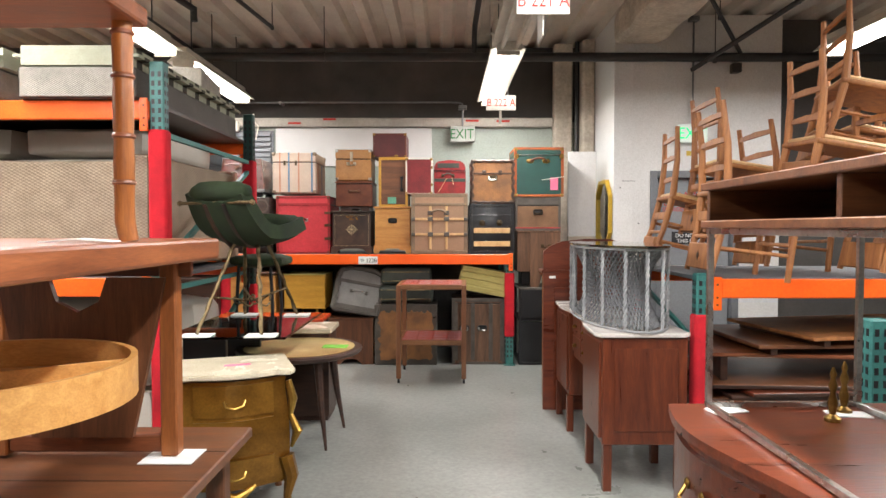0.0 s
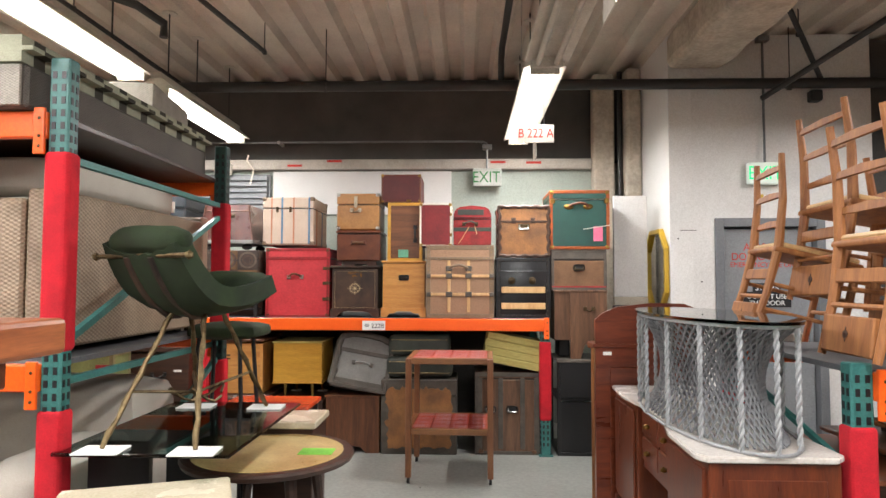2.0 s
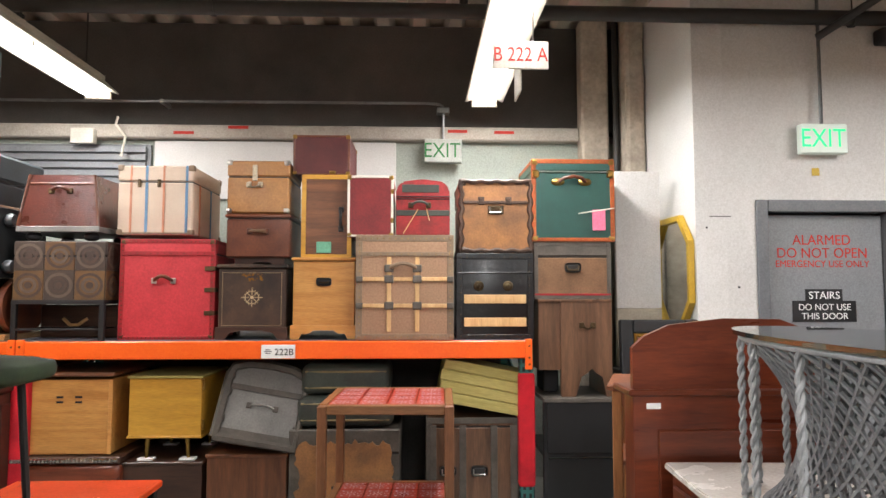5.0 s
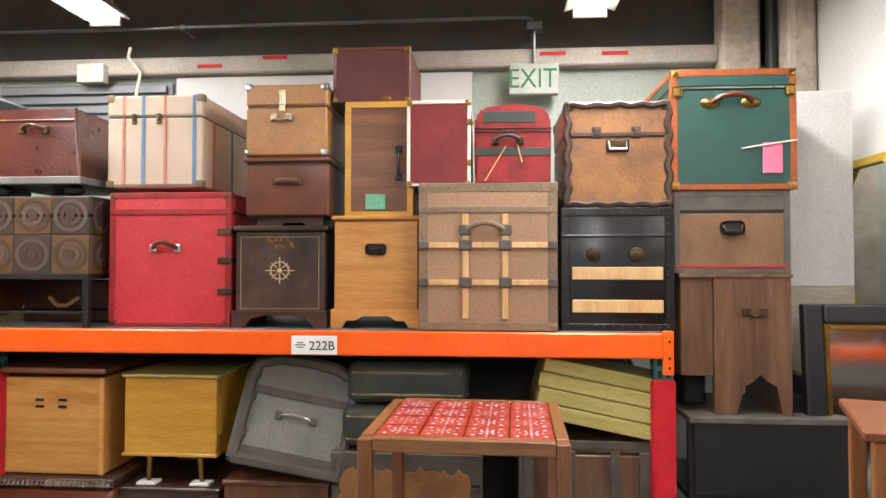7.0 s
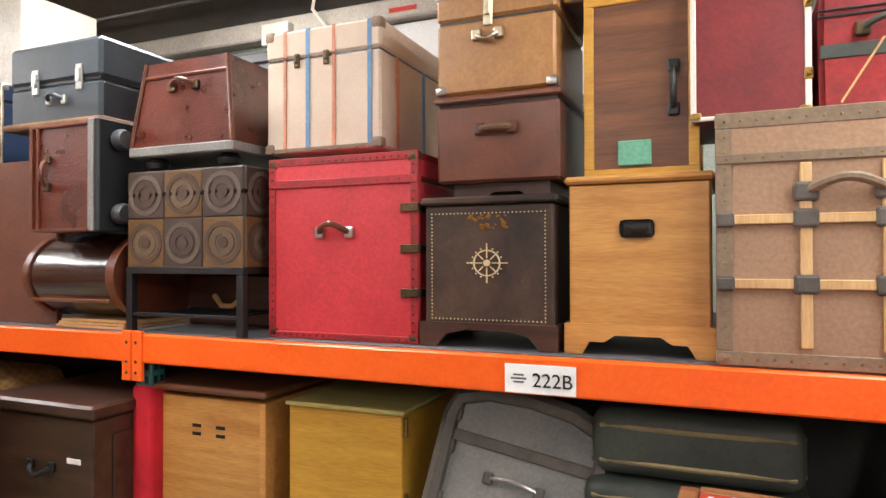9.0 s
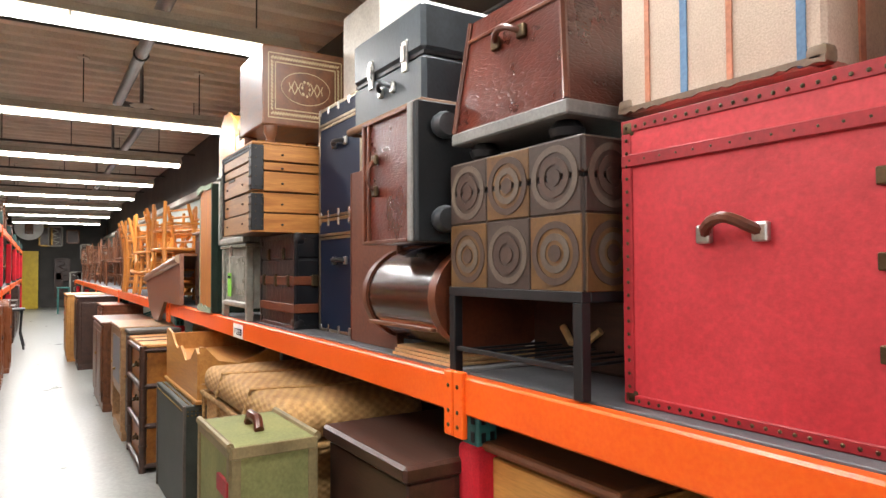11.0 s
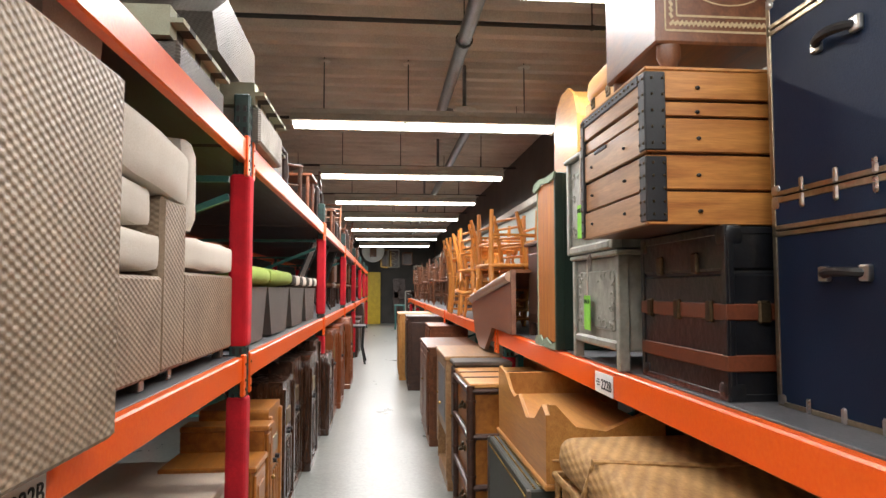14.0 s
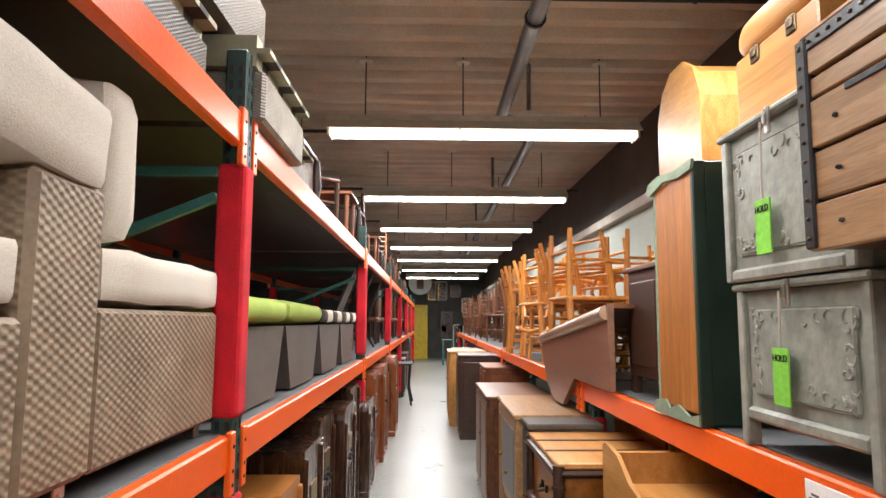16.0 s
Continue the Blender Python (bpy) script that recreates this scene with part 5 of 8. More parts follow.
# ---- grey-green metal boxes with lime tags ----
def metal_box(x0, x1, y, z0, hh, legs):
    t, w = tr("metal_chest", "grey-green embossed metal chest with a lime tag", x0, x1, z0, y, "chest", group="embossed metal chests")
    box("body", t, GREYGREEN, -w / 2 + 0.015, w / 2 - 0.015, 0.015, 0.5, legs, hh - 0.02, 0.004)
    box("lid", t, GREYGREEN, -w / 2 - 0.01, w / 2 + 0.01, -0.01, 0.52, hh - 0.02, hh, 0.006)
    for s in (-1, 1):
        a, b = sorted((s * w / 2, s * (w / 2 - 0.035)))
        box("corner_post", t, PEWTER, a, b, 0.0, 0.04, 0.0, hh - 0.02, 0.004)
        box("corner_post", t, PEWTER, a, b, 0.46, 0.5, 0.0, hh - 0.02, 0.004)
    box("bottom_rail", t, PEWTER, -w / 2 + 0.035, w / 2 - 0.035, 0.0, 0.03, legs, legs + 0.035, 0.008)
    box("embossed_panel", t, PEWTER, -w / 2 + 0.07, w / 2 - 0.07, 0.008, 0.016, legs + 0.07, hh - 0.07, 0.006)
    bm = B()
    random.seed(int(hh * 1000))
    for i in range(46):
        # leafy curls pressed round the border of the panel
        side = i % 4
        u = random.uniform(-1, 1)
        zc, zh = (legs + hh) / 2, (hh - legs) / 2
        cx = u * (w / 2 - 0.06) if side < 2 else (side * 2 - 5) * (w / 2 - 0.075 - random.uniform(0, 0.035))
        cz = zc + (side * 2 - 1) * (zh - 0.085 - random.uniform(0, 0.03)) if side < 2 else zc + u * (zh - 0.08)
        a0, turn, rr = random.uniform(0, 6.28), random.choice((-1, 1)) * random.uniform(2.5, 4.2), random.uniform(0.01, 0.022)
        pts = [(cx + rr * (1 - 0.1 * k) * math.cos(a0 + turn * k / 6), 0.0075, cz + rr * (1 - 0.1 * k) * math.sin(a0 + turn * k / 6)) for k in range(7)]
        rod(bm, pts, [0.002, 0.004, 0.005, 0.005, 0.004, 0.003, 0.002], 5)
    part("embossed_scrolls", bm, PEWTER, t, "", True)
    box("tag", t, GREENTAG, -0.08, -0.005, -0.014, -0.010, legs + 0.06, legs + 0.20, 0.001, "lime green hold tag")
    words("tag_text", "HOLD", t, INK, -0.042, -0.0155, legs + 0.175, 0.024)
    part("tag_string", rod(B(), [(-0.042, -0.012, legs + 0.20), (-0.036, -0.012, hh - 0.03)], 0.003, 5), CUSHION, t)
    latch(t, 0.0, hh - 0.035, STEEL, 0.02, 0.07, y=-0.01)


metal_box(-5.03, -4.455, 6.84, ST, 0.44, 0.07)
metal_box(-5.045, -4.465, 6.82, 1.625, 0.43, 0.0)

# green cupboard end with raw orange timber edge
t, w = tr("green_cupboard", "dark green cupboard with raw orange timber edge and torn paint", -5.71, -5.27, ST, 6.845, "cupboard")
t.scale = (1, 1, 1.09)
box("body", t, DKGREEN, -0.16, 0.20, 0.02, 0.5, 0.0, 0.80, 0.006)
box("timber_edge", t, wood("raw_orange_timber", "#b9762f", "#8a4f1d", axis=2, rough=0.5, coat=0), -0.17, 0.18, -0.01, 0.02, 0.03, 0.78, 0.006)
box("corner_strip", t, DKGREEN, 0.18, 0.205, -0.014, 0.03, 0.0, 0.80, 0.004)
box("corner_strip", t, MINTPAINT, -0.19, -0.17, -0.012, 0.03, 0.04, 0.77, 0.004)
bm = slab(B(), [(-0.22, 0.0), (0.2, 0.0), (0.2, 0.035), (0.12, 0.02), (0.02, 0.045), (-0.06, 0.025), (-0.1, 0.05), (-0.2, 0.04)], "y", -0.02, -0.011)
part("torn_skirt", bm, MINTPAINT, t, "torn pale green paper skirt")
bm = slab(B(), [(-0.24, 0.77), (-0.2, 0.755), (-0.05, 0.78), (0.1, 0.765), (0.2, 0.77), (0.22, 0.80), (0.05, 0.795), (-0.1, 0.81), (-0.22, 0.80)], "y", -0.022, -0.011)
part("torn_cornice", bm, MINTPAINT, t, "torn pale green paper edge")
t, w = tr("dark_cabinet", "small dark brown cabinet with a pale top edge", -6.42, -5.87, ST, 6.93, "cabinet")
t.scale = (1.45, 1, 1.04)
box("body", t, W_DARK, -0.16, 0.16, 0.01, 0.45, 0.08, 0.55, 0.004)
box("top", t, W_BROWN, -0.185, 0.185, -0.01, 0.47, 0.55, 0.57, 0.004)
box("door_panel", t, W_DARK, -0.12, 0.12, 0.0, 0.012, 0.13, 0.50, 0.006)
for sx in (-0.14, 0.14):
    for yy in (0.03, 0.42):
        box("leg", t, W_DARK, sx - 0.02, sx + 0.02, yy - 0.02, yy + 0.02, 0.0, 0.08, 0.003)
# pine dome boxes high up
t, w = tr("pine_dome_box", "light pine dome-ended box high behind the green cupboard", -6.48, -5.95, 1.98, 7.15, "box")
t.scale = (1.15, 0.8, 1.98)
prof = [(-0.23, 0), (0.23, 0), (0.23, 0.28), (0.17, 0.35), (0.07, 0.385), (-0.07, 0.385), (-0.17, 0.35), (-0.23, 0.28)]
part("end_board", slab(B(), prof, "y", 0.0, 0.025), W_HONEY, t)
part("body", slab(B(), [(a * 0.97, b * 0.97 + 0.002) for a, b in prof], "y", 0.025, 0.5), W_HONEY, t)
t, w = tr("pine_dome_box", "orange pine chest with iron fittings on the metal chest", -5.30, -4.80, 2.057, 6.98, "chest")
t.scale = (2.6, 0.8, 1.05)
box("body", t, W_HONEY, -0.08, 0.10, 0.0, 0.5, 0, 0.30, 0.004)
bm = bx(B(), -0.085, 0.105, -0.005, 0.505, 0.30, 0.42, 0.045, 3)
part("lid", bm, W_HONEY, t, "", True)
for x in (-0.03, 0.05):
    latch(t, x, 0.28, BRONZE, 0.02, 0.05)
t, w = tr("support_shelf", "grey board carrying the pine box", -6.42, -5.95, 1.780, 7.17, "board")
box("body", t, W_GREY, -0.2, 0.2, 0.0, 0.2, 0.0, 0.198, 0.003)

# ---- lower level, second bay, on the floor ----
t = thing("dark_chest", "dark brown stained chest with a panelled lid and iron handle", "chest", -2.625, 6.71, 0)
box("body", t, W_DARK, -0.28, 0.28, 0.0, 0.74, 0.02, 0.88, 0.006)
box("lid", t, W_DARK, -0.30, 0.30, -0.02, 0.76, 0.885, 0.935, 0.01)
box("skirting", t, W_DARK, -0.29, 0.29, -0.012, 0.75, 0.0, 0.09, 0.006)
box("end_panel", t, W_DARK, 0.279, 0.286, 0.08, 0.66, 0.14, 0.82, 0.005)
handle(t, 0.02, 0.70, 0.11, BLACKM, BLACKM, up=-0.03)
strap(t, 0.15, 0.22, 0.72, 0.74, PAPER, 0.003, name="sticker")
t, w = tr("green_suitcase", "olive green canvas suitcase standing on end, tan leather edges", -3.26, -2.81, 0.14, 6.35, "suitcase")
t.scale = (0.75, 0.9, 1.05)
box("body", t, L_OLIVE, -0.30, 0.30, 0.0, 0.31, 0, 0.75, 0.012, seg=2)
bind(t, 0.60, 0.31, 0.75, 0.035, L_SUITEDGE, 0.006)
for yy in (0.0, 0.31):
    part("edge_piping", rod(B(), [(-0.30, yy, 0.75), (0.30, yy, 0.75)], 0.014, 8), L_SUITEDGE, t, "", True)
part("handle", rod(B(), [(-0.09, 0.15, 0.755), (-0.06, 0.15, 0.785), (0.06, 0.15, 0.785), (0.09, 0.15, 0.755)], 0.018, 8), L_BROWN, t, "brown leather handle", True)
strap(t, 0.12, 0.30, 0.60, 0.65, L_REDEDGE, 0.012, name="strap", label="dark red leather strap")
t, w = tr("box_plinth", "low dark wooden box under the green suitcase", -3.27, -2.80, 0, 6.36, "box")
t.scale = (0.75, 0.9, 1)
box("body", t, W_DARK, -0.29, 0.29, 0.0, 0.29, 0, 0.138, 0.004)
# wicker hamper
t = thing("wicker_hamper", "straw wicker hamper with a padded woven lid", "hamper", -3.87, 6.64, 0)
t.scale = (1.6, 0.8, 0.915)
box("body", t, BASKET, -0.42, 0.42, 0.0, 0.75, 0.0, 0.86, 0.02, seg=2)
bm = bx(B(), -0.44, 0.44, -0.02, 0.78, 0.875, 1.035, 0.07, 4)
part("lid", bm, BASKET, t, "", True)
for z in (0.865, 0.03):
    part("braided_rim", rod(B(), [(-0.44, 0.75, z), (-0.44, -0.012, z), (0.44, -0.012, z), (0.44, 0.75, z)], 0.016, 8), BASKET, t, "", True)
for x in (-0.2, 0.12):
    part("cord", rod(B(), [(x, -0.03, 0.9), (x + 0.02, 0.0, 1.035), (x + 0.08, 0.4, 1.04), (x + 0.05, 0.78, 1.03)], 0.009, 6), BASKET, t, "", True)
for x in (-0.43, -0.22, 0.0, 0.22, 0.43):
    part("upright_stake", cy(B(), (x, -0.006, 0.02), (x, -0.006, 0.86), 0.012, n=7), BASKET, t)
# studded dark green chest with curved pine box on top
t, w = tr("studded_chest", "dark green chest with brass nail borders", -5.68, -4.70, 0, 6.56, "chest")
t.scale = (1.14, 1, 0.87)
shell(t, 0.84, 0.7, 0.80, L_SUIT, 0.0)
nn = line((-0.40, 0.03, 0.802), (0.40, 0.03, 0.802), 34) + line((-0.40, 0.055, 0.802), (0.40, 0.055, 0.802), 34) + line((0.40, 0.055, 0.802), (0.40, 0.65, 0.802), 26)
nails(t, nn + line((0.421, 0.02, 0.76), (0.421, 0.65, 0.76), 30) + line((0.421, 0.02, 0.735), (0.421, 0.65, 0.735), 30) + line((-0.40, -0.002, 0.76), (0.40, -0.002, 0.76), 34), BRASS, 0.006, (1, 1, 1))
for s in (-1, 1):
    box("edge_strip", t, L_GREYEDGE, s * 0.415 - 0.012, s * 0.415 + 0.012, -0.006, 0.01, 0.0, 0.80, 0.002)
t, w = tr("pine_cradle", "brown pine chest with scooped wavy sides", -5.75, -4.66, 0.703, 6.625, "chest")
t.scale = (1.62, 0.8, 0.95)
prof = [(-0.32, 0), (0.32, 0), (0.32, 0.30), (0.28, 0.33), (0.2, 0.25), (0.1, 0.22), (0.0, 0.30), (-0.06, 0.27), (-0.12, 0.29), (-0.2, 0.36), (-0.30, 0.38), (-0.32, 0.36)]
part("front_board", slab(B(), prof, "y", 0, 0.02), W_HONEY, t)
prof2 = [(0.02, 0), (0.6, 0), (0.6, 0.31), (0.02, 0.31)]
part("side_board", slab(B(), [(0.02, 0), (0.60, 0), (0.60, 0.34), (0.5, 0.30), (0.3, 0.23), (0.15, 0.25), (0.05, 0.34), (0.02, 0.34)], "x", 0.30, 0.32), W_HONEY, t)
box("side_board", t, W_HONEY, -0.32, -0.30, 0.02, 0.6, 0, 0.34, 0.003)
box("inner_top", t, W_PINE, -0.30, 0.30, 0.02, 0.6, 0.0, 0.22, 0.003)
box("base_moulding", t, W_HONEY, -0.335, 0.335, -0.014, 0.61, 0, 0.025, 0.006)
part("cord_line", rod(B(), [(0.325, 0.03, 0.12), (0.325, 0.58, 0.12)], 0.004, 5), SLAT, t)
# bamboo trimmed chest of drawers
t, w = tr("bamboo_chest", "bamboo trimmed chest with leather panels on all sides", -6.74, -5.96, 0, 6.50, "chest of drawers")
t.scale = (1, 1, 0.93)
box("body", t, W_OAK, -0.37, 0.37, 0.015, 0.5, 0.03, 0.97, 0.004)
box("top", t, W_PINE, -0.39, 0.39, -0.005, 0.53, 0.97, 1.0, 0.006)
for x in (-0.13, 0.13):
    box("top_batten", t, W_GREY, x - 0.012, x + 0.012, -0.008, 0.53, 1.0, 1.006, 0.001)
for sx in (-0.375, 0.375):
    for yy in (0.005, 0.505):
        po = part("bamboo_post", cy(B(), (sx, yy, 0.0), (sx, yy, 0.985), 0.026, n=10), W_DARK, t, "", True)
        for z in (0.2, 0.42, 0.64, 0.88):
            part("bamboo_node", cy(B(), (sx, yy, z), (sx, yy, z + 0.015), 0.031, n=10), W_DARK, po)
for z in (0.05, 0.36, 0.67, 0.95):
    part("bamboo_rail", cy(B(), (-0.375, -0.004, z), (0.375, -0.004, z), 0.02, n=8), W_DARK, t, "", True)
    part("bamboo_rail", cy(B(), (0.38, 0.0, z), (0.38, 0.5, z), 0.02, n=8), W_DARK, t, "", True)
for z in (0.2, 0.52, 0.8):
    handle(t, 0, z, 0.1, BRONZE, BRONZE, up=-0.02, y=0.012)


def floor_cabinet(name, label, x0, x1, y0, y1, h, m, door=True, shelf=False, glass=None, cat="cabinet"):
    t, w = tr(name, label, x0, x1, 0, y0, cat)
    d = y1 - y0
    box("top", t, m, -w / 2 - 0.012, w / 2 + 0.012, -0.012, d, h - 0.03, h, 0.006)
    box("plinth", t, m, -w / 2, w / 2, 0.01, d, 0.0, 0.08, 0.004)
    if shelf:
        for s in (-1, 1):
            a, b = sorted((s * w / 2, s * (w / 2 - 0.025)))
            box("side", t, m, a, b, 0, d, 0.08, h - 0.03, 0.003)
        for z in (0.08, 0.38):
            box("shelf", t, m, -w / 2 + 0.025, w / 2 - 0.025, 0.01, d, z, z + 0.025, 0.002)
        box("back", t, m, -w / 2 + 0.025, w / 2 - 0.025, d - 0.02, d - 0.004, 0.105, h - 0.03, 0)
        box("door", t, m, -w / 2 + 0.03, w / 2 - 0.03, 0.0, 0.02, 0.42, h - 0.04, 0.004)
        box("door_glass", t, glass or DOORGREY, -w / 2 + 0.09, w / 2 - 0.09, -0.004, 0.0, 0.48, h - 0.1, 0.001)
    else:
        box("body", t, m, -w / 2, w / 2, 0.012, d, 0.08, h - 0.03, 0.004)
        if door:
            k = 2 if w > 0.5 else 1
            for i in range(k):
                a = -w / 2 + 0.02 + i * (w - 0.04) / k
                dd = box("door", t, m, a + 0.003, a + (w - 0.04) / k - 0.003, -0.006, 0.012, 0.1, h - 0.05, 0.006)
                box("door_panel", dd, m, a + 0.05, a + (w - 0.04) / k - 0.05, -0.011, -0.005, 0.16, h - 0.11, 0.006)
        box("side_panel", t, m, w / 2 - 0.002, w / 2 + 0.008, 0.05, d - 0.05, 0.14, h - 0.09, 0.006)
    part("knob", dot(B(), (0.04, -0.02, h * 0.6), 0.014), BRASS, t)
    return t


floor_cabinet("open_cabinet", "pale oak cabinet with a grey glazed door and open foot shelf", -7.75, -7.02, 6.46, 6.9, 0.98, W_CRATE2, shelf=True)
floor_cabinet("side_cabinet", "grey-brown narrow cabinet with a dark door", -6.99, -6.74, 6.5, 6.9, 0.97, L_GREYEDGE)
floor_cabinet("low_chest", "light pine low chest with a scratched top", -7.2, -6.3, 7.08, 7.5, 1.0, W_PINE)
floor_cabinet("record_cabinet", "walnut cabinet with a plain end panel", -9.6, -8.4, 6.42, 6.95, 0.93, W_BROWN)
floor_cabinet("brown_cabinet", "light brown cabinet standing by the aisle", -8.3, -7.8, 6.5, 7.0, 0.95, W_CRATE2)
floor_cabinet("drawer_chest", "small reddish chest of drawers", -11.6, -10.7, 6.6, 7.1, 1.0, W_RED)
floor_cabinet("dark_sideboard", "dark sideboard pushed under the rack", -12.6, -11.8, 6.35, 6.95, 1.08, W_DARK)
floor_cabinet("tall_locker", "tall light oak cabinet at the aisle edge", -13.9, -12.9, 6.25, 6.8, 1.08, W_HONEY)
floor_cabinet("far_cabinet", "dark cabinet under the rack far down the aisle", -16.5, -15.0, 6.4, 7.0, 1.0, W_DARK)

# sloping desk end leaning in the gap
t = thing("slant_panel", "brown veneered curved panel leaning off the rack end", "panel", -8.1, 6.80, 1.0)
prof = [(0.0, 0.33), (0.02, 0.41), (0.10, 0.44), (1.85, 0.60), (1.85, 0.19), (1.1, 0.19), (0.75, 0.0), (0.45, 0.0), (0.2, 0.1)]
part("face", slab(B(), prof, "y", 0.0, 0.03), wood("veneered_panel_wood", "#8a6450", "#65463a", rough=0.35), t)
part("curved_top", slab(B(), [(0.02, 0.41), (0.10, 0.44), (1.85, 0.60), (1.85, 0.58), (0.11, 0.42), (0.03, 0.39)], "y", 0.031, 0.5), W_BROWN, t)
# top edge in a lighter brown than the face
part("rolled_edge", rod(B(), [(0.05, 0.0, 0.385), (0.15, 0.0, 0.405), (1.0, 0.0, 0.482), (1.83, 0.0, 0.558)], 0.036, 12), wood("pale_edge_wood", "#a3846c", "#84654f", rough=0.4), t, "pale rolled edge", True)

# ---- wooden chairs ----
def make_chair(m, arms=False, name="wooden_chair", label="", group="", box_back=False):
    t = thing(name, label, "chair", 0, 0, 0, group=group)
    for s in (-1, 1):
        part("rear_post", rod(B(), [(s * 0.19, 0.21, 0.0), (s * 0.19, 0.185, 0.22), (s * 0.19, 0.18, 0.45), (s * 0.19, 0.215, 0.70), (s * 0.185, 0.27, 0.92)], [0.016, 0.02, 0.024, 0.02, 0.016], 8), m, t, "", True)
        part("front_leg", rod(B(), [(s * 0.2, -0.19, 0.0), (s * 0.2, -0.19, 0.25), (s * 0.2, -0.19, 0.43)], [0.016, 0.02, 0.022], 8), m, t, "", True)
        for z in (0.14, 0.27):
            part("side_rung", cy(B(), (s * 0.197, -0.19, z), (s * 0.192, 0.19, z), 0.011, n=7), m, t)
        if arms:
            part("arm", rod(B(), [(s * 0.19, 0.22, 0.66), (s * 0.22, 0.0, 0.68), (s * 0.23, -0.16, 0.66), (s * 0.23, -0.2, 0.64)], [0.016, 0.02, 0.022, 0.016], 8), m, t, "", True)
            part("arm_support", rod(B(), [(s * 0.2, -0.17, 0.43), (s * 0.225, -0.1, 0.55), (s * 0.23, -0.14, 0.65)], 0.014, 7), m, t, "", True)
    part("front_rung", cy(B(), (-0.2, -0.19, 0.2), (0.2, -0.19, 0.2), 0.011, n=7), m, t)
    part("rear_rung", cy(B(), (-0.19, 0.19, 0.2), (0.19, 0.19, 0.2), 0.011, n=7), m, t)
    bm = bx(B(), -0.22, 0.22, -0.215, 0.205, 0.43, 0.46, 0.012, 2)
    part("seat", bm, m, t)
    if box_back:
        bm = bx(B(), -0.175, 0.175, 0.185, 0.225, 0.015, 0.16, 0.006)
        part("book_box", bm, m, t, "hymn book holder with a carved roundel")
        bm = ring(B(), 0, 0.09, 0.006, 0.016, 0.228, 0.224)
        bx(bm, -0.003, 0.003, 0.224, 0.227, 0.062, 0.118)
        part("roundel", bm, W_DARK, t)
        bm = bx(B(), -0.18, 0.18, 0.178, 0.194, 0.29, 0.345, 0.004)
        part("lower_slat", bm, m, t)
        bm = bx(B(), -0.205, 0.205, -0.20, 0.19, 0.455, 0.485, 0.014, 2)
        part("rush_pad", bm, SLAT, t, "pale woven rush seat")
        for z in (0.58, 0.72, 0.85):
            bm = slab(B(), [(-0.18, z - 0.014), (0.18, z - 0.014), (0.18, z + 0.012), (0.0, z + 0.022), (-0.18, z + 0.012)], "y", 0.21 + (z - 0.7) * 0.25, 0.225 + (z - 0.7) * 0.25)
            part("back_slat", bm, m, t)
    else:
        for z in (0.56, 0.64, 0.72, 0.80, 0.87):
            part("back_rung", cy(B(), (-0.185, 0.19 + max(0, z - 0.6) * 0.24, z), (0.185, 0.19 + max(0, z - 0.6) * 0.24, z), 0.011, n=7), m, t)
    return t


G1 = "chapel chairs on the right rack"
chapel = make_chair(W_CHAIR, name="wooden_chair", label="worn beech chapel chair stacked on the rack shelf", group=G1, box_back=True)
chapel.matrix_basis = pose(1.655, 3.68, ST + 0.005, 7, 0, 88)
def sit(src, x, y, z, rx=0, ry=0, rz=0):
    return copy_thing(src, pose(x, y, z, rx, ry, rz))


# backs to the aisle, pitched forward and interlocked one over the other
for x, y, z, a, b, r in ((1.86, 4.34, 0.20, 9, 2, 93), (1.66, 4.66, 0.0, 14, 0, 84), (2.12, 3.70, 0.27, 10, -3, 86), (2.22, 4.30, 0.0, 6, 2, 95), (2.56, 3.68, 0.0, 8, 0, 90),
                         (2.66, 4.24, 0.40, 12, 3, 84), (3.02, 3.70, 0.30, 9, -2, 92), (3.12, 4.26, 0.02, 7, 0, 88), (3.48, 3.68, 0.0, 8, 2, 90), (3.58, 4.22, 0.32, 10, 0, 95),
                         (3.94, 3.70, 0.26, 9, 0, 86), (2.40, 3.92, 0.62, 14, 4, 80), (3.30, 3.95, 0.64, 12, -4, 98), (4.15, 4.2, 0.0, 6, 0, 90)):
    sit(chapel, x, y, ST + 0.005 + z, a, b, r)

G2 = "orange beech chairs on the long rack"
orange_chair = make_chair(W_CHAIR_O, True, "wooden_chair", "orange beech armchair stacked on the long rack", G2)
orange_chair.matrix_basis = pose(-7.6, 7.25, ST, 0, 0, 200)
for i, (x, y, z, a, r) in enumerate(((-8.2, 7.2, ST, 0, 175), (-8.9, 7.22, ST, 0, 190), (-9.6, 7.2, ST, 0, 170), (-7.5, 7.15, ST + 0.93, 180, 95), (-8.1, 7.2, ST + 0.92, 180, 80),
                                     (-8.8, 7.16, ST + 0.93, 180, 100), (-9.5, 7.18, ST + 0.94, 180, 85), (-7.3, 7.65, ST, 0, 20), (-8.3, 7.7, ST, 0, 10), (-7.9, 7.62, ST + 0.92, 180, 10),
                                     (-10.3, 7.16, ST, 0, 180), (-10.3, 7.18, ST + 0.93, 180, 75))):
    sit(orange_chair, x, y - 0.13, z, a, 0, r)
dark_chair = make_chair(W_BROWN_V, False, "wooden_chair", "dark brown side chair stacked far down the rack", "dark chairs far down the rack")
dark_chair.matrix_basis = pose(-11.8, 7.2, ST, 0, 0, 180)
random.seed(11)
for i in range(30):
    x = -12.0 - 0.42 * i
    up = i % 2
    sit(dark_chair, x, 7.2 + 0.12 * (i % 3), ST + (0.93 if up else 0), 180 if up else 0, 0, random.uniform(0, 360))

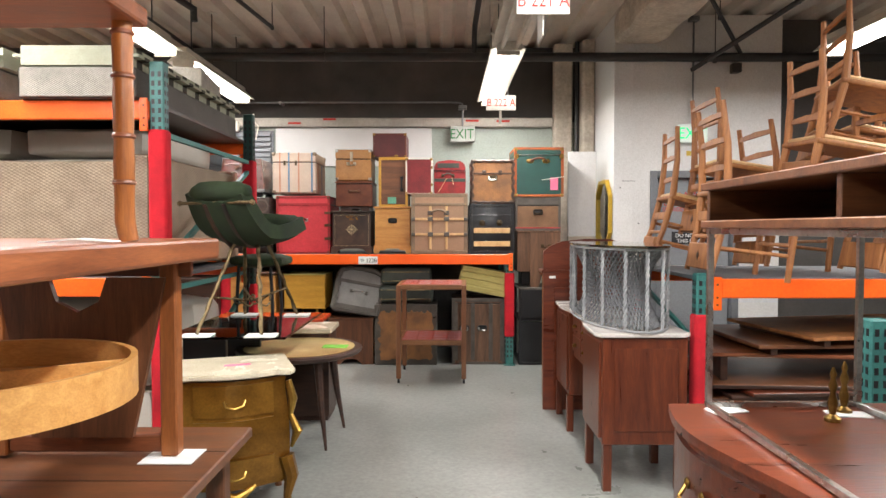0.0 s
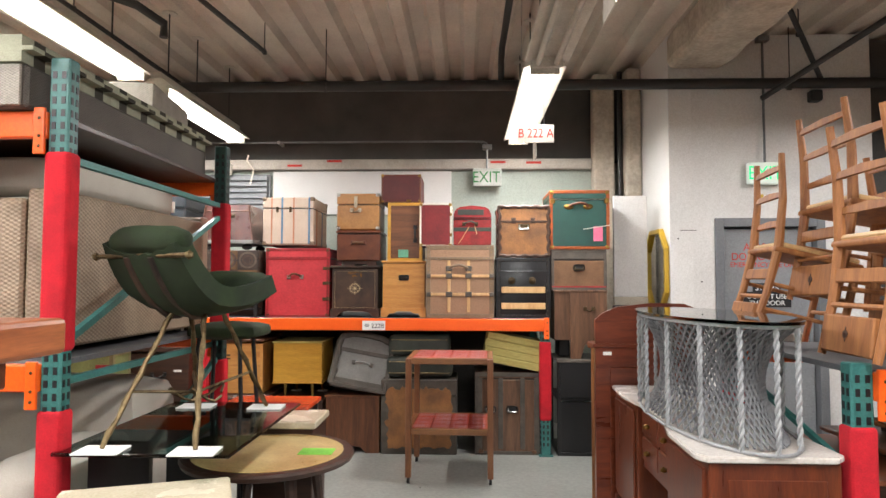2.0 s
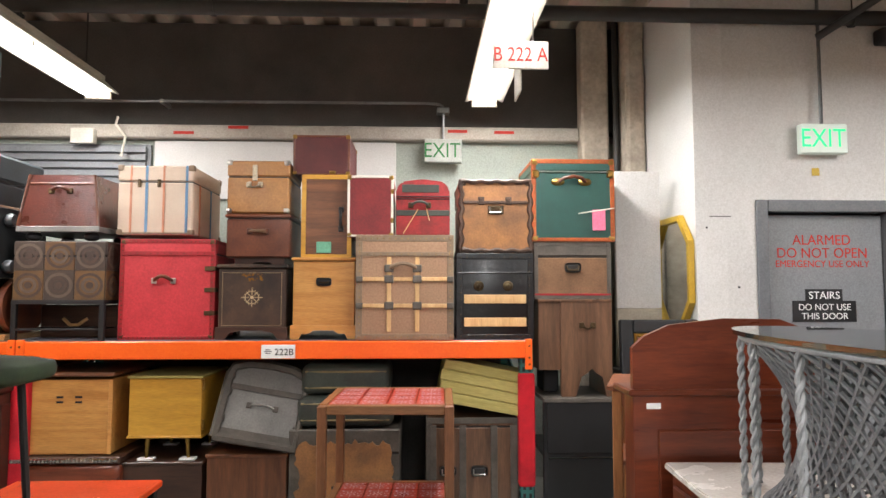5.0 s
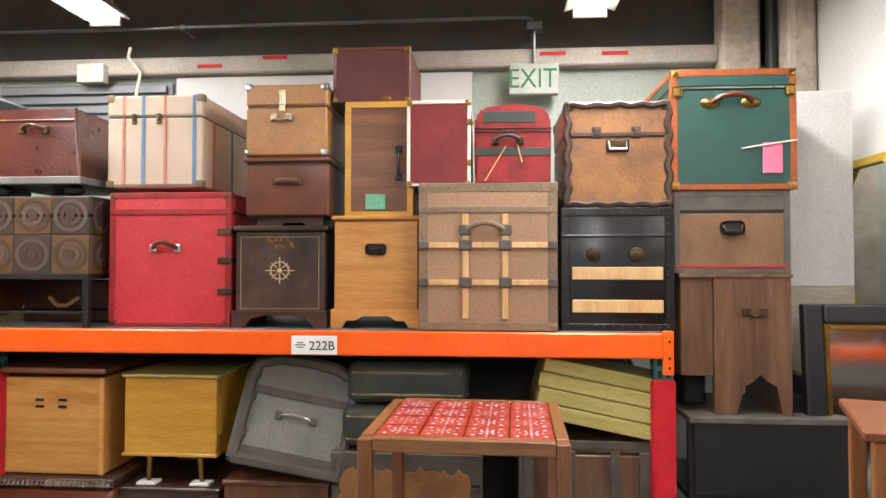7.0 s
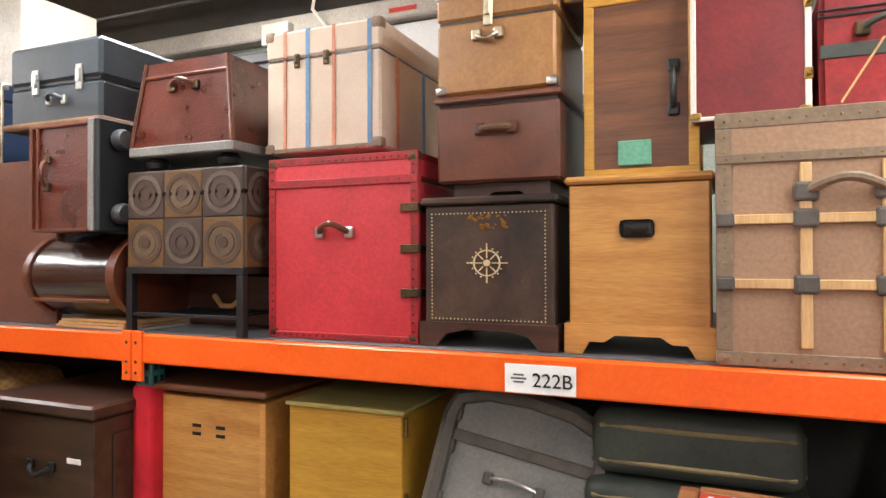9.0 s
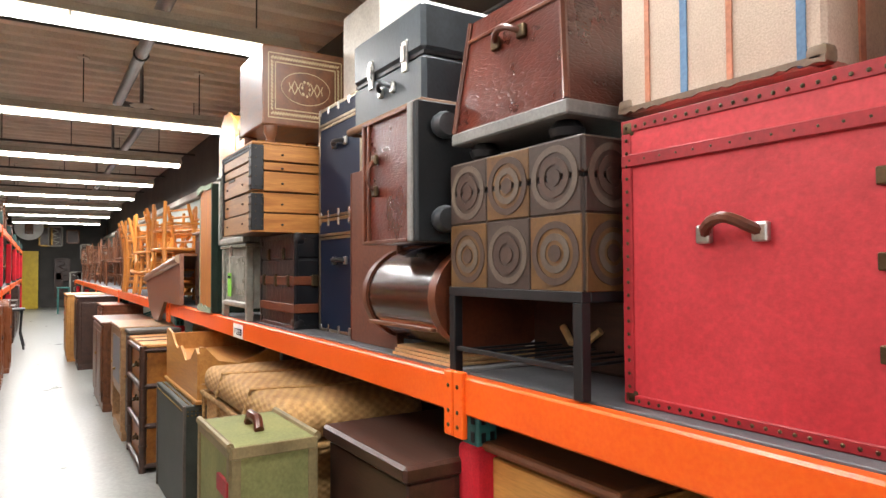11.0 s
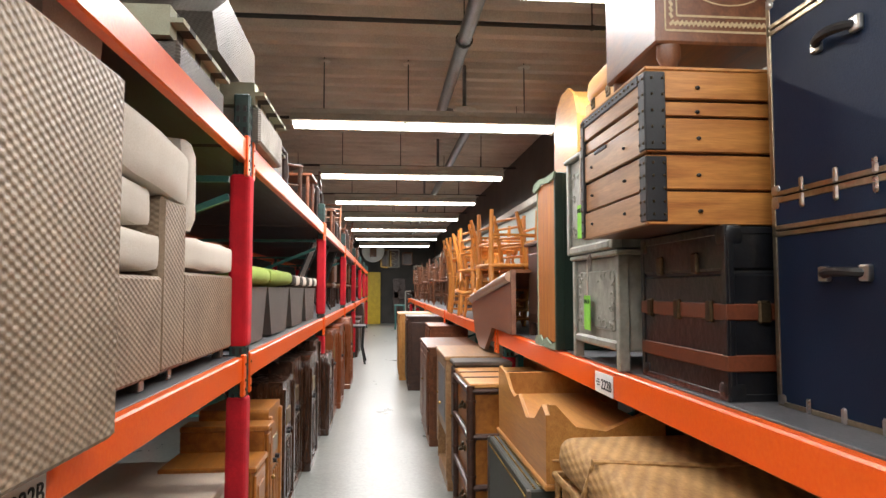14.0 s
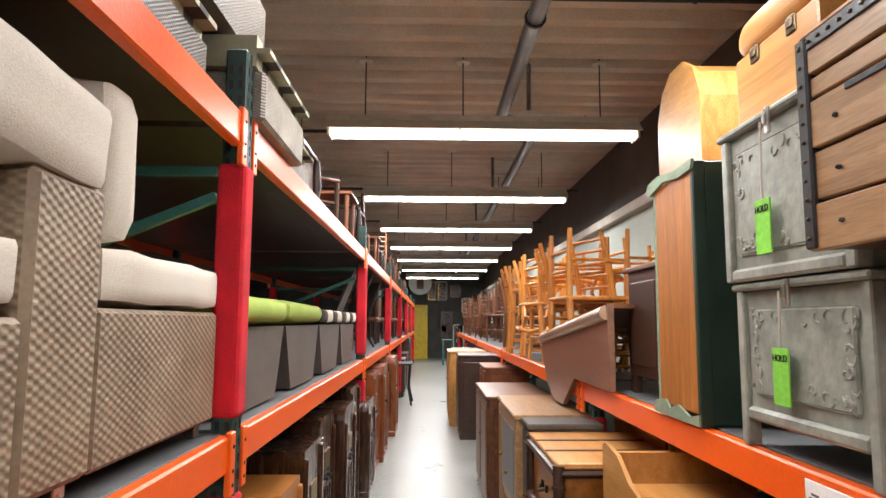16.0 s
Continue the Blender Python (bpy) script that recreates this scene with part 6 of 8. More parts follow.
# ---- left rack: wicker seating ----
def soft(name, parent, m, x0, x1, y0, y1, z0, z1, r=0.04, puff=0.02, label="", mx=None):
    """A cushion: rounded box with swollen faces."""
    bm = bx(B(), x0, x1, y0, y1, z0, z1)
    bmesh.ops.subdivide_edges(bm, edges=list(bm.edges), cuts=5, use_grid_fill=True)
    c = Vector(((x0 + x1) / 2, (y0 + y1) / 2, (z0 + z1) / 2))
    hs = Vector(((x1 - x0) / 2, (y1 - y0) / 2, (z1 - z0) / 2))
    for v in bm.verts:
        q = Vector([(v.co[k] - c[k]) / hs[k] for k in range(3)])
        inner = Vector([max(-hs[k] + r, min(hs[k] - r, v.co[k] - c[k])) for k in range(3)])
        dlt = (v.co - c) - inner
        p = inner + (dlt.normalized() * r if dlt.length > 1e-6 else Vector())
        for k in range(3):
            if abs(q[k]) > 0.99:
                f = 1.0
                for j in range(3):
                    if j != k:
                        f *= math.cos(q[j] * math.pi / 2) ** 0.5 if abs(q[j]) < 0.999 else 0
                p[k] += (1 if q[k] > 0 else -1) * puff * f
        p += Vector((0.004 * math.sin(v.co.x * 31 + v.co.z * 17), 0.004 * math.sin(v.co.y * 23), 0.003 * math.sin(v.co.x * 19 + v.co.y * 13)))
        v.co = c + p
    if mx is not None:
        bmesh.ops.transform(bm, matrix=mx, verts=bm.verts)
    return part(name, bm, m, parent, label, True)


GS = "wicker sofas on the rack"
t = thing("wicker_sofa", "high-backed tan wicker sofa with off-white cushions stacked on it", "sofa", 0, 0, ST, group=GS)
box("arm_panel", t, WICKER, -1.80, -1.69, 3.80, 5.34, 0.03, 0.70, 0.012)
box("back_panel", t, WICKER, -3.55, -1.70, 5.365, 5.465, 0.0, 0.735, 0.012)
box("back_panel", t, WICKER, -3.55, -1.81, 3.80, 3.90, 0.03, 0.66, 0.012)
box("seat_base", t, WICKER, -3.48, -1.81, 3.91, 5.36, 0.05, 0.33, 0.01)
for x in (-3.4, -2.6, -1.8):
    for yy in (3.85, 5.28):
        box("foot", t, STEEL, x - 0.02, x + 0.02, yy - 0.02, yy + 0.02, 0, 0.05, 0.003)
for i, (a, b) in enumerate(((-3.46, -2.66), (-2.62, -1.84))):
    soft("cushion", t, CUSHION, a, b, 3.95, 5.33, 0.35, 0.52)
    soft("cushion", t, CUSHION, a, b, 4.0, 5.32, 0.54, 0.70)
    soft("cushion", t, CUSHION, a + 0.02, b - 0.02, 4.1, 5.3, 0.72, 0.90)
t = thing("wicker_sofa", "tan wicker corner sofa with stacked off-white seat cushions", "sofa", 0, 0, ST, group=GS)
box("seat_base", t, WICKER, -4.205, -3.56, 4.1, 5.335, 0.04, 0.335, 0.01)
box("back_panel", t, WICKER, -4.205, -3.50, 3.95, 4.09, 0.04, 0.70, 0.01)
for x in (-4.15, -3.56):
    for yy in (4.0, 5.28):
        box("foot", t, STEEL, x - 0.02, x + 0.02, yy - 0.02, yy + 0.02, 0, 0.05, 0.003)
soft("cushion", t, CUSHION, -4.20, -3.52, 4.15, 5.335, 0.342, 0.465, r=0.03, puff=0.008)
soft("cushion", t, CUSHION, -4.15, -3.52, 4.15, 5.32, 0.472, 0.60, r=0.03, puff=0.008)
soft("cushion", t, CUSHION, -3.86, -3.52, 4.2, 5.33, 0.605, 0.80, r=0.04, puff=0.012)
soft("cushion", t, CUSHION, -0.58, 0.0, 4.25, 5.345, 0.0, 0.19, r=0.035, puff=0.008, mx=Matrix.Translation((-3.86, 0, 0.605)) @ pose(0, 0, 0, 0, -4, 0))
soft("cushion", t, CUSHION, -3.84, -3.54, 4.3, 5.30, 0.81, 1.0, r=0.04, puff=0.012)
t = thing("wicker_armchair", "tan wicker armchair with off-white seat and back cushions", "armchair", 0, 0, ST, group=GS)
box("seat_base", t, WICKER, -5.16, -4.45, 4.1, 5.325, 0.04, 0.355, 0.01)
box("arm", t, WICKER, -4.448, -4.215, 4.1, 5.33, 0.04, 0.585, 0.014)
box("back_panel", t, WICKER, -5.16, -4.45, 3.98, 4.095, 0.04, 0.70, 0.01)
for x in (-5.10, -4.4):
    for yy in (4.05, 5.28):
        box("foot", t, STEEL, x - 0.02, x + 0.02, yy - 0.02, yy + 0.02, 0, 0.05, 0.003)
soft("seat_cushion", t, CUSHION, -5.16, -4.455, 4.2, 5.33, 0.36, 0.485, r=0.028, puff=0.006)
soft("back_cushion", t, CUSHION, -4.62, -4.46, 4.45, 5.31, 0.49, 0.83, r=0.04, puff=0.01)

# bulging dark wicker loungers with green and striped cushions in the second bay
for i in range(4):
    x1 = -5.30 - i * 0.92
    t = thing("wicker_lounger", "dark grey wicker tub lounger with a lime cushion" if i < 2 else "dark grey wicker tub lounger with a striped cushion", "lounger", 0, 0, ST, group="dark wicker loungers")
    bm = slab(B(), [(x1 - 0.74, 0.01), (x1 - 0.14, 0.01), (x1, 0.31), (x1 - 0.88, 0.31)], "y", 4.3, 5.3)
    part("tub", bm, WICKER_D, t)
    if i < 2:
        soft("cushion", t, LIME, x1 - 0.87, x1, 4.3, 5.33, 0.315, 0.43, r=0.05)
    else:
        for k in range(4):
            soft("cushion_stripe", t, (CUSHION, STRIPE_D)[k % 2], x1 - 0.87 + k * 0.22, x1 - 0.65 + k * 0.22, 4.3, 5.32, 0.315, 0.41, r=0.03, puff=0.005)
    box("backrest", t, WICKER_D, x1 - 0.7, x1 - 0.05, 4.1, 4.28, 0.2, 0.75, 0.03, seg=2)
for i in range(3):
    x = -9.6 - i * 1.1
    t = thing("metal_chair", "dark metal garden chair with grey sling seat", "chair", x, 4.8, ST, 20 * i, group="garden chairs on the rack")
    for sx in (-0.25, 0.25):
        part("side_frame", rod(B(), [(sx, -0.3, 0), (sx, -0.28, 0.4), (sx, 0.25, 0.36), (sx, 0.45, 0.85)], 0.014, 6), BLACKM, t)
        part("rear_leg", rod(B(), [(sx, 0.35, 0.0), (sx, 0.1, 0.38)], 0.014, 6), BLACKM, t)
    bm = slab(B(), [(-0.28, 0.39), (0.25, 0.35), (0.44, 0.84), (0.43, 0.85), (0.245, 0.365), (-0.28, 0.405)], "x", -0.24, 0.24)
    part("sling", bm, WICKER_D, t)
for i in range(10):
    x = -13.2 - i * 1.5
    t = thing("rattan_chair", "brown rattan chair far along the rack", "chair", x, 4.9, ST, 35 * i, group="far rattan chairs")
    box("seat", t, W_BROWN, -0.3, 0.3, -0.3, 0.3, 0.32, 0.40, 0.03)
    box("back", t, W_BROWN, -0.3, 0.3, 0.24, 0.3, 0.40, 0.85, 0.02)
    for sx in (-0.26, 0.26):
        for sy in (-0.26, 0.26):
            box("leg", t, W_DARK, sx - 0.02, sx + 0.02, sy - 0.02, sy + 0.02, 0, 0.32, 0.003)

# ---- left rack: top shelf loungers ----
def striped_mattress(parent, x0, x1, y0, y1, z, th, along):
    n = int((x1 - x0 if along == "x" else y1 - y0) / 0.07)
    for k in range(n):
        m_ = STRIPE_D if k % 3 == 1 else STRIPE_G
        if along == "x":
            w_ = (x1 - x0) / n
            bm = bx(B(), x0 + k * w_, x0 + (k + 1) * w_, y0, y1, z, z + th)
            es = [e for e in bm.edges if abs((e.verts[0].co - e.verts[1].co).x) > 0.001]
        else:
            w_ = (y1 - y0) / n
            bm = bx(B(), x0, x1, y0 + k * w_, y0 + (k + 1) * w_, z, z + th)
            es = [e for e in bm.edges if abs((e.verts[0].co - e.verts[1].co).y) > 0.001]
        bmesh.ops.bevel(bm, geom=es, offset=th * 0.42, segments=4, affect="EDGES")
        part("mattress_stripe", bm, m_, parent, "", True)


LT = LU + 0.004
for i, (x0, x1) in enumerate(((-2.30, -1.66), (-3.05, -2.42), (-3.8, -3.16), (-5.05, -4.42), (-5.9, -5.25), (-6.7, -6.05))):
    t = thing("wicker_chaise", "grey wicker chaise with a green striped mattress", "chaise", 0, 0, LT, group="wicker chaises on top shelf")
    y1 = 5.30 if i != 4 else 5.42
    box("base", t, WICKER_D if i in (0, 3) else WICKER_P, x0, x1, 3.58, y1, 0.0, 0.17, 0.012)
    box("end_panel", t, WICKER_P, x0 + 0.02, x1 - 0.02, 3.565, 3.58, 0.005, 0.165, 0.004)
    striped_mattress(t, x0 - 0.01, x1 + 0.03, 3.56, y1 + 0.02, 0.172, 0.105, "y" if i == 0 else "x")
t = thing("wicker_ottoman", "pale grey wicker block lying on the chaises", "ottoman", -1.98, 4.95, LT + 0.282, rz=8)
box("body", t, WICKER_P, -0.2, 0.25, -0.35, 0.3, 0, 0.14, 0.01)
t = thing("wicker_chaise", "dark wicker chaise end poking over the aisle", "chaise", -5.2, 5.1, LT + 0.29, rz=0, ry=0)
bm = slab(B(), [(-0.4, 0.0), (0.35, 0.0), (0.45, 0.12), (0.2, 0.28), (-0.4, 0.25)], "y", -0.6, 0.22)
part("body", bm, WICKER_D, t)
# assorted furniture on the top shelf down the aisle
random.seed(5)
for i in range(16):
    x = -7.2 - i * 1.05
    if i % 3 == 0:
        t = thing("dark_cabinet", "dark carved cabinet on the top shelf", "cabinet", x, 4.75, LT, group="cabinets on top shelf")
        h = 0.42 + 0.12 * (i % 2)
        box("body", t, W_DARK, -0.3, 0.3, -0.3, 0.42, 0.03, h, 0.006)
        box("top", t, W_DARK, -0.33, 0.33, -0.33, 0.45, h, h + 0.03, 0.006)
        box("drawer", t, W_BROWN, -0.25, 0.25, 0.42, 0.435, 0.1, h - 0.06, 0.004)
        for sx in (-0.28, 0.28):
            part("turned_post", lathe(B(), [(0.02, 0.0), (0.035, 0.08), (0.02, 0.14), (0.035, 0.24), (0.02, h)], (sx, 0.45, 0)), W_DARK, t, "", True)
    elif i % 3 == 1:
        c = sit(dark_chair, x, 4.95, LT, 0, 0, random.uniform(0, 360))
        c["label"] = "dark side chair on the top shelf"
        c["group"] = "chairs on top shelf"
    else:
        t = thing("small_table", "reddish wooden side table on the top shelf", "table", x, 4.95, LT, group="tables on top shelf")
        box("tabletop", t, W_RED, -0.28, 0.28, -0.25, 0.3, 0.50, 0.53, 0.006)
        for sx in (-0.24, 0.24):
            for sy in (-0.2, 0.25):
                part("leg", cy(B(), (sx, sy, 0), (sx, sy, 0.5), 0.014, 0.022, 8), W_RED, t)

# ---- radios and cabinets under the left rack, fronts to the aisle ----
def console_radio(x0, x1, y, h, m, arch):
    w = x1 - x0
    t = thing("console_radio", "dark polished console radio cabinet with rounded top" if arch else "wooden console radio with a grille front", "radio", (x0 + x1) / 2, y, 0, 180, group="console radios under the rack")
    d = 0.38
    r = 0.08 if arch else 0.02
    prof = [(-w / 2, 0.06), (w / 2, 0.06), (w / 2, h - r)] + [(w / 2 - r * (1 - math.cos(a)), h - r + r * math.sin(a)) for a in (0.5, 1.0, 1.4)]
    prof += [(-p[0], p[1]) for p in reversed(prof[3:])] + [(-w / 2, h - r)]
    part("body", slab(B(), prof, "y", 0, d), m, t)
    box("plinth", t, m, -w / 2 - 0.015, w / 2 + 0.015, -0.015, d, 0, 0.07, 0.008)
    box("grille", t, BRONZE, -w / 2 + 0.08, w / 2 - 0.08, -0.006, 0.004, 0.12, h * 0.55, 0.004)
    for k in (-1, 0, 1):
        box("grille_bar", t, m, k * w * 0.16 - 0.012, k * w * 0.16 + 0.012, -0.016, -0.004, 0.12, h * 0.55, 0.004)
    box("dial", t, BRASS, -0.09, 0.09, -0.008, 0.004, h * 0.66, h * 0.78, 0.004)
    for k in (-1, 1):
        part("knob", cy(B(), (k * 0.05, 0.0, h * 0.61), (k * 0.05, -0.025, h * 0.61), 0.014, n=10), BLACKM, t)
    for s in (-1, 1):
        part("pilaster", bx(B(), s * (w / 2 - 0.03) - 0.025, s * (w / 2 - 0.03) + 0.025, -0.018, 0.01, 0.07, h - r - 0.02, 0.01, 2), m, t)


W_RADIO = wood("dark_lacquered_radio_wood", "#4a2d1c", "#2a170d", axis=2, rough=0.25, coat=0.5)
W_RADIO2 = wood("orange_lacquered_radio_wood", "#8a4a22", "#5e2d12", axis=2, rough=0.28, coat=0.5)
rad = [(-6.35, -5.95, 5.36, 0.80, W_OAK, False), (-6.95, -6.45, 5.36, 0.88, W_RADIO, False), (-7.55, -7.0, 5.34, 0.95, W_RADIO, True), (-8.2, -7.65, 5.40, 0.93, W_RADIO, True),
       (-8.85, -8.3, 5.36, 1.0, W_RADIO, False), (-9.5, -8.95, 5.44, 0.82, W_RADIO, True), (-10.3, -9.65, 5.42, 1.0, W_RADIO2, False), (-11.1, -10.45, 5.46, 1.02, W_RADIO2, True),
       (-11.9, -11.3, 5.42, 0.98, W_RADIO, False), (-12.8, -12.05, 5.50, 1.04, W_RADIO2, True), (-13.8, -13.0, 5.44, 0.98, W_RADIO2, False)]
for r in rad:
    console_radio(*r)
t = thing("bentwood_table", "black bentwood side table at the aisle edge", "table", -15.6, 5.35, 0)
box("tabletop", t, BLACKM, -0.35, 0.35, -0.3, 0.3, 0.72, 0.75, 0.01)
for sx in (-0.3, 0.3):
    for sy in (-0.25, 0.25):
        part("leg", rod(B(), [(sx * 1.15, sy * 1.15, 0), (sx * 0.9, sy * 0.9, 0.3), (sx, sy, 0.72)], 0.018, 7), BLACKM, t)
for x0, x1, h in ((-17.6, -16.6, 0.75), (-19.2, -18.0, 0.8), (-21.0, -19.6, 1.1)):
    c = floor_cabinet("far_cabinet", "dark cabinet far down the aisle", x0, x1, 0, 0.5, h, W_DARK)
    c.matrix_basis = pose((x0 + x1) / 2, 5.45, 0, 0, 0, 180)
t = thing("upholstered_box", "beige upholstered box under the rack", "box", -4.45, 4.6, 0)
box("body", t, CUSHION, -1.2, 1.0, -0.6, 0.66, 0.03, 0.55, 0.03, seg=2)
box("top_board", t, L_CREAM, -1.22, 1.02, -0.62, 0.68, 0.55, 0.60, 0.006)
for sx in (-1.1, 0.9):
    for sy in (-0.5, 0.55):
        box("foot", t, BLACKM, sx - 0.03, sx + 0.03, sy - 0.03, sy + 0.03, 0, 0.03, 0.002)
for i, (x0, x1, h) in enumerate(((-5.75, -5.45, 0.62), (-5.92, -5.78, 0.75))):
    c = floor_cabinet("stepped_cabinet", "golden oak stepped filing cabinet", x0, x1, 0, 0.45, h, W_OAK)
    c.matrix_basis = pose((x0 + x1) / 2, 5.38, 0, 0, 0, 180)
t = thing("upholstered_sofa", "pale grey sofa stored at the bottom of the rack", "sofa", -2.2, 4.62, 0)
soft("seat", t, CUSHION, -0.95, 0.48, -0.75, 0.55, 0.12, 0.50, r=0.08)
soft("back", t, CUSHION, -0.95, 0.46, 0.0, 0.52, 0.50, 0.93, r=0.09)
soft("arm", t, CUSHION, 0.18, 0.48, -0.78, -0.02, 0.50, 0.72, r=0.08)
for sx in (-0.8, 0.35):
    for sy in (-0.5, 0.45):
        box("foot", t, W_DARK, sx - 0.03, sx + 0.03, sy - 0.03, sy + 0.03, 0, 0.13, 0.003)

# ---- the far end of the aisle ----
t = thing("yellow_panel", "tall yellow painted panel at the far end", "panel", -30.2, 5.42, 0)
box("body", t, YELLOWP, -0.05, 0.05, -0.45, 0.45, 0, 2.2, 0.01)
box("frame_edge", t, DARKWALL, -0.06, 0.06, -0.53, -0.45, 0, 2.2, 0.01)
t = thing("round_sign", "white round hanging disc with a dark emblem", "sign", -30.3, 5.55, 3.1)
part("disc", cy(B(), (0, 0, 0), (0.06, 0, 0), 0.48, n=28), PAPER, t)
box("emblem", t, W_BROWN, 0.06, 0.075, -0.14, 0.14, -0.25, 0.36, 0.005)
part("hanger", cy(B(), (0.03, 0, 0.48), (0.03, 0, CEIL_Z + 0.08 - 3.1), 0.01, n=6), BLACKM, t)
random.seed(21)
for i in range(13):
    t = thing("picture_frame", "ornate old picture frame hung on the end wall", "frame", -30.7, 6.15 + 0.2 * i + random.uniform(-0.08, 0.08), random.choice((0.9, 1.5, 2.2, 2.8)), group="frames on the end wall")
    w_, h_ = random.uniform(0.12, 0.26), random.uniform(0.25, 0.5)
    m_ = random.choice((HOUSING, BRASS, W_BROWN, W_DARK, LEDGE))
    for s in (-1, 1):
        box("rail", t, m_, -0.03, 0.03 + 0.002 * i, s * w_ - 0.03, s * w_ + 0.03, -h_, h_, 0.006)
        box("rail", t, m_, -0.03, 0.03 + 0.002 * i, -w_ + 0.03, w_ - 0.03, s * h_ - 0.03, s * h_ + 0.03, 0.006)
    if i % 2:
        part("carving", rod(B(), [(0.0, w_ * 0.6 * math.sin(k * 1.9), -h_ * 0.8 + k * h_ * 0.18) for k in range(10)], 0.02, 6), m_, t)
    box("backing", t, W_DARK, -0.05 - 0.004 * i, -0.031, -w_, w_, -h_, h_, 0.002)
t = thing("teal_stool", "small teal painted stool at the far end", "stool", -26.5, 6.6, 0)
box("seat", t, TEAL, -0.2, 0.2, -0.2, 0.2, 0.85, 0.9, 0.01)
for sx in (-0.16, 0.16):
    for sy in (-0.16, 0.16):
        box("leg", t, TEAL, sx - 0.025, sx + 0.025, sy - 0.025, sy + 0.025, 0, 0.85, 0.004)

# ---- first aisle, left side ----
# low table with a dark plank top
t = thing("low_table", "long dark walnut table used as a platform", "table", 0, 0, 0)
box("tabletop", t, W_BROWN, -2.6, -0.83, 1.35, 2.87, 0.53, 0.575, 0.006)
for i in range(1, 5):
    box("plank_joint", t, W_DARK, -2.59, -0.84, 1.35 + i * 0.30 - 0.003, 1.35 + i * 0.30 + 0.003, 0.575, 0.5762, 0)
for sx in (-2.5, -0.95):
    for yy in (1.45, 2.77):
        box("leg", t, W_BROWN_V, sx - 0.04, sx + 0.04, yy - 0.04, yy + 0.04, 0, 0.53, 0.005)
# tall counter table with a revolving tray
t = thing("counter_table", "tall reddish wooden counter with shaped panel and revolving tray", "table", 0, 0, 0.577)
box("tabletop", t, wood("reddish_top_lengthwise", "#9a5a34", "#6d3a20", axis=1, rough=0.4), -1.75, -0.88, 0.62, 2.62, 0.755, 0.835, 0.012, seg=2)
box("apron", t, W_RED, -1.70, -0.95, 2.50, 2.525, 0.69, 0.755, 0.004)
UPRED = wood("upright_red_wood", "#a0602f", "#74401f", axis=2)
for sx in (-1.68, -1.03):
    for yy in (0.75, 2.50):
        box("leg", t, UPRED, sx - 0.032, sx + 0.032, yy - 0.032, yy + 0.032, 0.006, 0.755, 0.006)
for yy in (0.75, 2.50):
    box("foot_rail", t, W_RED, -1.648, -1.062, yy - 0.02, yy + 0.02, 0.02, 0.085, 0.005)
    prof = [(-1.54, 0.085), (-1.16, 0.085), (-1.10, 0.35), (-1.03, 0.69), (-1.25, 0.69), (-1.28, 0.60), (-1.36, 0.56), (-1.44, 0.60), (-1.47, 0.69), (-1.66, 0.69), (-1.60, 0.35)]
    part("shaped_panel", slab(B(), prof, "y", yy - 0.05, yy - 0.025), W_BROWN_V, t, "dark brown end panel with a half-round notch")
bm = B()
cx, cyy = -1.36, 1.90
for r0, r1, z0, z1 in ((0.0, 0.44, 0.36, 0.385), (0.42, 0.44, 0.385, 0.48)):
    n = 48
    vo = [[bm.verts.new((cx + r * math.cos(k * 2 * math.pi / n), cyy + r * math.sin(k * 2 * math.pi / n), z)) for k in range(n)] for r, z in ((r1, z0), (r1, z1), (max(r0, 0.001), z1), (max(r0, 0.001), z0))]
    for a in range(4):
        b = (a + 1) % 4
        for k in range(n):
            bm.faces.new((vo[a][k], vo[a][(k + 1) % n], vo[b][(k + 1) % n], vo[b][k]))
bmesh.ops.recalc_face_normals(bm, faces=bm.faces)
tr_ = part("revolving_tray", bm, W_BLOND, t, "blond wooden round tray with a raised rim", True)
for a in (0.6, 2.2, 4.4):
    mxx = Matrix.Translation((cx, cyy, 0)) @ pose(0, 0, 0, 0, 0, math.degrees(a))
    part("divider", bx(B(), 0.0, 0.41, -0.006, 0.006, 0.385, 0.45, 0.002, m=mxx), W_BLOND, tr_)
part("tray_post", cy(B(), (cx, cyy, 0.0), (cx, cyy, 0.36), 0.04, n=12), W_BROWN, t)
box("floor_protector", t, PAPER, -1.12, -0.92, 2.40, 2.56, 0.0, 0.005, 0.001, "white card under the leg")
t = thing("paper_tag", "folded white paper lying on the counter", "paper", -1.03, 1.88, 1.413, 12)
bm = slab(B(), [(-0.09, 0.0), (0.0, 0.008), (0.10, 0.0), (0.10, 0.003), (0.0, 0.011), (-0.09, 0.003)], "y", -0.05, 0.05)
part("sheet", bm, PAPER, t)
# bamboo framed piece standing on the counter
t = thing("bamboo_etagere", "burnt bamboo framed shelf piece standing on the counter", "shelf", 0, 0, 1.412)
for x, yy in ((-0.955, 2.0), (-1.66, 2.0), (-0.955, 1.0), (-1.66, 1.0)):
    pts = [(x + (0.012 if i == 0 else 0), yy, i * 0.06) for i in range(12)]
    po = part("bamboo_post", rod(B(), pts, [0.028, 0.030, 0.029, 0.030, 0.031, 0.029, 0.030, 0.031, 0.029, 0.030, 0.031, 0.030], 12), BAMBOO, t, "", True)
    for z in (0.18, 0.32, 0.50, 0.63):
        part("bamboo_node", lathe(B(), [(0.031, -0.008), (0.035, -0.003), (0.034, 0.003), (0.030, 0.008)], (x, yy, z)), W_RED, po, "", True)
box("upper_shelf", t, W_RED, -1.75, -0.90, 0.9, 2.06, 0.66, 0.72, 0.012, seg=2)

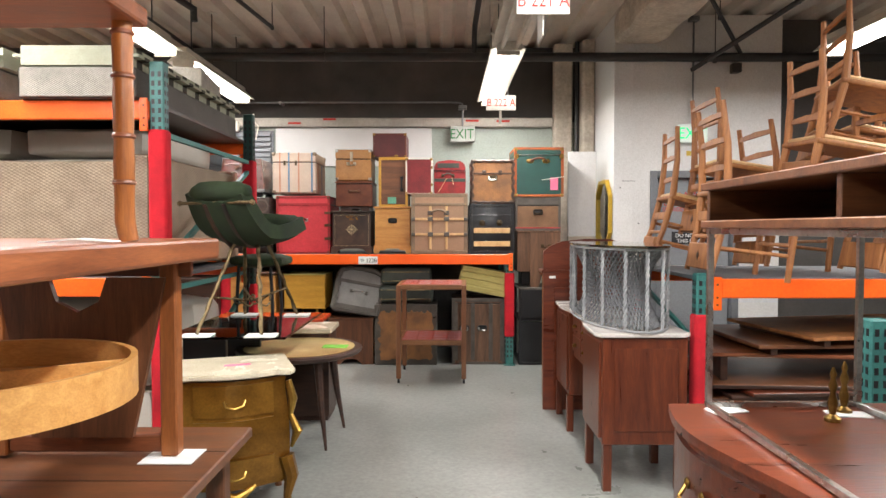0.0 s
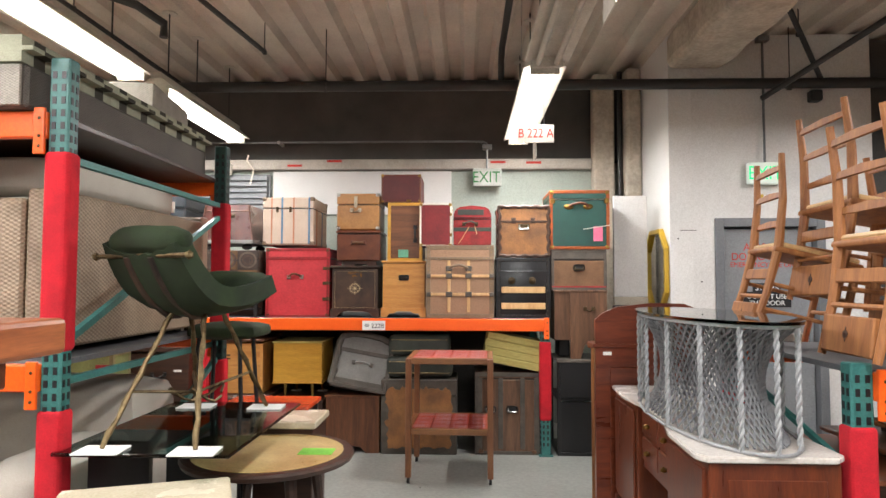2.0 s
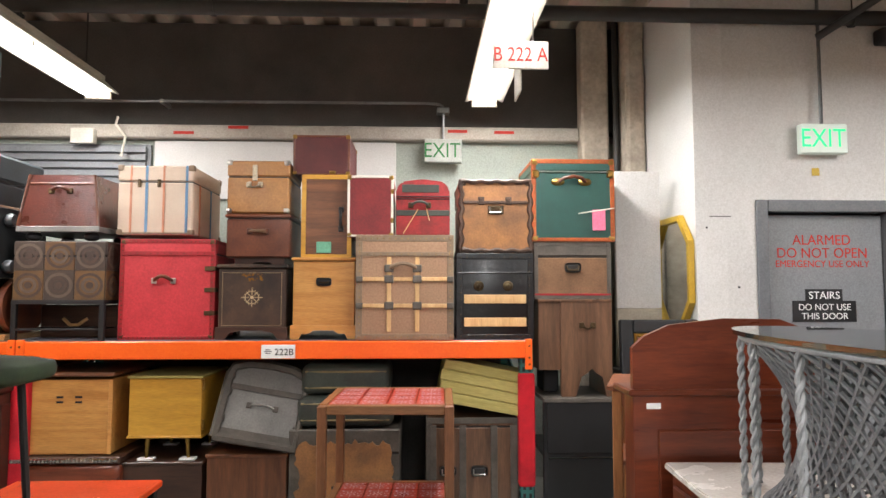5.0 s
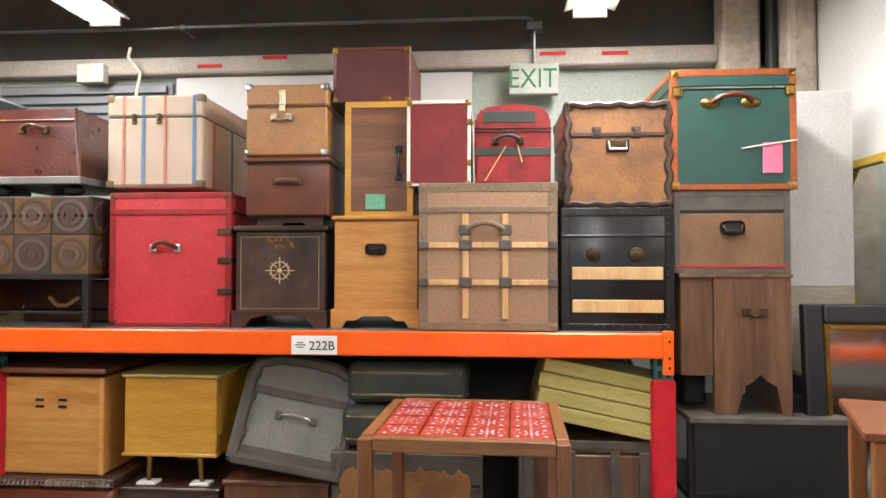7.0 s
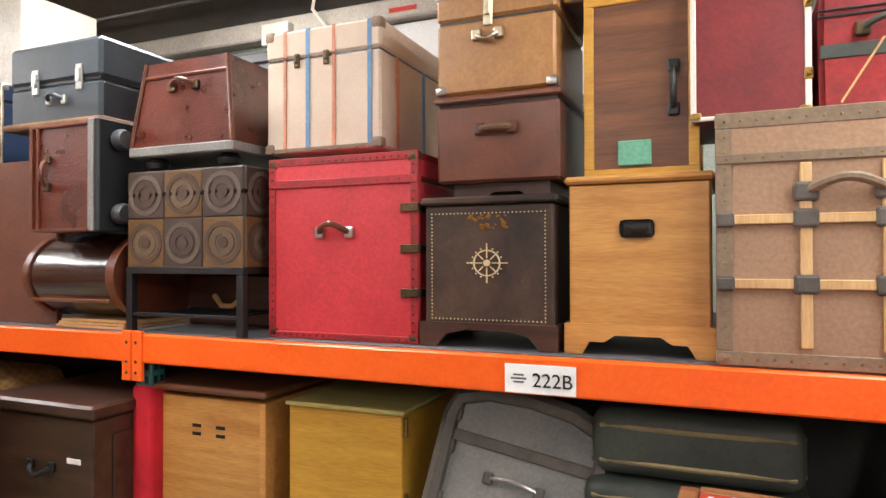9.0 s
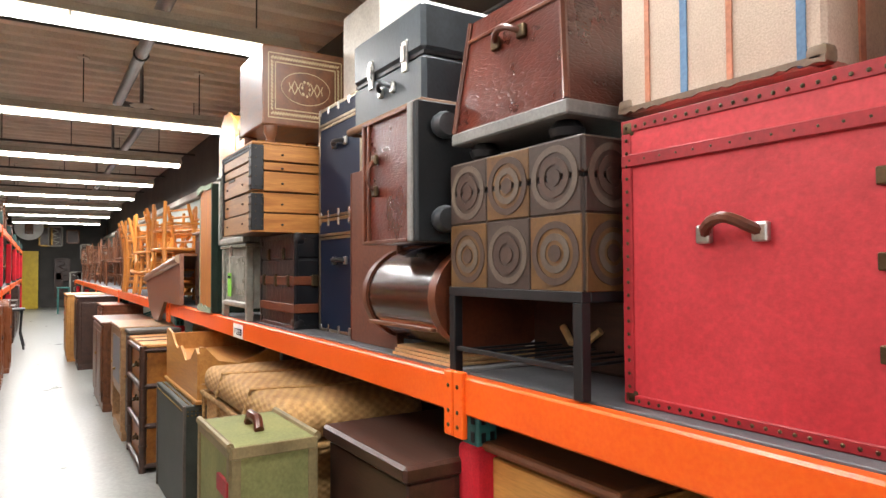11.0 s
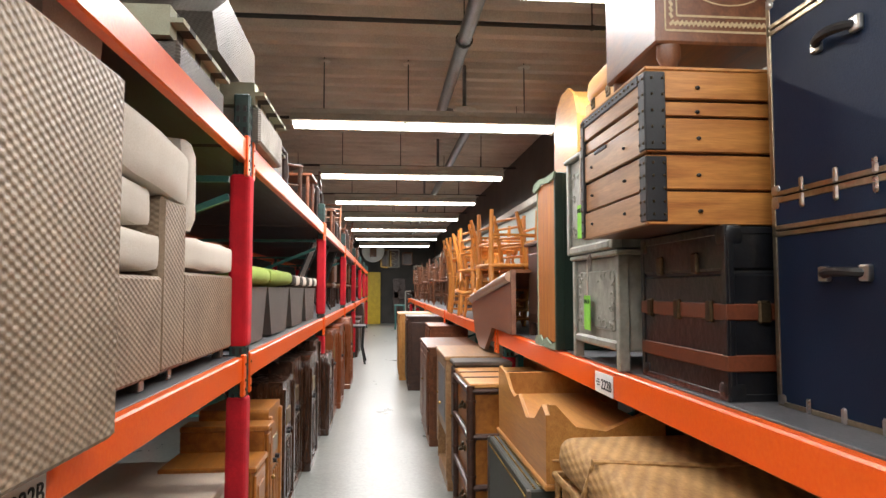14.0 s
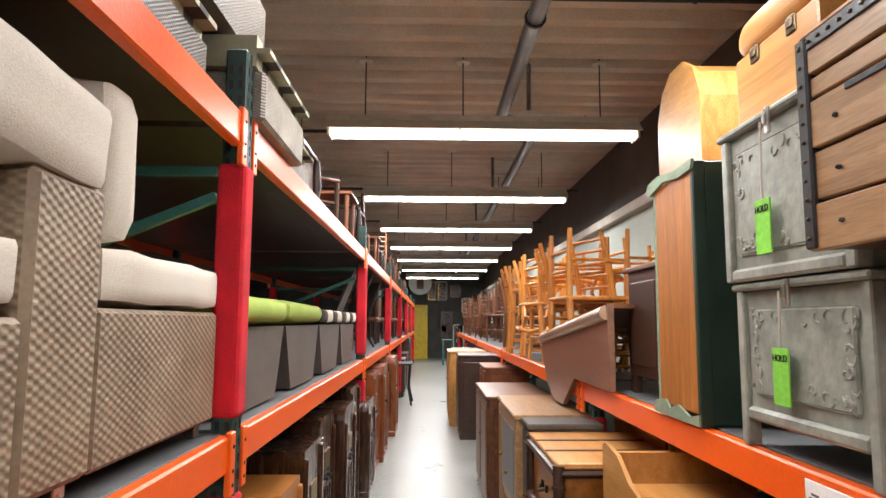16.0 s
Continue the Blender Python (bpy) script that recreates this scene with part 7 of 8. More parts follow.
# bombe commode
t = thing("bombe_commode", "gilded bombe commode with three drawers and cream marble top", "commode", -1.09, 3.40, 0, 20)
def swell(z):
    return 0.035 * math.sin(max(0.0, min(1.0, (z - 0.14) / 0.50)) * math.pi) if z > 0.14 else -0.02 * (0.14 - z) / 0.14


bm = B()
rows_ = []
for z in [0.16 + i * 0.06 for i in range(10)]:
    s = swell(z)
    ring_ = []
    for u in range(13):
        x = -0.25 + u * 0.5 / 12
        ring_.append(bm.verts.new((x * (1 + s * 2.2), -0.20 - s - 0.025 * math.cos(x / 0.25 * math.pi), z)))
    ring_ += [bm.verts.new((0.25 * (1 + s * 2.2), 0.2, z)), bm.verts.new((-0.25 * (1 + s * 2.2), 0.2, z))]
    rows_.append(ring_)
for a, b in zip(rows_, rows_[1:]):
    for k in range(len(a)):
        bm.faces.new((a[k], a[(k + 1) % len(a)], b[(k + 1) % len(b)], b[k]))
bm.faces.new(rows_[-1])
bm.faces.new(rows_[0][::-1])
bmesh.ops.recalc_face_normals(bm, faces=bm.faces)
part("body", bm, GOLD, t, "", True)
bm = slab(B(), [(-0.29, -0.19), (-0.27, -0.24), (-0.2, -0.225), (-0.1, -0.255), (0, -0.265), (0.1, -0.255), (0.2, -0.225), (0.27, -0.24), (0.30, -0.19), (0.29, 0.22), (-0.29, 0.22)], "z", 0.715, 0.742)
bmesh.ops.bevel(bm, geom=list(bm.edges), offset=0.006, segments=2, affect="EDGES")
part("marble_top", bm, MARBLE, t, "cream marble top with an eared outline")
for z0, z1 in ((0.53, 0.68), (0.34, 0.51), (0.20, 0.32)):
    s = swell((z0 + z1) / 2)
    bm = B()
    nU = 10
    f = [[bm.verts.new((x, -0.20 - swell(z) - 0.025 * math.cos(x / 0.25 * math.pi) - 0.012, z)) for x in [-0.19 + u * 0.38 / nU for u in range(nU + 1)]] for z in (z0, (z0 + z1) / 2, z1)]
    k = [[bm.verts.new((v.co.x, v.co.y + 0.03, v.co.z)) for v in r] for r in f]
    for r in range(2):
        for u in range(nU):
            bm.faces.new((f[r][u], f[r][u + 1], f[r + 1][u + 1], f[r + 1][u]))
    for u in range(nU):
        bm.faces.new((f[0][u], k[0][u], k[0][u + 1], f[0][u + 1]))
        bm.faces.new((f[2][u], f[2][u + 1], k[2][u + 1], k[2][u]))
    bmesh.ops.recalc_face_normals(bm, faces=bm.faces)
    dr = part("drawer_front", bm, GOLD, t, "gilded drawer front", True)
    zc = (z0 + z1) / 2
    part("drawer_pull", rod(B(), [(-0.05, -0.26 - s, zc + 0.01), (-0.04, -0.275 - s, zc - 0.015), (0, -0.28 - s, zc - 0.025), (0.04, -0.275 - s, zc - 0.015), (0.05, -0.26 - s, zc + 0.01)], 0.006, 7), GOLD_B, dr, "", True)
for s in (-1, 1):
    part("front_leg", rod(B(), [(s * 0.25, -0.2, 0.30), (s * 0.275, -0.215, 0.2), (s * 0.255, -0.2, 0.09), (s * 0.265, -0.215, 0.0)], [0.04, 0.036, 0.02, 0.022], 8), GOLD, t, "", True)
    part("rear_leg", rod(B(), [(s * 0.24, 0.17, 0.25), (s * 0.24, 0.18, 0.1), (s * 0.25, 0.19, 0.0)], [0.035, 0.022, 0.02], 8), W_BROWN, t, "", True)
    part("gilt_mount", rod(B(), [(s * 0.26, -0.235, 0.69), (s * 0.28, -0.25, 0.6), (s * 0.27, -0.245, 0.52), (s * 0.30, -0.27, 0.44), (s * 0.27, -0.26, 0.36)], [0.016, 0.024, 0.012, 0.026, 0.008], 8), GOLD_B, t, "gilt acanthus mount", True)
part("apron_mount", rod(B(), [(-0.10, -0.215, 0.17), (-0.05, -0.225, 0.14), (0, -0.23, 0.12), (0.05, -0.225, 0.14), (0.10, -0.215, 0.17)], [0.01, 0.02, 0.026, 0.02, 0.01], 8), GOLD_B, t, "", True)
box("pink_slip", t, PINK, -0.04, 0.09, -0.05, -0.01, 0.742, 0.744, 0, "pink paper slip")

# round side table
t = thing("round_table", "round side table with a yellow onyx top and dark splayed legs", "table", -0.98, 4.50, 0)
part("tabletop", lathe(B(), [(0.02, 0.575), (0.36, 0.58), (0.42, 0.60), (0.43, 0.62), (0.42, 0.632), (0.02, 0.632)], n=40), W_DARK, t, "dark moulded table edge", True)
part("onyx_inset", lathe(B(), [(0.02, 0.631), (0.375, 0.631), (0.375, 0.6345), (0.02, 0.6345)], n=40), ONYX, t, "mottled yellow inset top", True)
for a in (40, 130, 220, 310):
    c, s = math.cos(radians(a)), math.sin(radians(a))
    part("leg", rod(B(), [(0.25 * c, 0.25 * s, 0.58), (0.29 * c, 0.29 * s, 0.3), (0.35 * c, 0.35 * s, 0.0)], [0.032, 0.022, 0.009], 8), W_DARK, t, "", True)
box("lime_tag", t, GREENTAG, 0.16, 0.33, -0.06, 0.06, 0.6345, 0.637, 0, "lime paper tag")

# glass table and the velvet chair on it
t = thing("glass_table", "long glass-topped table on a dark base", "table", -1.20, 0, 0)
part("glass_top", bx(B(), -0.34, 0.34, 3.60, 4.66, 0.835, 0.85, 0.003), DKGLASS, t)
box("glass_shelf", t, DKGLASS, -0.30, 0.22, 3.75, 4.0, 0.32, 0.33, 0.002)
for yy in (3.80, 4.50):
    box("base_panel", t, BLACKM, -0.3, -0.05, yy - 0.02, yy + 0.02, 0.0, 0.835, 0.004)
box("stretcher", t, BLACKM, -0.19, -0.15, 3.82, 4.48, 0.10, 0.16, 0.003)
t = thing("velvet_chair", "dark green velvet scoop chair on splayed brass twig legs", "chair", -1.18, 4.05, 0.852)
TURNC = pose(0, 0, 0, 0, 0, -24)


def scoop(p):
    """Depth and height along the chair's scoop, from back to front edge."""
    if p < 0.42:
        k = (0.42 - p) / 0.42
        return -0.04 - 0.20 * k ** 0.75, 0.575 + 0.21 * k ** 1.5
    k = (p - 0.42) / 0.58
    return -0.04 + 0.30 * k, 0.575 + 0.055 * k * k


bm = B()
nU, nV = 12, 16
grid = []
for v_ in range(nV + 1):
    p = v_ / nV
    row = []
    for u_ in range(nU + 1):
        a = -1 + 2 * u_ / nU
        yy, zz = scoop(p)
        wdt = 0.20 + 0.03 * math.sin(p * math.pi)
        row.append(bm.verts.new((a * wdt, yy, zz + 0.05 * a * a + 0.006 * math.sin(u_ * 3.0))))
    grid.append(row)
for r in range(nV):
    for u_ in range(nU):
        bm.faces.new((grid[r][u_], grid[r][u_ + 1], grid[r + 1][u_ + 1], grid[r + 1][u_]))
bmesh.ops.recalc_face_normals(bm, faces=bm.faces)
bmesh.ops.solidify(bm, geom=list(bm.faces), thickness=0.085)
bmesh.ops.transform(bm, matrix=TURNC, verts=bm.verts)
part("seat_shell", bm, VELVET, t, "dark green velvet scoop seat", True)
soft("head_roll", t, VELVET, -0.20, 0.20, -0.32, -0.20, 0.75, 0.86, r=0.05, puff=0.012, mx=TURNC)
soft("front_pad", t, VELVET, -0.17, 0.17, 0.12, 0.32, 0.585, 0.68, r=0.042, puff=0.012, mx=TURNC)
for sx in (-0.07, 0.07):
    pts = [TURNC @ Vector((sx, scoop(p)[0] - (0.07 if p < 0.35 else 0.03), scoop(p)[1] - (0.045 if p < 0.35 else 0.085))) for p in (0.0, 0.1, 0.2, 0.3, 0.4, 0.5)]
    part("leather_strap", rod(B(), pts, 0.016, 6), L_DARK, t, "brown leather strap under the shell", True)
TWIG = metal("pale_cast_brass", "#927f5f", 0.5, "#4f4230", scale=20)
bm = cy(B(), (-0.27, -0.30, 0.745), (0.27, -0.30, 0.745), 0.010, n=8)
bmesh.ops.transform(bm, matrix=TURNC, verts=bm.verts)
part("cross_bar", bm, TWIG, t)
for s in (-1, 1):
    q = TURNC @ Vector((s * 0.27, -0.30, 0.745))
    part("bar_finial", dot(B(), q, 0.019), TWIG, t, "", True)
    for yy0, yy1 in ((-0.05, -0.42), (0.08, 0.46)):
        pts = []
        for i in range(12):
            p = i / 11
            pts.append((s * (0.06 + 0.12 * p) + 0.004 * math.sin(i * 2.3), yy0 + (yy1 - yy0) * p, 0.55 * (1 - p) + 0.010))
        part("leg", rod(B(), pts, [0.009 if i % 2 else 0.0135 for i in range(12)], 8), TWIG, t, "cast twig leg", True)
        bm = slab(B(), [(s * 0.18 - 0.08, yy1 - 0.07), (s * 0.18 + 0.09, yy1 - 0.06), (s * 0.18 + 0.08, yy1 + 0.07), (s * 0.18 - 0.09, yy1 + 0.06)], "z", 0.0, 0.006)
        part("foot_card", bm, PAPER, t, "white card under the foot")
for s in (-1, 1):
    part("stretcher", rod(B(), [(s * -0.14, -0.28, 0.2), (0.0, 0.02, 0.15), (s * 0.14, 0.31, 0.2)], 0.007, 7), TWIG, t, "", True)
    part("loop", rod(B(), [(s * 0.05 + 0.06 * math.cos(k * math.pi / 6), 0.02 + 0.10 * math.sin(k * math.pi / 6), 0.15 + 0.03 * math.sin(k)) for k in range(13)], 0.006, 6), TWIG, t, "", True)
# dark second stool behind, and a red topped low table
t = thing("bar_stool", "black metal bar stool with a green velvet seat", "stool", -1.42, 5.06, 0.0)
soft("seat", t, VELVET, -0.19, 0.22, -0.15, 0.2, 1.16, 1.24, r=0.035, puff=0.01)
for sx in (-0.12, 0.12):
    for yy in (-0.1, 0.14):
        part("leg", rod(B(), [(sx * 1.5, yy * 1.5, 0.0), (sx, yy, 1.16)], 0.013, 7), BLACKM, t)
part("foot_rest", rod(B(), [(-0.15, -0.13, 0.45), (0.15, -0.13, 0.45), (0.15, 0.18, 0.45), (-0.15, 0.18, 0.45), (-0.15, -0.13, 0.45)], 0.009, 6), BRASS, t)
t = thing("cream_cabinet", "low cabinet with a cream painted top", "cabinet", -1.02, 5.05, 0)
box("body", t, W_DARK, -0.17, 0.17, -0.16, 0.18, 0.03, 0.66, 0.005)
box("top", t, MARBLE, -0.19, 0.19, -0.18, 0.20, 0.66, 0.70, 0.006)
box("plinth", t, W_DARK, -0.16, 0.16, -0.15, 0.17, 0.0, 0.03, 0.002)

t = thing("low_table", "low table with a glossy orange-red top and black legs", "table", -1.24, 5.22, 0)
box("tabletop", t, paint("orange_red_lacquer", "#c8431f", 0.22, "#b23a18", coat=0.3), -0.27, 0.29, 0.0, 0.34, 0.70, 0.728, 0.005)
for sx in (-0.24, 0.26):
    for yy in (0.03, 0.31):
        box("leg", t, BLACKM, sx - 0.016, sx + 0.016, yy - 0.016, yy + 0.016, 0, 0.70, 0.003)

# tiled serving cart
t = thing("serving_cart", "two-tier wooden serving cart with red patterned tile tops", "cart", -0.105, 6.085, 0, -2)
W_CART = wood("cart_teak", "#8a5a38", "#62391f", axis=2)
W_CART_X = wood("cart_teak_rails", "#94653f", "#6a4225")
for sx in (-0.305, 0.305):
    for yy in (0.0, 0.58):
        box("leg", t, W_CART, sx - 0.022, sx + 0.022, yy - 0.022, yy + 0.022, 0.045, 0.92, 0.004)
        part("caster", cy(B(), (sx - 0.01, yy, 0.022), (sx + 0.01, yy, 0.022), 0.022, n=12), BLACKM, t)
        part("caster_stem", cy(B(), (sx, yy, 0.03), (sx, yy, 0.05), 0.008, n=6), STEEL, t)
for z in (0.36, 0.88):
    for a in ((-0.283, 0.283, -0.02, 0.02), (-0.283, 0.283, 0.56, 0.60)):
        box("rail", t, W_CART_X, a[0], a[1], a[2], a[3], z, z + 0.045, 0.004)
    for sx in (-0.305, 0.305):
        box("rail", t, W_CART_X, sx - 0.02, sx + 0.02, 0.022, 0.558, z, z + 0.045, 0.004)
    box("tray_board", t, W_CART_X, -0.285, 0.285, 0.02, 0.56, z + 0.018, z + 0.032, 0.002)
    for i in range(4):
        for j in range(4):
            x0, y0 = -0.283 + i * 0.1415, 0.021 + j * 0.1347
            tl = box("tile", t, TILE_R, x0 + 0.002, x0 + 0.1395, y0 + 0.002, y0 + 0.1327, z + 0.032, z + 0.0445, 0.002)
            bm = B()
            cx_, cy_ = x0 + 0.0707, y0 + 0.0673
            for q in range(4):
                a = q * math.pi / 2
                for rr, k in ((0.014, 0.0065), (0.036, 0.005), (0.056, 0.004)):
                    dot(bm, (cx_ + rr * math.cos(a), cy_ + rr * math.sin(a), z + 0.0445), k, (1, 1, 0.12))
                a += math.pi / 4
                dot(bm, (cx_ + 0.028 * math.cos(a), cy_ + 0.028 * math.sin(a), z + 0.0445), 0.0065, (1, 1, 0.12))
                dot(bm, (cx_ + 0.062 * math.cos(a), cy_ + 0.055 * math.sin(a), z + 0.0445), 0.0085, (1, 1, 0.1))
            part("glaze_motif", bm, TILE_W, tl)

# ---- first aisle, right side ----
# mahogany sideboard with marble top
t = thing("sideboard", "mahogany sideboard with a white marble top and tapered legs", "sideboard", 1.11, 3.56, 0)
t.scale = (1.08, 1.05, 0.936)
bm = slab(B(), [(-0.25, 0.03), (-0.22, -0.02), (0.20, -0.02), (0.24, 0.02), (0.24, 1.50), (-0.20, 1.52), (-0.22, 1.2), (-0.19, 0.95), (-0.19, 0.6), (-0.24, 0.35)], "z", 0.915, 0.94)
bmesh.ops.bevel(bm, geom=list(bm.edges), offset=0.005, segments=2, affect="EDGES")
part("marble_top", bm, MARBLE_W, t, "white marble top with serpentine front")
box("body", t, W_MAHOG_V, -0.21, 0.22, 0.0, 0.46, 0.28, 0.915, 0.006)
box("body_far", t, W_MAHOG_V, -0.19, 0.22, 1.02, 1.48, 0.28, 0.915, 0.006)
box("body_centre", t, W_MAHOG, -0.16, 0.22, 0.46, 1.02, 0.58, 0.915, 0.004)
box("centre_back", t, W_DARK, 0.19, 0.215, 0.46, 1.02, 0.28, 0.58, 0.002)
box("end_panel", t, W_MAHOG_V, -0.15, 0.17, -0.006, 0.0, 0.36, 0.85, 0.003)
for y0, y1 in ((0.03, 0.43), (1.05, 1.45)):
    d_ = box("door", t, W_MAHOG_V, -0.222 if y0 < 1 else -0.202, -0.20 if y0 < 1 else -0.188, y0, y1, 0.31, 0.88, 0.006)
for z in (0.63, 0.77):
    for y0, y1 in ((0.48, 0.735), (0.745, 1.0)):
        dd = box("drawer_front", t, W_MAHOG, -0.172, -0.16, y0, y1, z, z + 0.125, 0.005)
        part("knob", dot(B(), (-0.185, (y0 + y1) / 2, z + 0.062), 0.016), BRASS, dd)
for sx in (-0.18, 0.19):
    for yy in (0.03, 0.44, 1.04, 1.45):
        part("leg", bx(B(), sx - 0.022, sx + 0.022, yy - 0.022, yy + 0.022, 0, 0.28, 0.004), W_MAHOG_V, t)
# rope and twisted-post table base with smoked glass top, on the sideboard
t = thing("rope_table", "half-round rope-net table with twisted white posts and glass top", "table", 1.11, 4.19, 0.8805)
def arc(k, n, rx=0.25, ry=0.67):
    a = radians(100 + 340 * k / n) if False else radians(-80 + 340 * k / n)
    return rx * math.cos(a + math.pi), ry * math.sin(a + math.pi)


H_ = 0.455
NP = 15
for k in range(NP):
    x, yy = arc(k, NP - 1)
    bm = B()
    for ph in (0.0, math.pi):
        rod(bm, [(x + 0.0055 * math.cos(i * 0.75 + ph), yy + 0.0055 * math.sin(i * 0.75 + ph), 0.012 + (H_ - 0.012) * i / 48) for i in range(49)], 0.0062, 6)
    part("twisted_post", bm, ROPE_W, t, "", True)
for z in (0.008, H_):
    pts = [(*arc(k, 40), z) for k in range(41)]
    part("hoop", rod(B(), pts, 0.007, 7), ROPE_W, t, "", True)
bm = B()
nK, nZ = 60, 11
for sgn in (1, -1):
    for k in range(nK):
        pts = []
        for i in range(nZ):
            p = i / (nZ - 1)
            sq = 0.98 - 0.33 * math.sin(math.pi * min(1, 0.06 + p * 0.94)) ** 0.75
            kk = (k + sgn * p * 9) % nK
            x, yy = arc(kk, nK)
            pts.append((x * sq, yy * sq, 0.012 + (H_ - 0.02) * p))
        if all((Vector(a) - Vector(b)).length < 0.2 for a, b in zip(pts, pts[1:])):
            rod(bm, pts, 0.0048, 4)
part("cord_net", bm, ROPE, t, "grey knotted cord net drawn in at the waist")["kind"] = "stuff"
part("glass_top", slab(B(), [tuple(v * 1.06 for v in arc(k, 40)) for k in range(41)], "z", H_ + 0.009, H_ + 0.021), DKGLASS, t, "smoked glass top")

# slant desk seen from its end
t = thing("mahogany_desk", "mahogany bureau with a curved top rail and white sticker", "bureau", 1.14, 5.20, 0)
bm = slab(B(), [(-0.335, 0.0), (0.32, 0.0), (0.32, 1.32), (0.2, 1.365), (0.0, 1.368), (-0.2, 1.345), (-0.29, 1.305), (-0.335, 1.265)], "y", 0.0, 0.025)
part("end_board", bm, W_MAHOG, t)
box("body", t, W_MAHOG_V, -0.31, 0.31, 0.025, 0.18, 0.12, 1.095, 0.004)
box("ledge", t, W_MAHOG, -0.35, 0.33, -0.012, 0.19, 1.095, 1.12, 0.006)
for z0, z1 in ((0.62, 0.98), (0.2, 0.56)):
    box("panel_moulding", t, W_MAHOG, -0.25, 0.26, -0.008, 0.0, z0, z1, 0.006)
box("sticker", t, PAPER, -0.288, -0.238, -0.004, -0.0005, 1.052, 1.072, 0, "small white sticker")
for sx in (-0.29, 0.29):
    box("foot", t, W_MAHOG_V, sx - 0.025, sx + 0.025, 0.13, 0.18, 0, 0.12, 0.003)
t = thing("shelf_table", "orange-brown side table with scalloped apron and lower shelf", "table", 1.085, 5.56, 0, -20)
box("tabletop", t, W_RED, -0.26, 0.3, 0.0, 0.42, 1.05, 1.075, 0.005)
for z in (0.42, 0.74):
    box("shelf", t, W_RED, -0.22, 0.27, 0.03, 0.39, z, z + 0.02, 0.003)
for sx in (-0.22, 0.27):
    for yy in (0.03, 0.38):
        box("leg", t, W_CHAIR, sx - 0.02, sx + 0.02, yy - 0.02, yy + 0.02, 0, 1.05, 0.004)
bm = slab(B(), [(-0.2, 1.05), (-0.2, 0.99), (-0.12, 0.97), (-0.06, 1.0), (0.02, 1.01), (0.1, 1.0), (0.16, 0.97), (0.25, 0.99), (0.25, 1.05)], "y", 0.015, 0.03)
part("apron", bm, W_RED, t)

# serpentine dresser in the foreground
t = thing("serpentine_dresser", "mahogany serpentine dresser with brass pulls, polished top", "dresser", 0, 0, 0)
front = [(0.72 + 0.05 * math.sin((yy - 0.9) / 1.1 * 2 * math.pi), yy) for yy in [0.85 + i * 1.13 / 24 for i in range(25)]]
part("top", slab(B(), [(1.38, 0.85)] + [(a - 0.015, b) for a, b in front] + [(1.38, 1.99)], "z", 0.895, 0.92), W_MAHOG, t, "polished mahogany top")
part("body", slab(B(), [(1.36, 0.88)] + [(a + 0.015, b * 0.97 + 0.045) for a, b in front] + [(1.36, 1.955)], "z", 0.10, 0.895), W_MAHOG_V, t)
for r in range(3):
    z0 = 0.14 + r * 0.25
    for y0, y1 in ((0.93, 1.41), (1.45, 1.93)):
        sub = [(0.72 + 0.05 * math.sin((yy - 0.9) / 1.1 * 2 * math.pi), yy) for yy in [y0 + i * (y1 - y0) / 12 for i in range(13)]]
        dr = part("drawer_front", slab(B(), sub + [(a + 0.03, b) for a, b in reversed(sub)], "z", z0, z0 + 0.22), W_MAHOG, t)
        yc = (y0 + y1) / 2
        xc = 0.72 + 0.05 * math.sin((yc - 0.9) / 1.1 * 2 * math.pi)
        part("drawer_pull", rod(B(), [(xc - 0.005, yc - 0.05, z0 + 0.13), (xc - 0.03, yc - 0.035, z0 + 0.10), (xc - 0.03, yc + 0.035, z0 + 0.10), (xc - 0.005, yc + 0.05, z0 + 0.13)], 0.006, 7), BRASS, dr, "", True)
        for sy in (-0.05, 0.05):
            part("pull_rosette", dot(B(), (xc - 0.004, yc + sy, z0 + 0.13), 0.018, (0.4, 1, 1)), BRASS, dr, "", True)
for x in (0.78, 1.3):
    for yy in (0.95, 1.9):
        box("foot", t, W_MAHOG_V, x - 0.04, x + 0.04, yy - 0.04, yy + 0.04, 0, 0.10, 0.008)
# metal framed glass showcase on the dresser, with a wooden shelf box on top
t = thing("glass_showcase", "slim metal-framed glass showcase standing on the dresser", "showcase", 0, 0, 0.921)
for x, yy in ((0.80, 1.93), (1.24, 1.93), (0.80, 1.0), (1.24, 1.0)):
    box("post", t, STEEL, x - 0.008, x + 0.008, yy - 0.008, yy + 0.008, 0.012, 0.515, 0.001)
for z in (0.004, 0.515):
    for x in (0.80, 1.24):
        box("rail", t, STEEL, x - 0.008, x + 0.008, 1.008, 1.922, z, z + 0.016, 0.001)
    for yy in (1.0, 1.93):
        box("rail", t, STEEL, 0.79, 1.25, yy - 0.008, yy + 0.008, z, z + 0.016, 0.001)
t = thing("shelf_box", "open-fronted brown wooden shelf box lying on the showcase", "shelf", 0, 0, 1.453)
for z in (0.0, 0.11):
    box("board", t, W_BROWN, 0.78, 1.6, 1.0, 1.96, z, z + 0.022, 0.003)
box("end_board", t, W_BROWN, 0.80, 1.58, 1.94, 1.96, 0.0222, 0.1098, 0.002)
box("divider", t, W_BROWN, 0.80, 1.57, 1.30, 1.318, 0.0222, 0.1098, 0.002)
box("end_board", t, W_BROWN, 1.58, 1.60, 1.0, 1.96, 0.0222, 0.1098, 0.002)
box("back_board", t, W_DARK, 0.80, 1.58, 1.02, 1.04, 0.0222, 0.1098, 0.002)
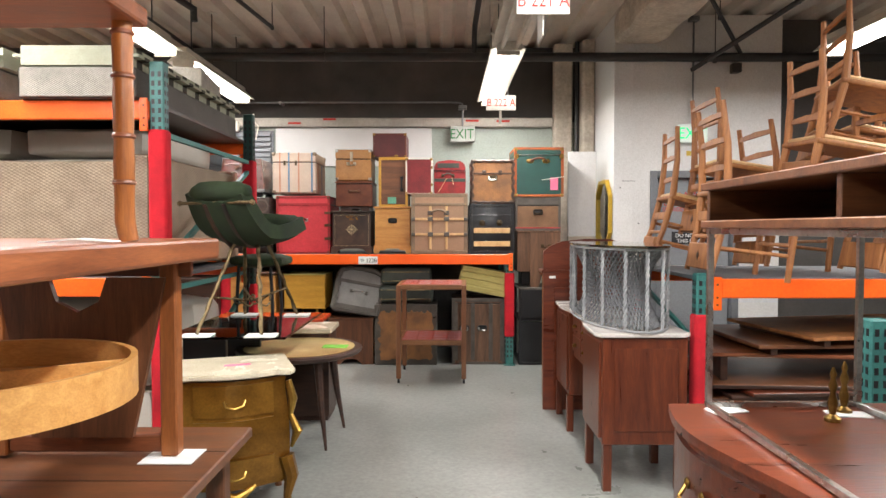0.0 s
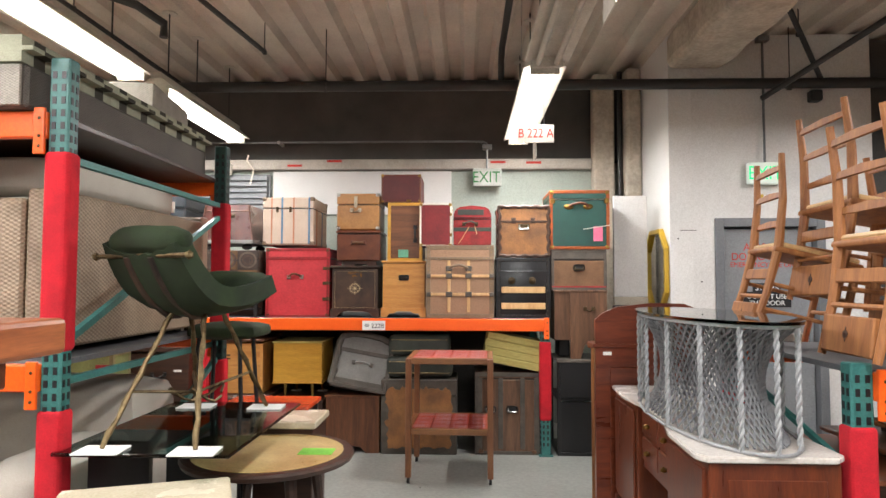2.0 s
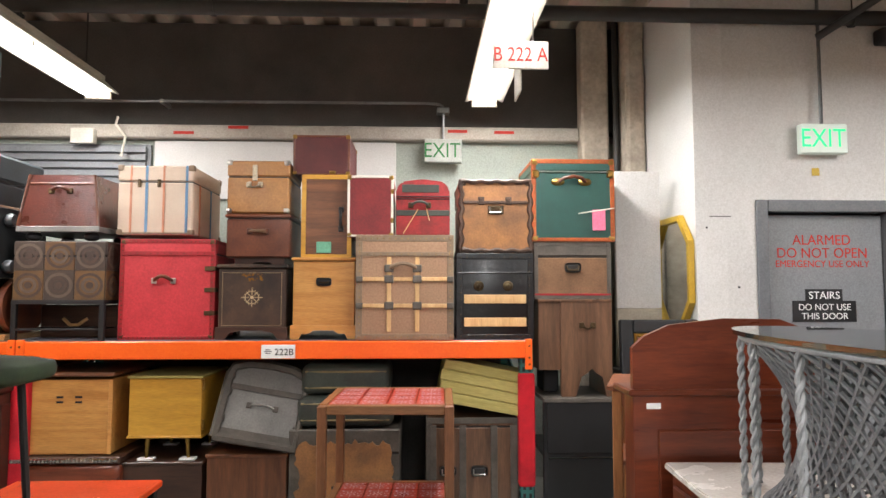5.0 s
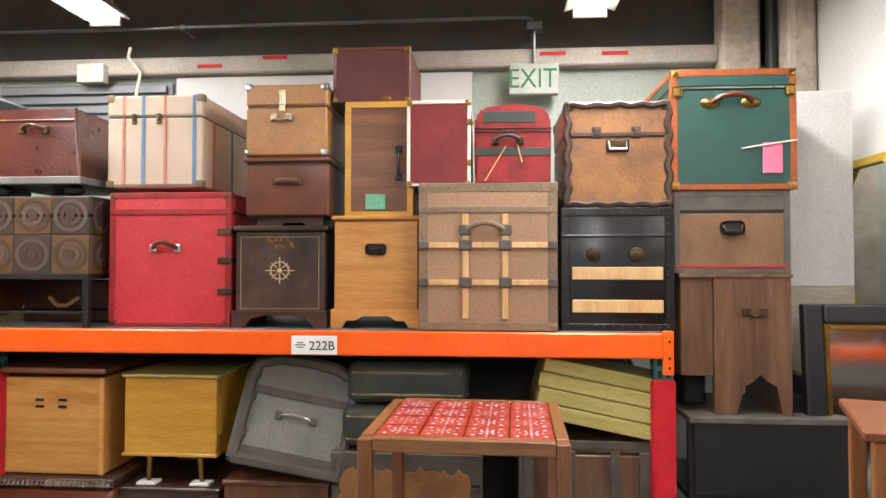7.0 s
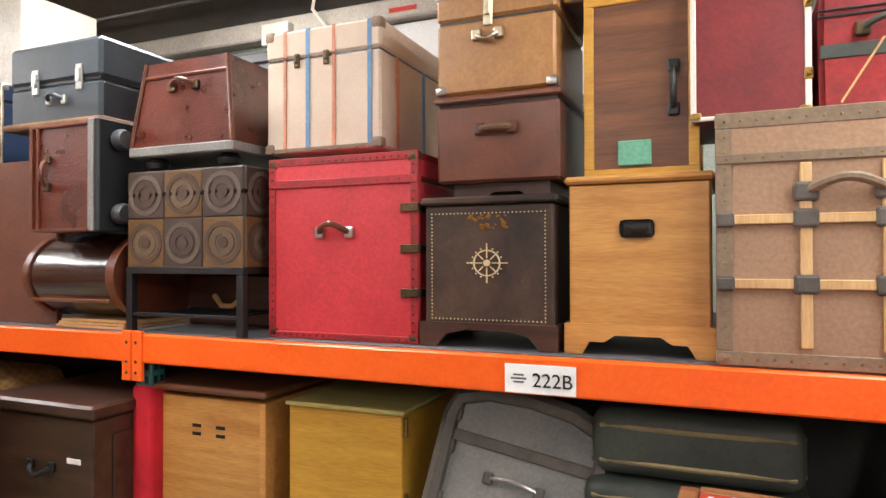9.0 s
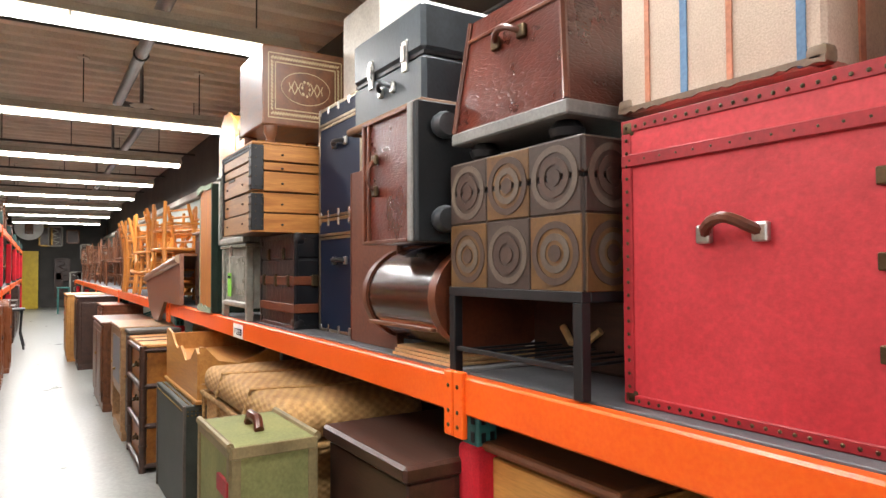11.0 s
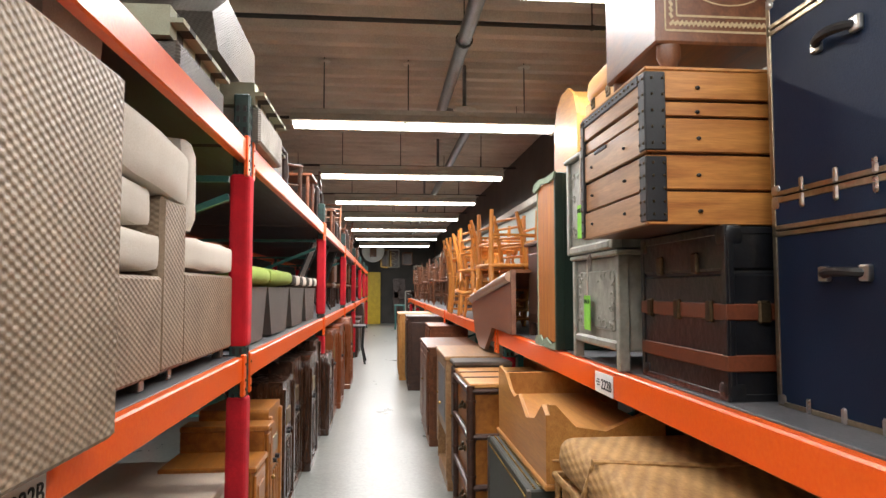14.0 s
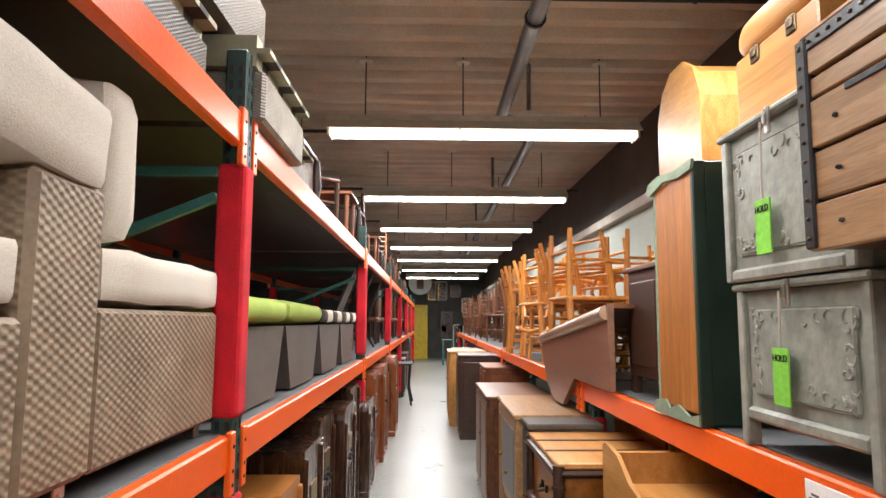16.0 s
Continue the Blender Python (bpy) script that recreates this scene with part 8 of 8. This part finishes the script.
for x in (1.09, 1.17):
    t = thing("brass_andiron", "small turned brass finial standing on the dresser", "finial", x, 1.80 + (x - 1.09), 0.921, group="brass finials")
    part("turned_body", lathe(B(), [(0.022, 0), (0.022, 0.01), (0.008, 0.02), (0.014, 0.05), (0.007, 0.08), (0.012, 0.10), (0.006, 0.12), (0.009, 0.13), (0.003, 0.15)]), BRASS, t, "", True)
for x, yy, r in ((0.84, 1.90, 15), (1.17, 1.86, -8)):
    t = thing("paper_pad", "white card pad on the dresser top", "card", x, yy, 0.9205, r, group="white card pads")
    box("sheet", t, PAPER, -0.055, 0.055, -0.03, 0.03, 0.0, 0.004, 0.001)
# flat table leaves on the lower deck of the chair rack
for i in range(7):
    t = thing("table_leaf", "dark veneered table leaf lying in a stack", "table leaf", 2.38 + 0.07 * (i % 3), 4.12, 0.362 + i * 0.028, (i * 37) % 11 - 5, group="stacked table leaves")
    box("board", t, (W_BROWN, W_DARK, W_MAHOG)[i % 3], -0.8, 0.8, -0.42, 0.40, 0.0, 0.024, 0.004)
    box("edging", t, W_DARK, -0.8, 0.8, -0.428, -0.42, 0.002, 0.022, 0.002)
t = thing("dark_bench", "low dark bench standing under the table leaves", "bench", 2.4, 4.1, 0.0)
box("top", t, W_DARK, -0.8, 0.8, -0.35, 0.35, 0.26, 0.30, 0.006)
for sx in (-0.7, 0.7):
    for sy in (-0.28, 0.28):
        box("leg", t, W_DARK, sx - 0.03, sx + 0.03, sy - 0.03, sy + 0.03, 0, 0.26, 0.004)
for i in range(3):
    t = thing("table_leaf", "mid-brown table leaf, warped, on top of the stack", "table leaf", 2.3 + 0.2 * i, 4.15, 0.70 + 0.06 * i, 8 * i - 6, group="upper table leaves")
    box("board", t, (W_RED, W_BROWN, W_CHAIR)[i], -0.7, 0.7, -0.4, 0.42, 0.0, 0.022, 0.004)
    for sx in (-0.6, 0.6):
        box("batten", t, W_DARK, sx - 0.02, sx + 0.02, -0.38, 0.4, -0.038 if i else -0.14, 0.0, 0.002)
# second end frame and leaning chairs at the right edge
t = thing("rack_frame", "teal rack end frame beside the dresser", "rack", 0, 0, 0)
for yy in (2.55, 1.45):
    upright(t, 1.70, yy, 1.10, [(0.12, 0.55)], TEAL)
bm = rod(B(), [(1.70, 1.45, 0.50), (1.70, 2.55, 0.72)], 0.025, 4)
part("brace", bm, TEAL, t)
c = sit(chapel, 2.05, 2.7, 0.0, 0, 0, 160)
c["label"], c["group"] = "worn chapel chair standing on the floor by the rack", "chairs on the floor"

# ---- door, signs and wall fittings ----
t = tagged(thing("door_1", "grey steel emergency exit door with red lettering", "door", 0, 0, 0), kind="structure")
box("leaf", t, DOORGREY, DX0 + 0.05, DX1 - 0.05, 7.06, 7.10, 0.01, 1.97, 0.003)
box("frame_side", t, FRAMEGREY, DX0 - 0.03, DX0 + 0.045, 6.98, 7.12, 0, 2.06, 0.004)
box("frame_side", t, FRAMEGREY, DX1 - 0.045, DX1 + 0.03, 6.98, 7.12, 0, 2.06, 0.004)
box("frame_head", t, FRAMEGREY, DX0 + 0.046, DX1 - 0.046, 6.98, 7.12, 1.985, 2.06, 0.004)
box("push_bar", t, STEEL, DX0 + 0.12, DX1 - 0.12, 7.00, 7.04, 0.98, 1.05, 0.008)
box("push_bar_bracket", t, BLACKM, DX0 + 0.12, DX0 + 0.2, 7.04, 7.06, 0.97, 1.06, 0.004)
for txt, z, s in (("ALARMED", 1.805, 0.092), ("DO NOT OPEN", 1.72, 0.092), ("EMERGENCY USE ONLY", 1.65, 0.062)):
    words("lettering", txt, t, REDINK, 2.675, 7.058, z, s, sx=0.95)
for txt, z, w_, h_, s in ((("STAIRS"), 1.45, 0.122, 0.038, 0.068), ("DO NOT USE\nTHIS DOOR", 1.345, 0.21, 0.068, 0.058)):
    sg = box("notice", t, BLACKM, 2.675 - w_, 2.675 + w_, 7.053, 7.0595, z - h_, z + h_, 0.001, "black notice plate")
    words("notice_text", txt, sg, PAPER, 2.675, 7.0515, z - 0.004, s)


def exit_sign(x, y, z, lit, drop):
    t = thing("exit_sign", "white exit sign with green letters hanging from conduit", "sign", x, y, z, group="exit signs")
    box("housing", t, paint("grey_white_sign_face", "#a8aaa2", 0.6) if not lit else EXITWHITE, -0.15, 0.15, -0.03, 0.03, -0.095, 0.095, 0.006)
    words("letters", "EXIT", t, EXITGREEN if lit else paint("green_sign_letters", "#14642a", 0.6), -0.01, -0.0315, -0.004, 0.17, sx=0.85)
    part("conduit", cy(B(), (0, 0, 0.095), (0, 0, drop), 0.011, n=8), GREYPIPE, t)
    part("junction_box", bx(B(), -0.05, 0.05, -0.04, 0.04, drop - 0.03, drop + 0.02, 0.006), GREYPIPE, t)


exit_sign(0.242, 8.08, 2.60, False, 0.33)
exit_sign(2.63, 6.94, 2.445, True, 1.2)
t = thing("conduit_run", "thin grey conduit run along the dark wall", "conduit", 0, 0, 0)
part("pipe", rod(B(), [(0.242, 8.08, 2.93), (0.235, 8.08, 2.97), (0.20, 8.08, 2.985), (0.1, 8.08, 2.99), (-2.5, 8.10, 2.99), (-9.0, 8.10, 2.99)], 0.012, 8), GREYPIPE, t, "", True)
for x in (-2, -4.5, -7):
    box("clip", t, STEEL, x - 0.015, x + 0.015, 8.085, 8.26, 2.975, 3.005, 0.002)


def bay_sign(x, y, z, text):
    t = thing("bay_sign", "white hanging bay sign with red letters", "sign", x, y, z, group="hanging bay signs")
    box("board", t, HOUSING, -0.13, 0.13, -0.006, 0.006, -0.065, 0.065, 0.002)
    words("letters", text, t, REDINK, 0, -0.0075, 0, 0.095, sx=0.82)
    box("cross_board", t, HOUSING, 0.0, 0.008, 0.02, 0.20, -0.16, 0.02, 0.002)
    for sx in (-0.1, 0.06):
        part("wire", cy(B(), (sx, 0, 0.065), (sx, 0, CEIL_Z + 0.08 - z), 0.003, n=5), STEEL, t)


bay_sign(0.52, 5.85, 2.56, "B 222 A")
bay_sign(0.50, 3.24, 2.56, "B 221 A")

t = thing("tape_marks", "red tape marks stuck on the pale ledge", "tape", 0, 8.116, 2.755)
for x, z in ((-1.83, -0.012), (-1.40, 0.035), (0.36, 0.018), (0.74, 0.012)):
    box("tape", t, REDINK, x - 0.08, x + 0.08, 0, 0.003, z - 0.012, z + 0.012, 0)
t = thing("white_board", "plain white board fixed to the wall above the trunks", "board", -1.11, 8.18, 2.22)
box("sheet", t, WALL, -0.97, 0.97, 0, 0.03, 0, 0.47, 0.003)
t = thing("louvre_vent", "grey louvred vent in the wall", "vent", -2.71, 8.16, 2.24)
box("frame", t, FRAMEGREY, -0.6, 0.6, 0.03, 0.05, 0, 0.42, 0.004)
for i in range(6):
    bm = bx(B(), -0.57, 0.57, -0.005, 0.03, 0.03 + i * 0.064, 0.075 + i * 0.064, 0.002, m=None)
    part("slat", bm, DOORGREY, t)
t = thing("junction_box", "small grey electrical box on the ledge", "electrical box", -2.60, 8.06, 2.64)
box("body", t, HOUSING, -0.09, 0.09, 0, 0.06, 0, 0.12, 0.004)
part("cable", rod(B(), [(0.3, 0.02, -0.1), (0.34, 0.0, 0.05), (0.28, -0.04, 0.14), (0.3, -0.05, 0.2)], 0.01, 6), CUSHION, t, "", True)
# panel and plastered columns
t = thing("white_panel", "tall white panel with a beige lower half against the wall", "panel", 1.55, 7.31, 0)
box("upper", t, WALL, -0.155, 0.155, 0, 0.035, 1.36, 2.30, 0.004)
box("lower", t, paint("beige_panel_paint", "#b9ae9c", 0.7), -0.155, 0.155, 0, 0.035, 0, 1.358, 0.004)
bm = bx(B(), 1.36, 1.585, 8.05, 8.215, 0, CEIL_Z, 0.02, 2)
structure("column", bm, PLASTER, "rough beige plastered column on the wall", "column")
bm = bx(B(), 1.66, 1.815, 7.85, 8.215, 0, CEIL_Z, 0.03, 2)
structure("column_return", bm, PLASTER, "rough plastered pier beside the white wall", "column")
bm = bx(B(), 1.8, 2.3, 1.0, 6.995, 3.38, CEIL_Z, 0.07, 3)
bmesh.ops.subdivide_edges(bm, edges=[e for e in bm.edges if e.calc_length() > 3], cuts=24)
for v in bm.verts:
    v.co += Vector((noise.noise(v.co * 3.1), 0, noise.noise(v.co * 2.7 + Vector((5, 1, 2))))) * 0.03
structure("beam_fireproofed", bm, PLASTER, "lumpy fireproofed ceiling beam", "beam")
t = thing("drain_pipe", "black riser pipe with plastered lagging", "pipe", 1.625, 8.0, 0)
part("pipe", cy(B(), (0, 0, 0), (0, 0, CEIL_Z), 0.026, n=12), PIPE, t, "", True)
# mirrors
t = thing("octagonal_mirror", "octagonal wall mirror with a yellow painted frame", "mirror", 1.815, 7.34, 1.60, -90)
o = [(-0.16, -0.38), (0.16, -0.38), (0.32, -0.2), (0.32, 0.2), (0.16, 0.38), (-0.16, 0.38), (-0.32, 0.2), (-0.32, -0.2)]
for a, b in zip(o, o[1:] + o[:1]):
    pa, pb = Vector(a), Vector(b)
    ia, ib = pa * 0.905, pb * 0.905
    bm = slab(B(), [tuple(pa), tuple(pb), tuple(ib), tuple(ia)], "y", -0.04, 0.0)
    part("frame_side", bm, YELLOWF, t)
part("glass", slab(B(), [(x * 0.915, z * 0.915) for x, z in o], "y", -0.012, -0.004), MIRROR, t)
t = thing("framed_mirror", "black mirror with a gilt inner edge leaning on the wall", "mirror", 1.56, 6.88, 0, 0, -4)
for x0, x1, z0, z1 in ((-0.25, -0.165, 0, 1.30), (0.165, 0.25, 0, 1.30), (-0.165, 0.165, 0, 0.085), (-0.165, 0.165, 1.215, 1.30)):
    box("frame_side", t, BLACKM, x0, x1, 0, 0.05, z0, z1, 0.012, seg=2)
for x0, x1, z0, z1 in ((-0.165, -0.14, 0.085, 1.215), (0.14, 0.165, 0.085, 1.215), (-0.14, 0.14, 0.085, 0.11), (-0.14, 0.14, 1.19, 1.215)):
    box("gilt_edge", t, GOLD_B, x0, x1, 0.008, 0.04, z0, z1, 0.006)
box("glass", t, MIRROR, -0.14, 0.14, 0.025, 0.03, 0.11, 1.19, 0)
t = thing("wall_marks", "yellow sticker and pen marks on the white wall", "marks", 2.07, 6.998, 0)
box("sticker", t, YELLOWP, 0.52, 0.57, -0.002, 0.0, 2.22, 2.27, 0)
box("pen_line", t, INK, -0.16, -0.02, -0.002, 0.0, 1.95, 1.955, 0)
part("nail_hole", dot(B(), (-0.18, 0.0, 1.88), 0.008), INK, t)
part("nail_hole", dot(B(), (0.02, 0.0, 1.5), 0.008), INK, t)

# ---- ceiling pipes ----
def pipe_run(label, pts, r, m, hang=()):
    t = thing("ceiling_pipe", label, "pipe", 0, 0, 0)
    part("pipe", rod(B(), pts, r, 10), m, t, "", True)
    for p in hang:
        part("hanger", cy(B(), (p[0], p[1], p[2]), (p[0], p[1], CEIL_Z + 0.08), 0.005, n=5), PIPE, t)
        part("clamp", cy(B(), (p[0] - 0.012, p[1], p[2]), (p[0] + 0.012, p[1], p[2]), r * 1.25, n=10), PIPE, t)


pipe_run("black main pipe along the top of the dark wall", [(-3.2, 6.92, 3.245), (1.6, 6.92, 3.24), (8, 6.92, 3.23)], 0.047, PIPE, [(-1.24, 6.92, 3.245), (2.85, 6.92, 3.235)])
pipe_run("thin sprinkler pipe crossing the aisle", [(-3, 5.2, 3.62), (2.5, 5.2, 3.62)], 0.014, GREYPIPE, [(-1.2, 5.2, 3.62), (1.0, 5.2, 3.62)])
pipe_run("dark sprinkler branch over the rack", [(-3.0, 3.2, 3.58), (-3.0, 7.9, 3.58)], 0.022, PIPE, [(-3, 4, 3.58), (-3, 6, 3.58)])
pipe_run("dark sprinkler branch over the aisle", [(0.33, 6.92, 3.25), (0.33, 6.91, 3.45), (0.335, 6.85, 3.56), (0.34, 6.5, 3.58), (0.34, 4.6, 3.58)], 0.028, PIPE, [(0.34, 5.8, 3.58)])
pipe_run("slim dark rod near the tube light", [(-2.0, 4.6, 3.5), (-1.7, 6.6, 3.45)], 0.02, PIPE, [(-2.0, 4.6, 3.5), (-1.7, 6.6, 3.45)])
pipe_run("dark conduit bend near the tube light", [(-2.9, 4.4, 3.35), (-2.2, 5.4, 3.35), (-2.1, 5.6, 3.3), (-2.1, 5.6, 3.2)], 0.03, PIPE, [(-2.6, 4.83, 3.35)])
pipe_run("crossed angle iron over the chairs", [(2.6, 6.9, 3.1), (3.4, 5.6, 3.62)], 0.025, PIPE, [(3.2, 5.95, 3.49)])
pipe_run("crossed angle iron over the chairs", [(2.5, 6.2, 3.62), (3.15, 6.95, 3.25)], 0.022, PIPE, [(2.7, 6.45, 3.5)])
pipe_run("bent black pipe over the chairs", [(5, 5.0, 3.5), (4.2, 6.0, 3.5), (4.1, 6.2, 3.45), (4.1, 6.2, 3.2)], 0.04, PIPE, [(4.5, 5.63, 3.5)])
pipe_run("grey sprinkler main running down the long aisle", [(-30, 7.0, 3.4), (-9.4, 7.0, 3.4), (-9.3, 7.0, 3.37), (-9.0, 6.6, 3.37), (-4.5, 6.6, 3.37)], 0.055, GREYPIPE, [(-7, 6.6, 3.37), (-13, 7, 3.4), (-18, 7, 3.4)])
for i, x in enumerate((-7.0, -9.9, -12.9, -16.1, -19.4)):
    pipe_run("dark cross pipe above the long aisle", [(x, 2.5, 3.5), (x, 8.2, 3.5)], 0.018, PIPE, [(x, 4.6, 3.5), (x, 7.6, 3.5)])
    t = thing("sprinkler_head", "small sprinkler head with a white cover plate", "sprinkler", -8.6 - 3.25 * i, 6.80, 3.27, group="sprinkler heads")
    part("plate", lathe(B(), [(0.10, 0.0), (0.12, 0.008), (0.05, 0.03), (0.02, 0.04)]), HOUSING, t, "", True)
    part("drop", cy(B(), (0, 0, 0.03), (0, 0, CEIL_Z + 0.08 - 3.27), 0.02, n=8), GREYPIPE, t)
t = thing("smoke_detector", "small black camera dome on the wall above the door", "camera", 3.08, 6.95, 3.13)
part("body", bx(B(), -0.05, 0.05, -0.05, 0.045, -0.05, 0.05, 0.015, 2), BLACKM, t)
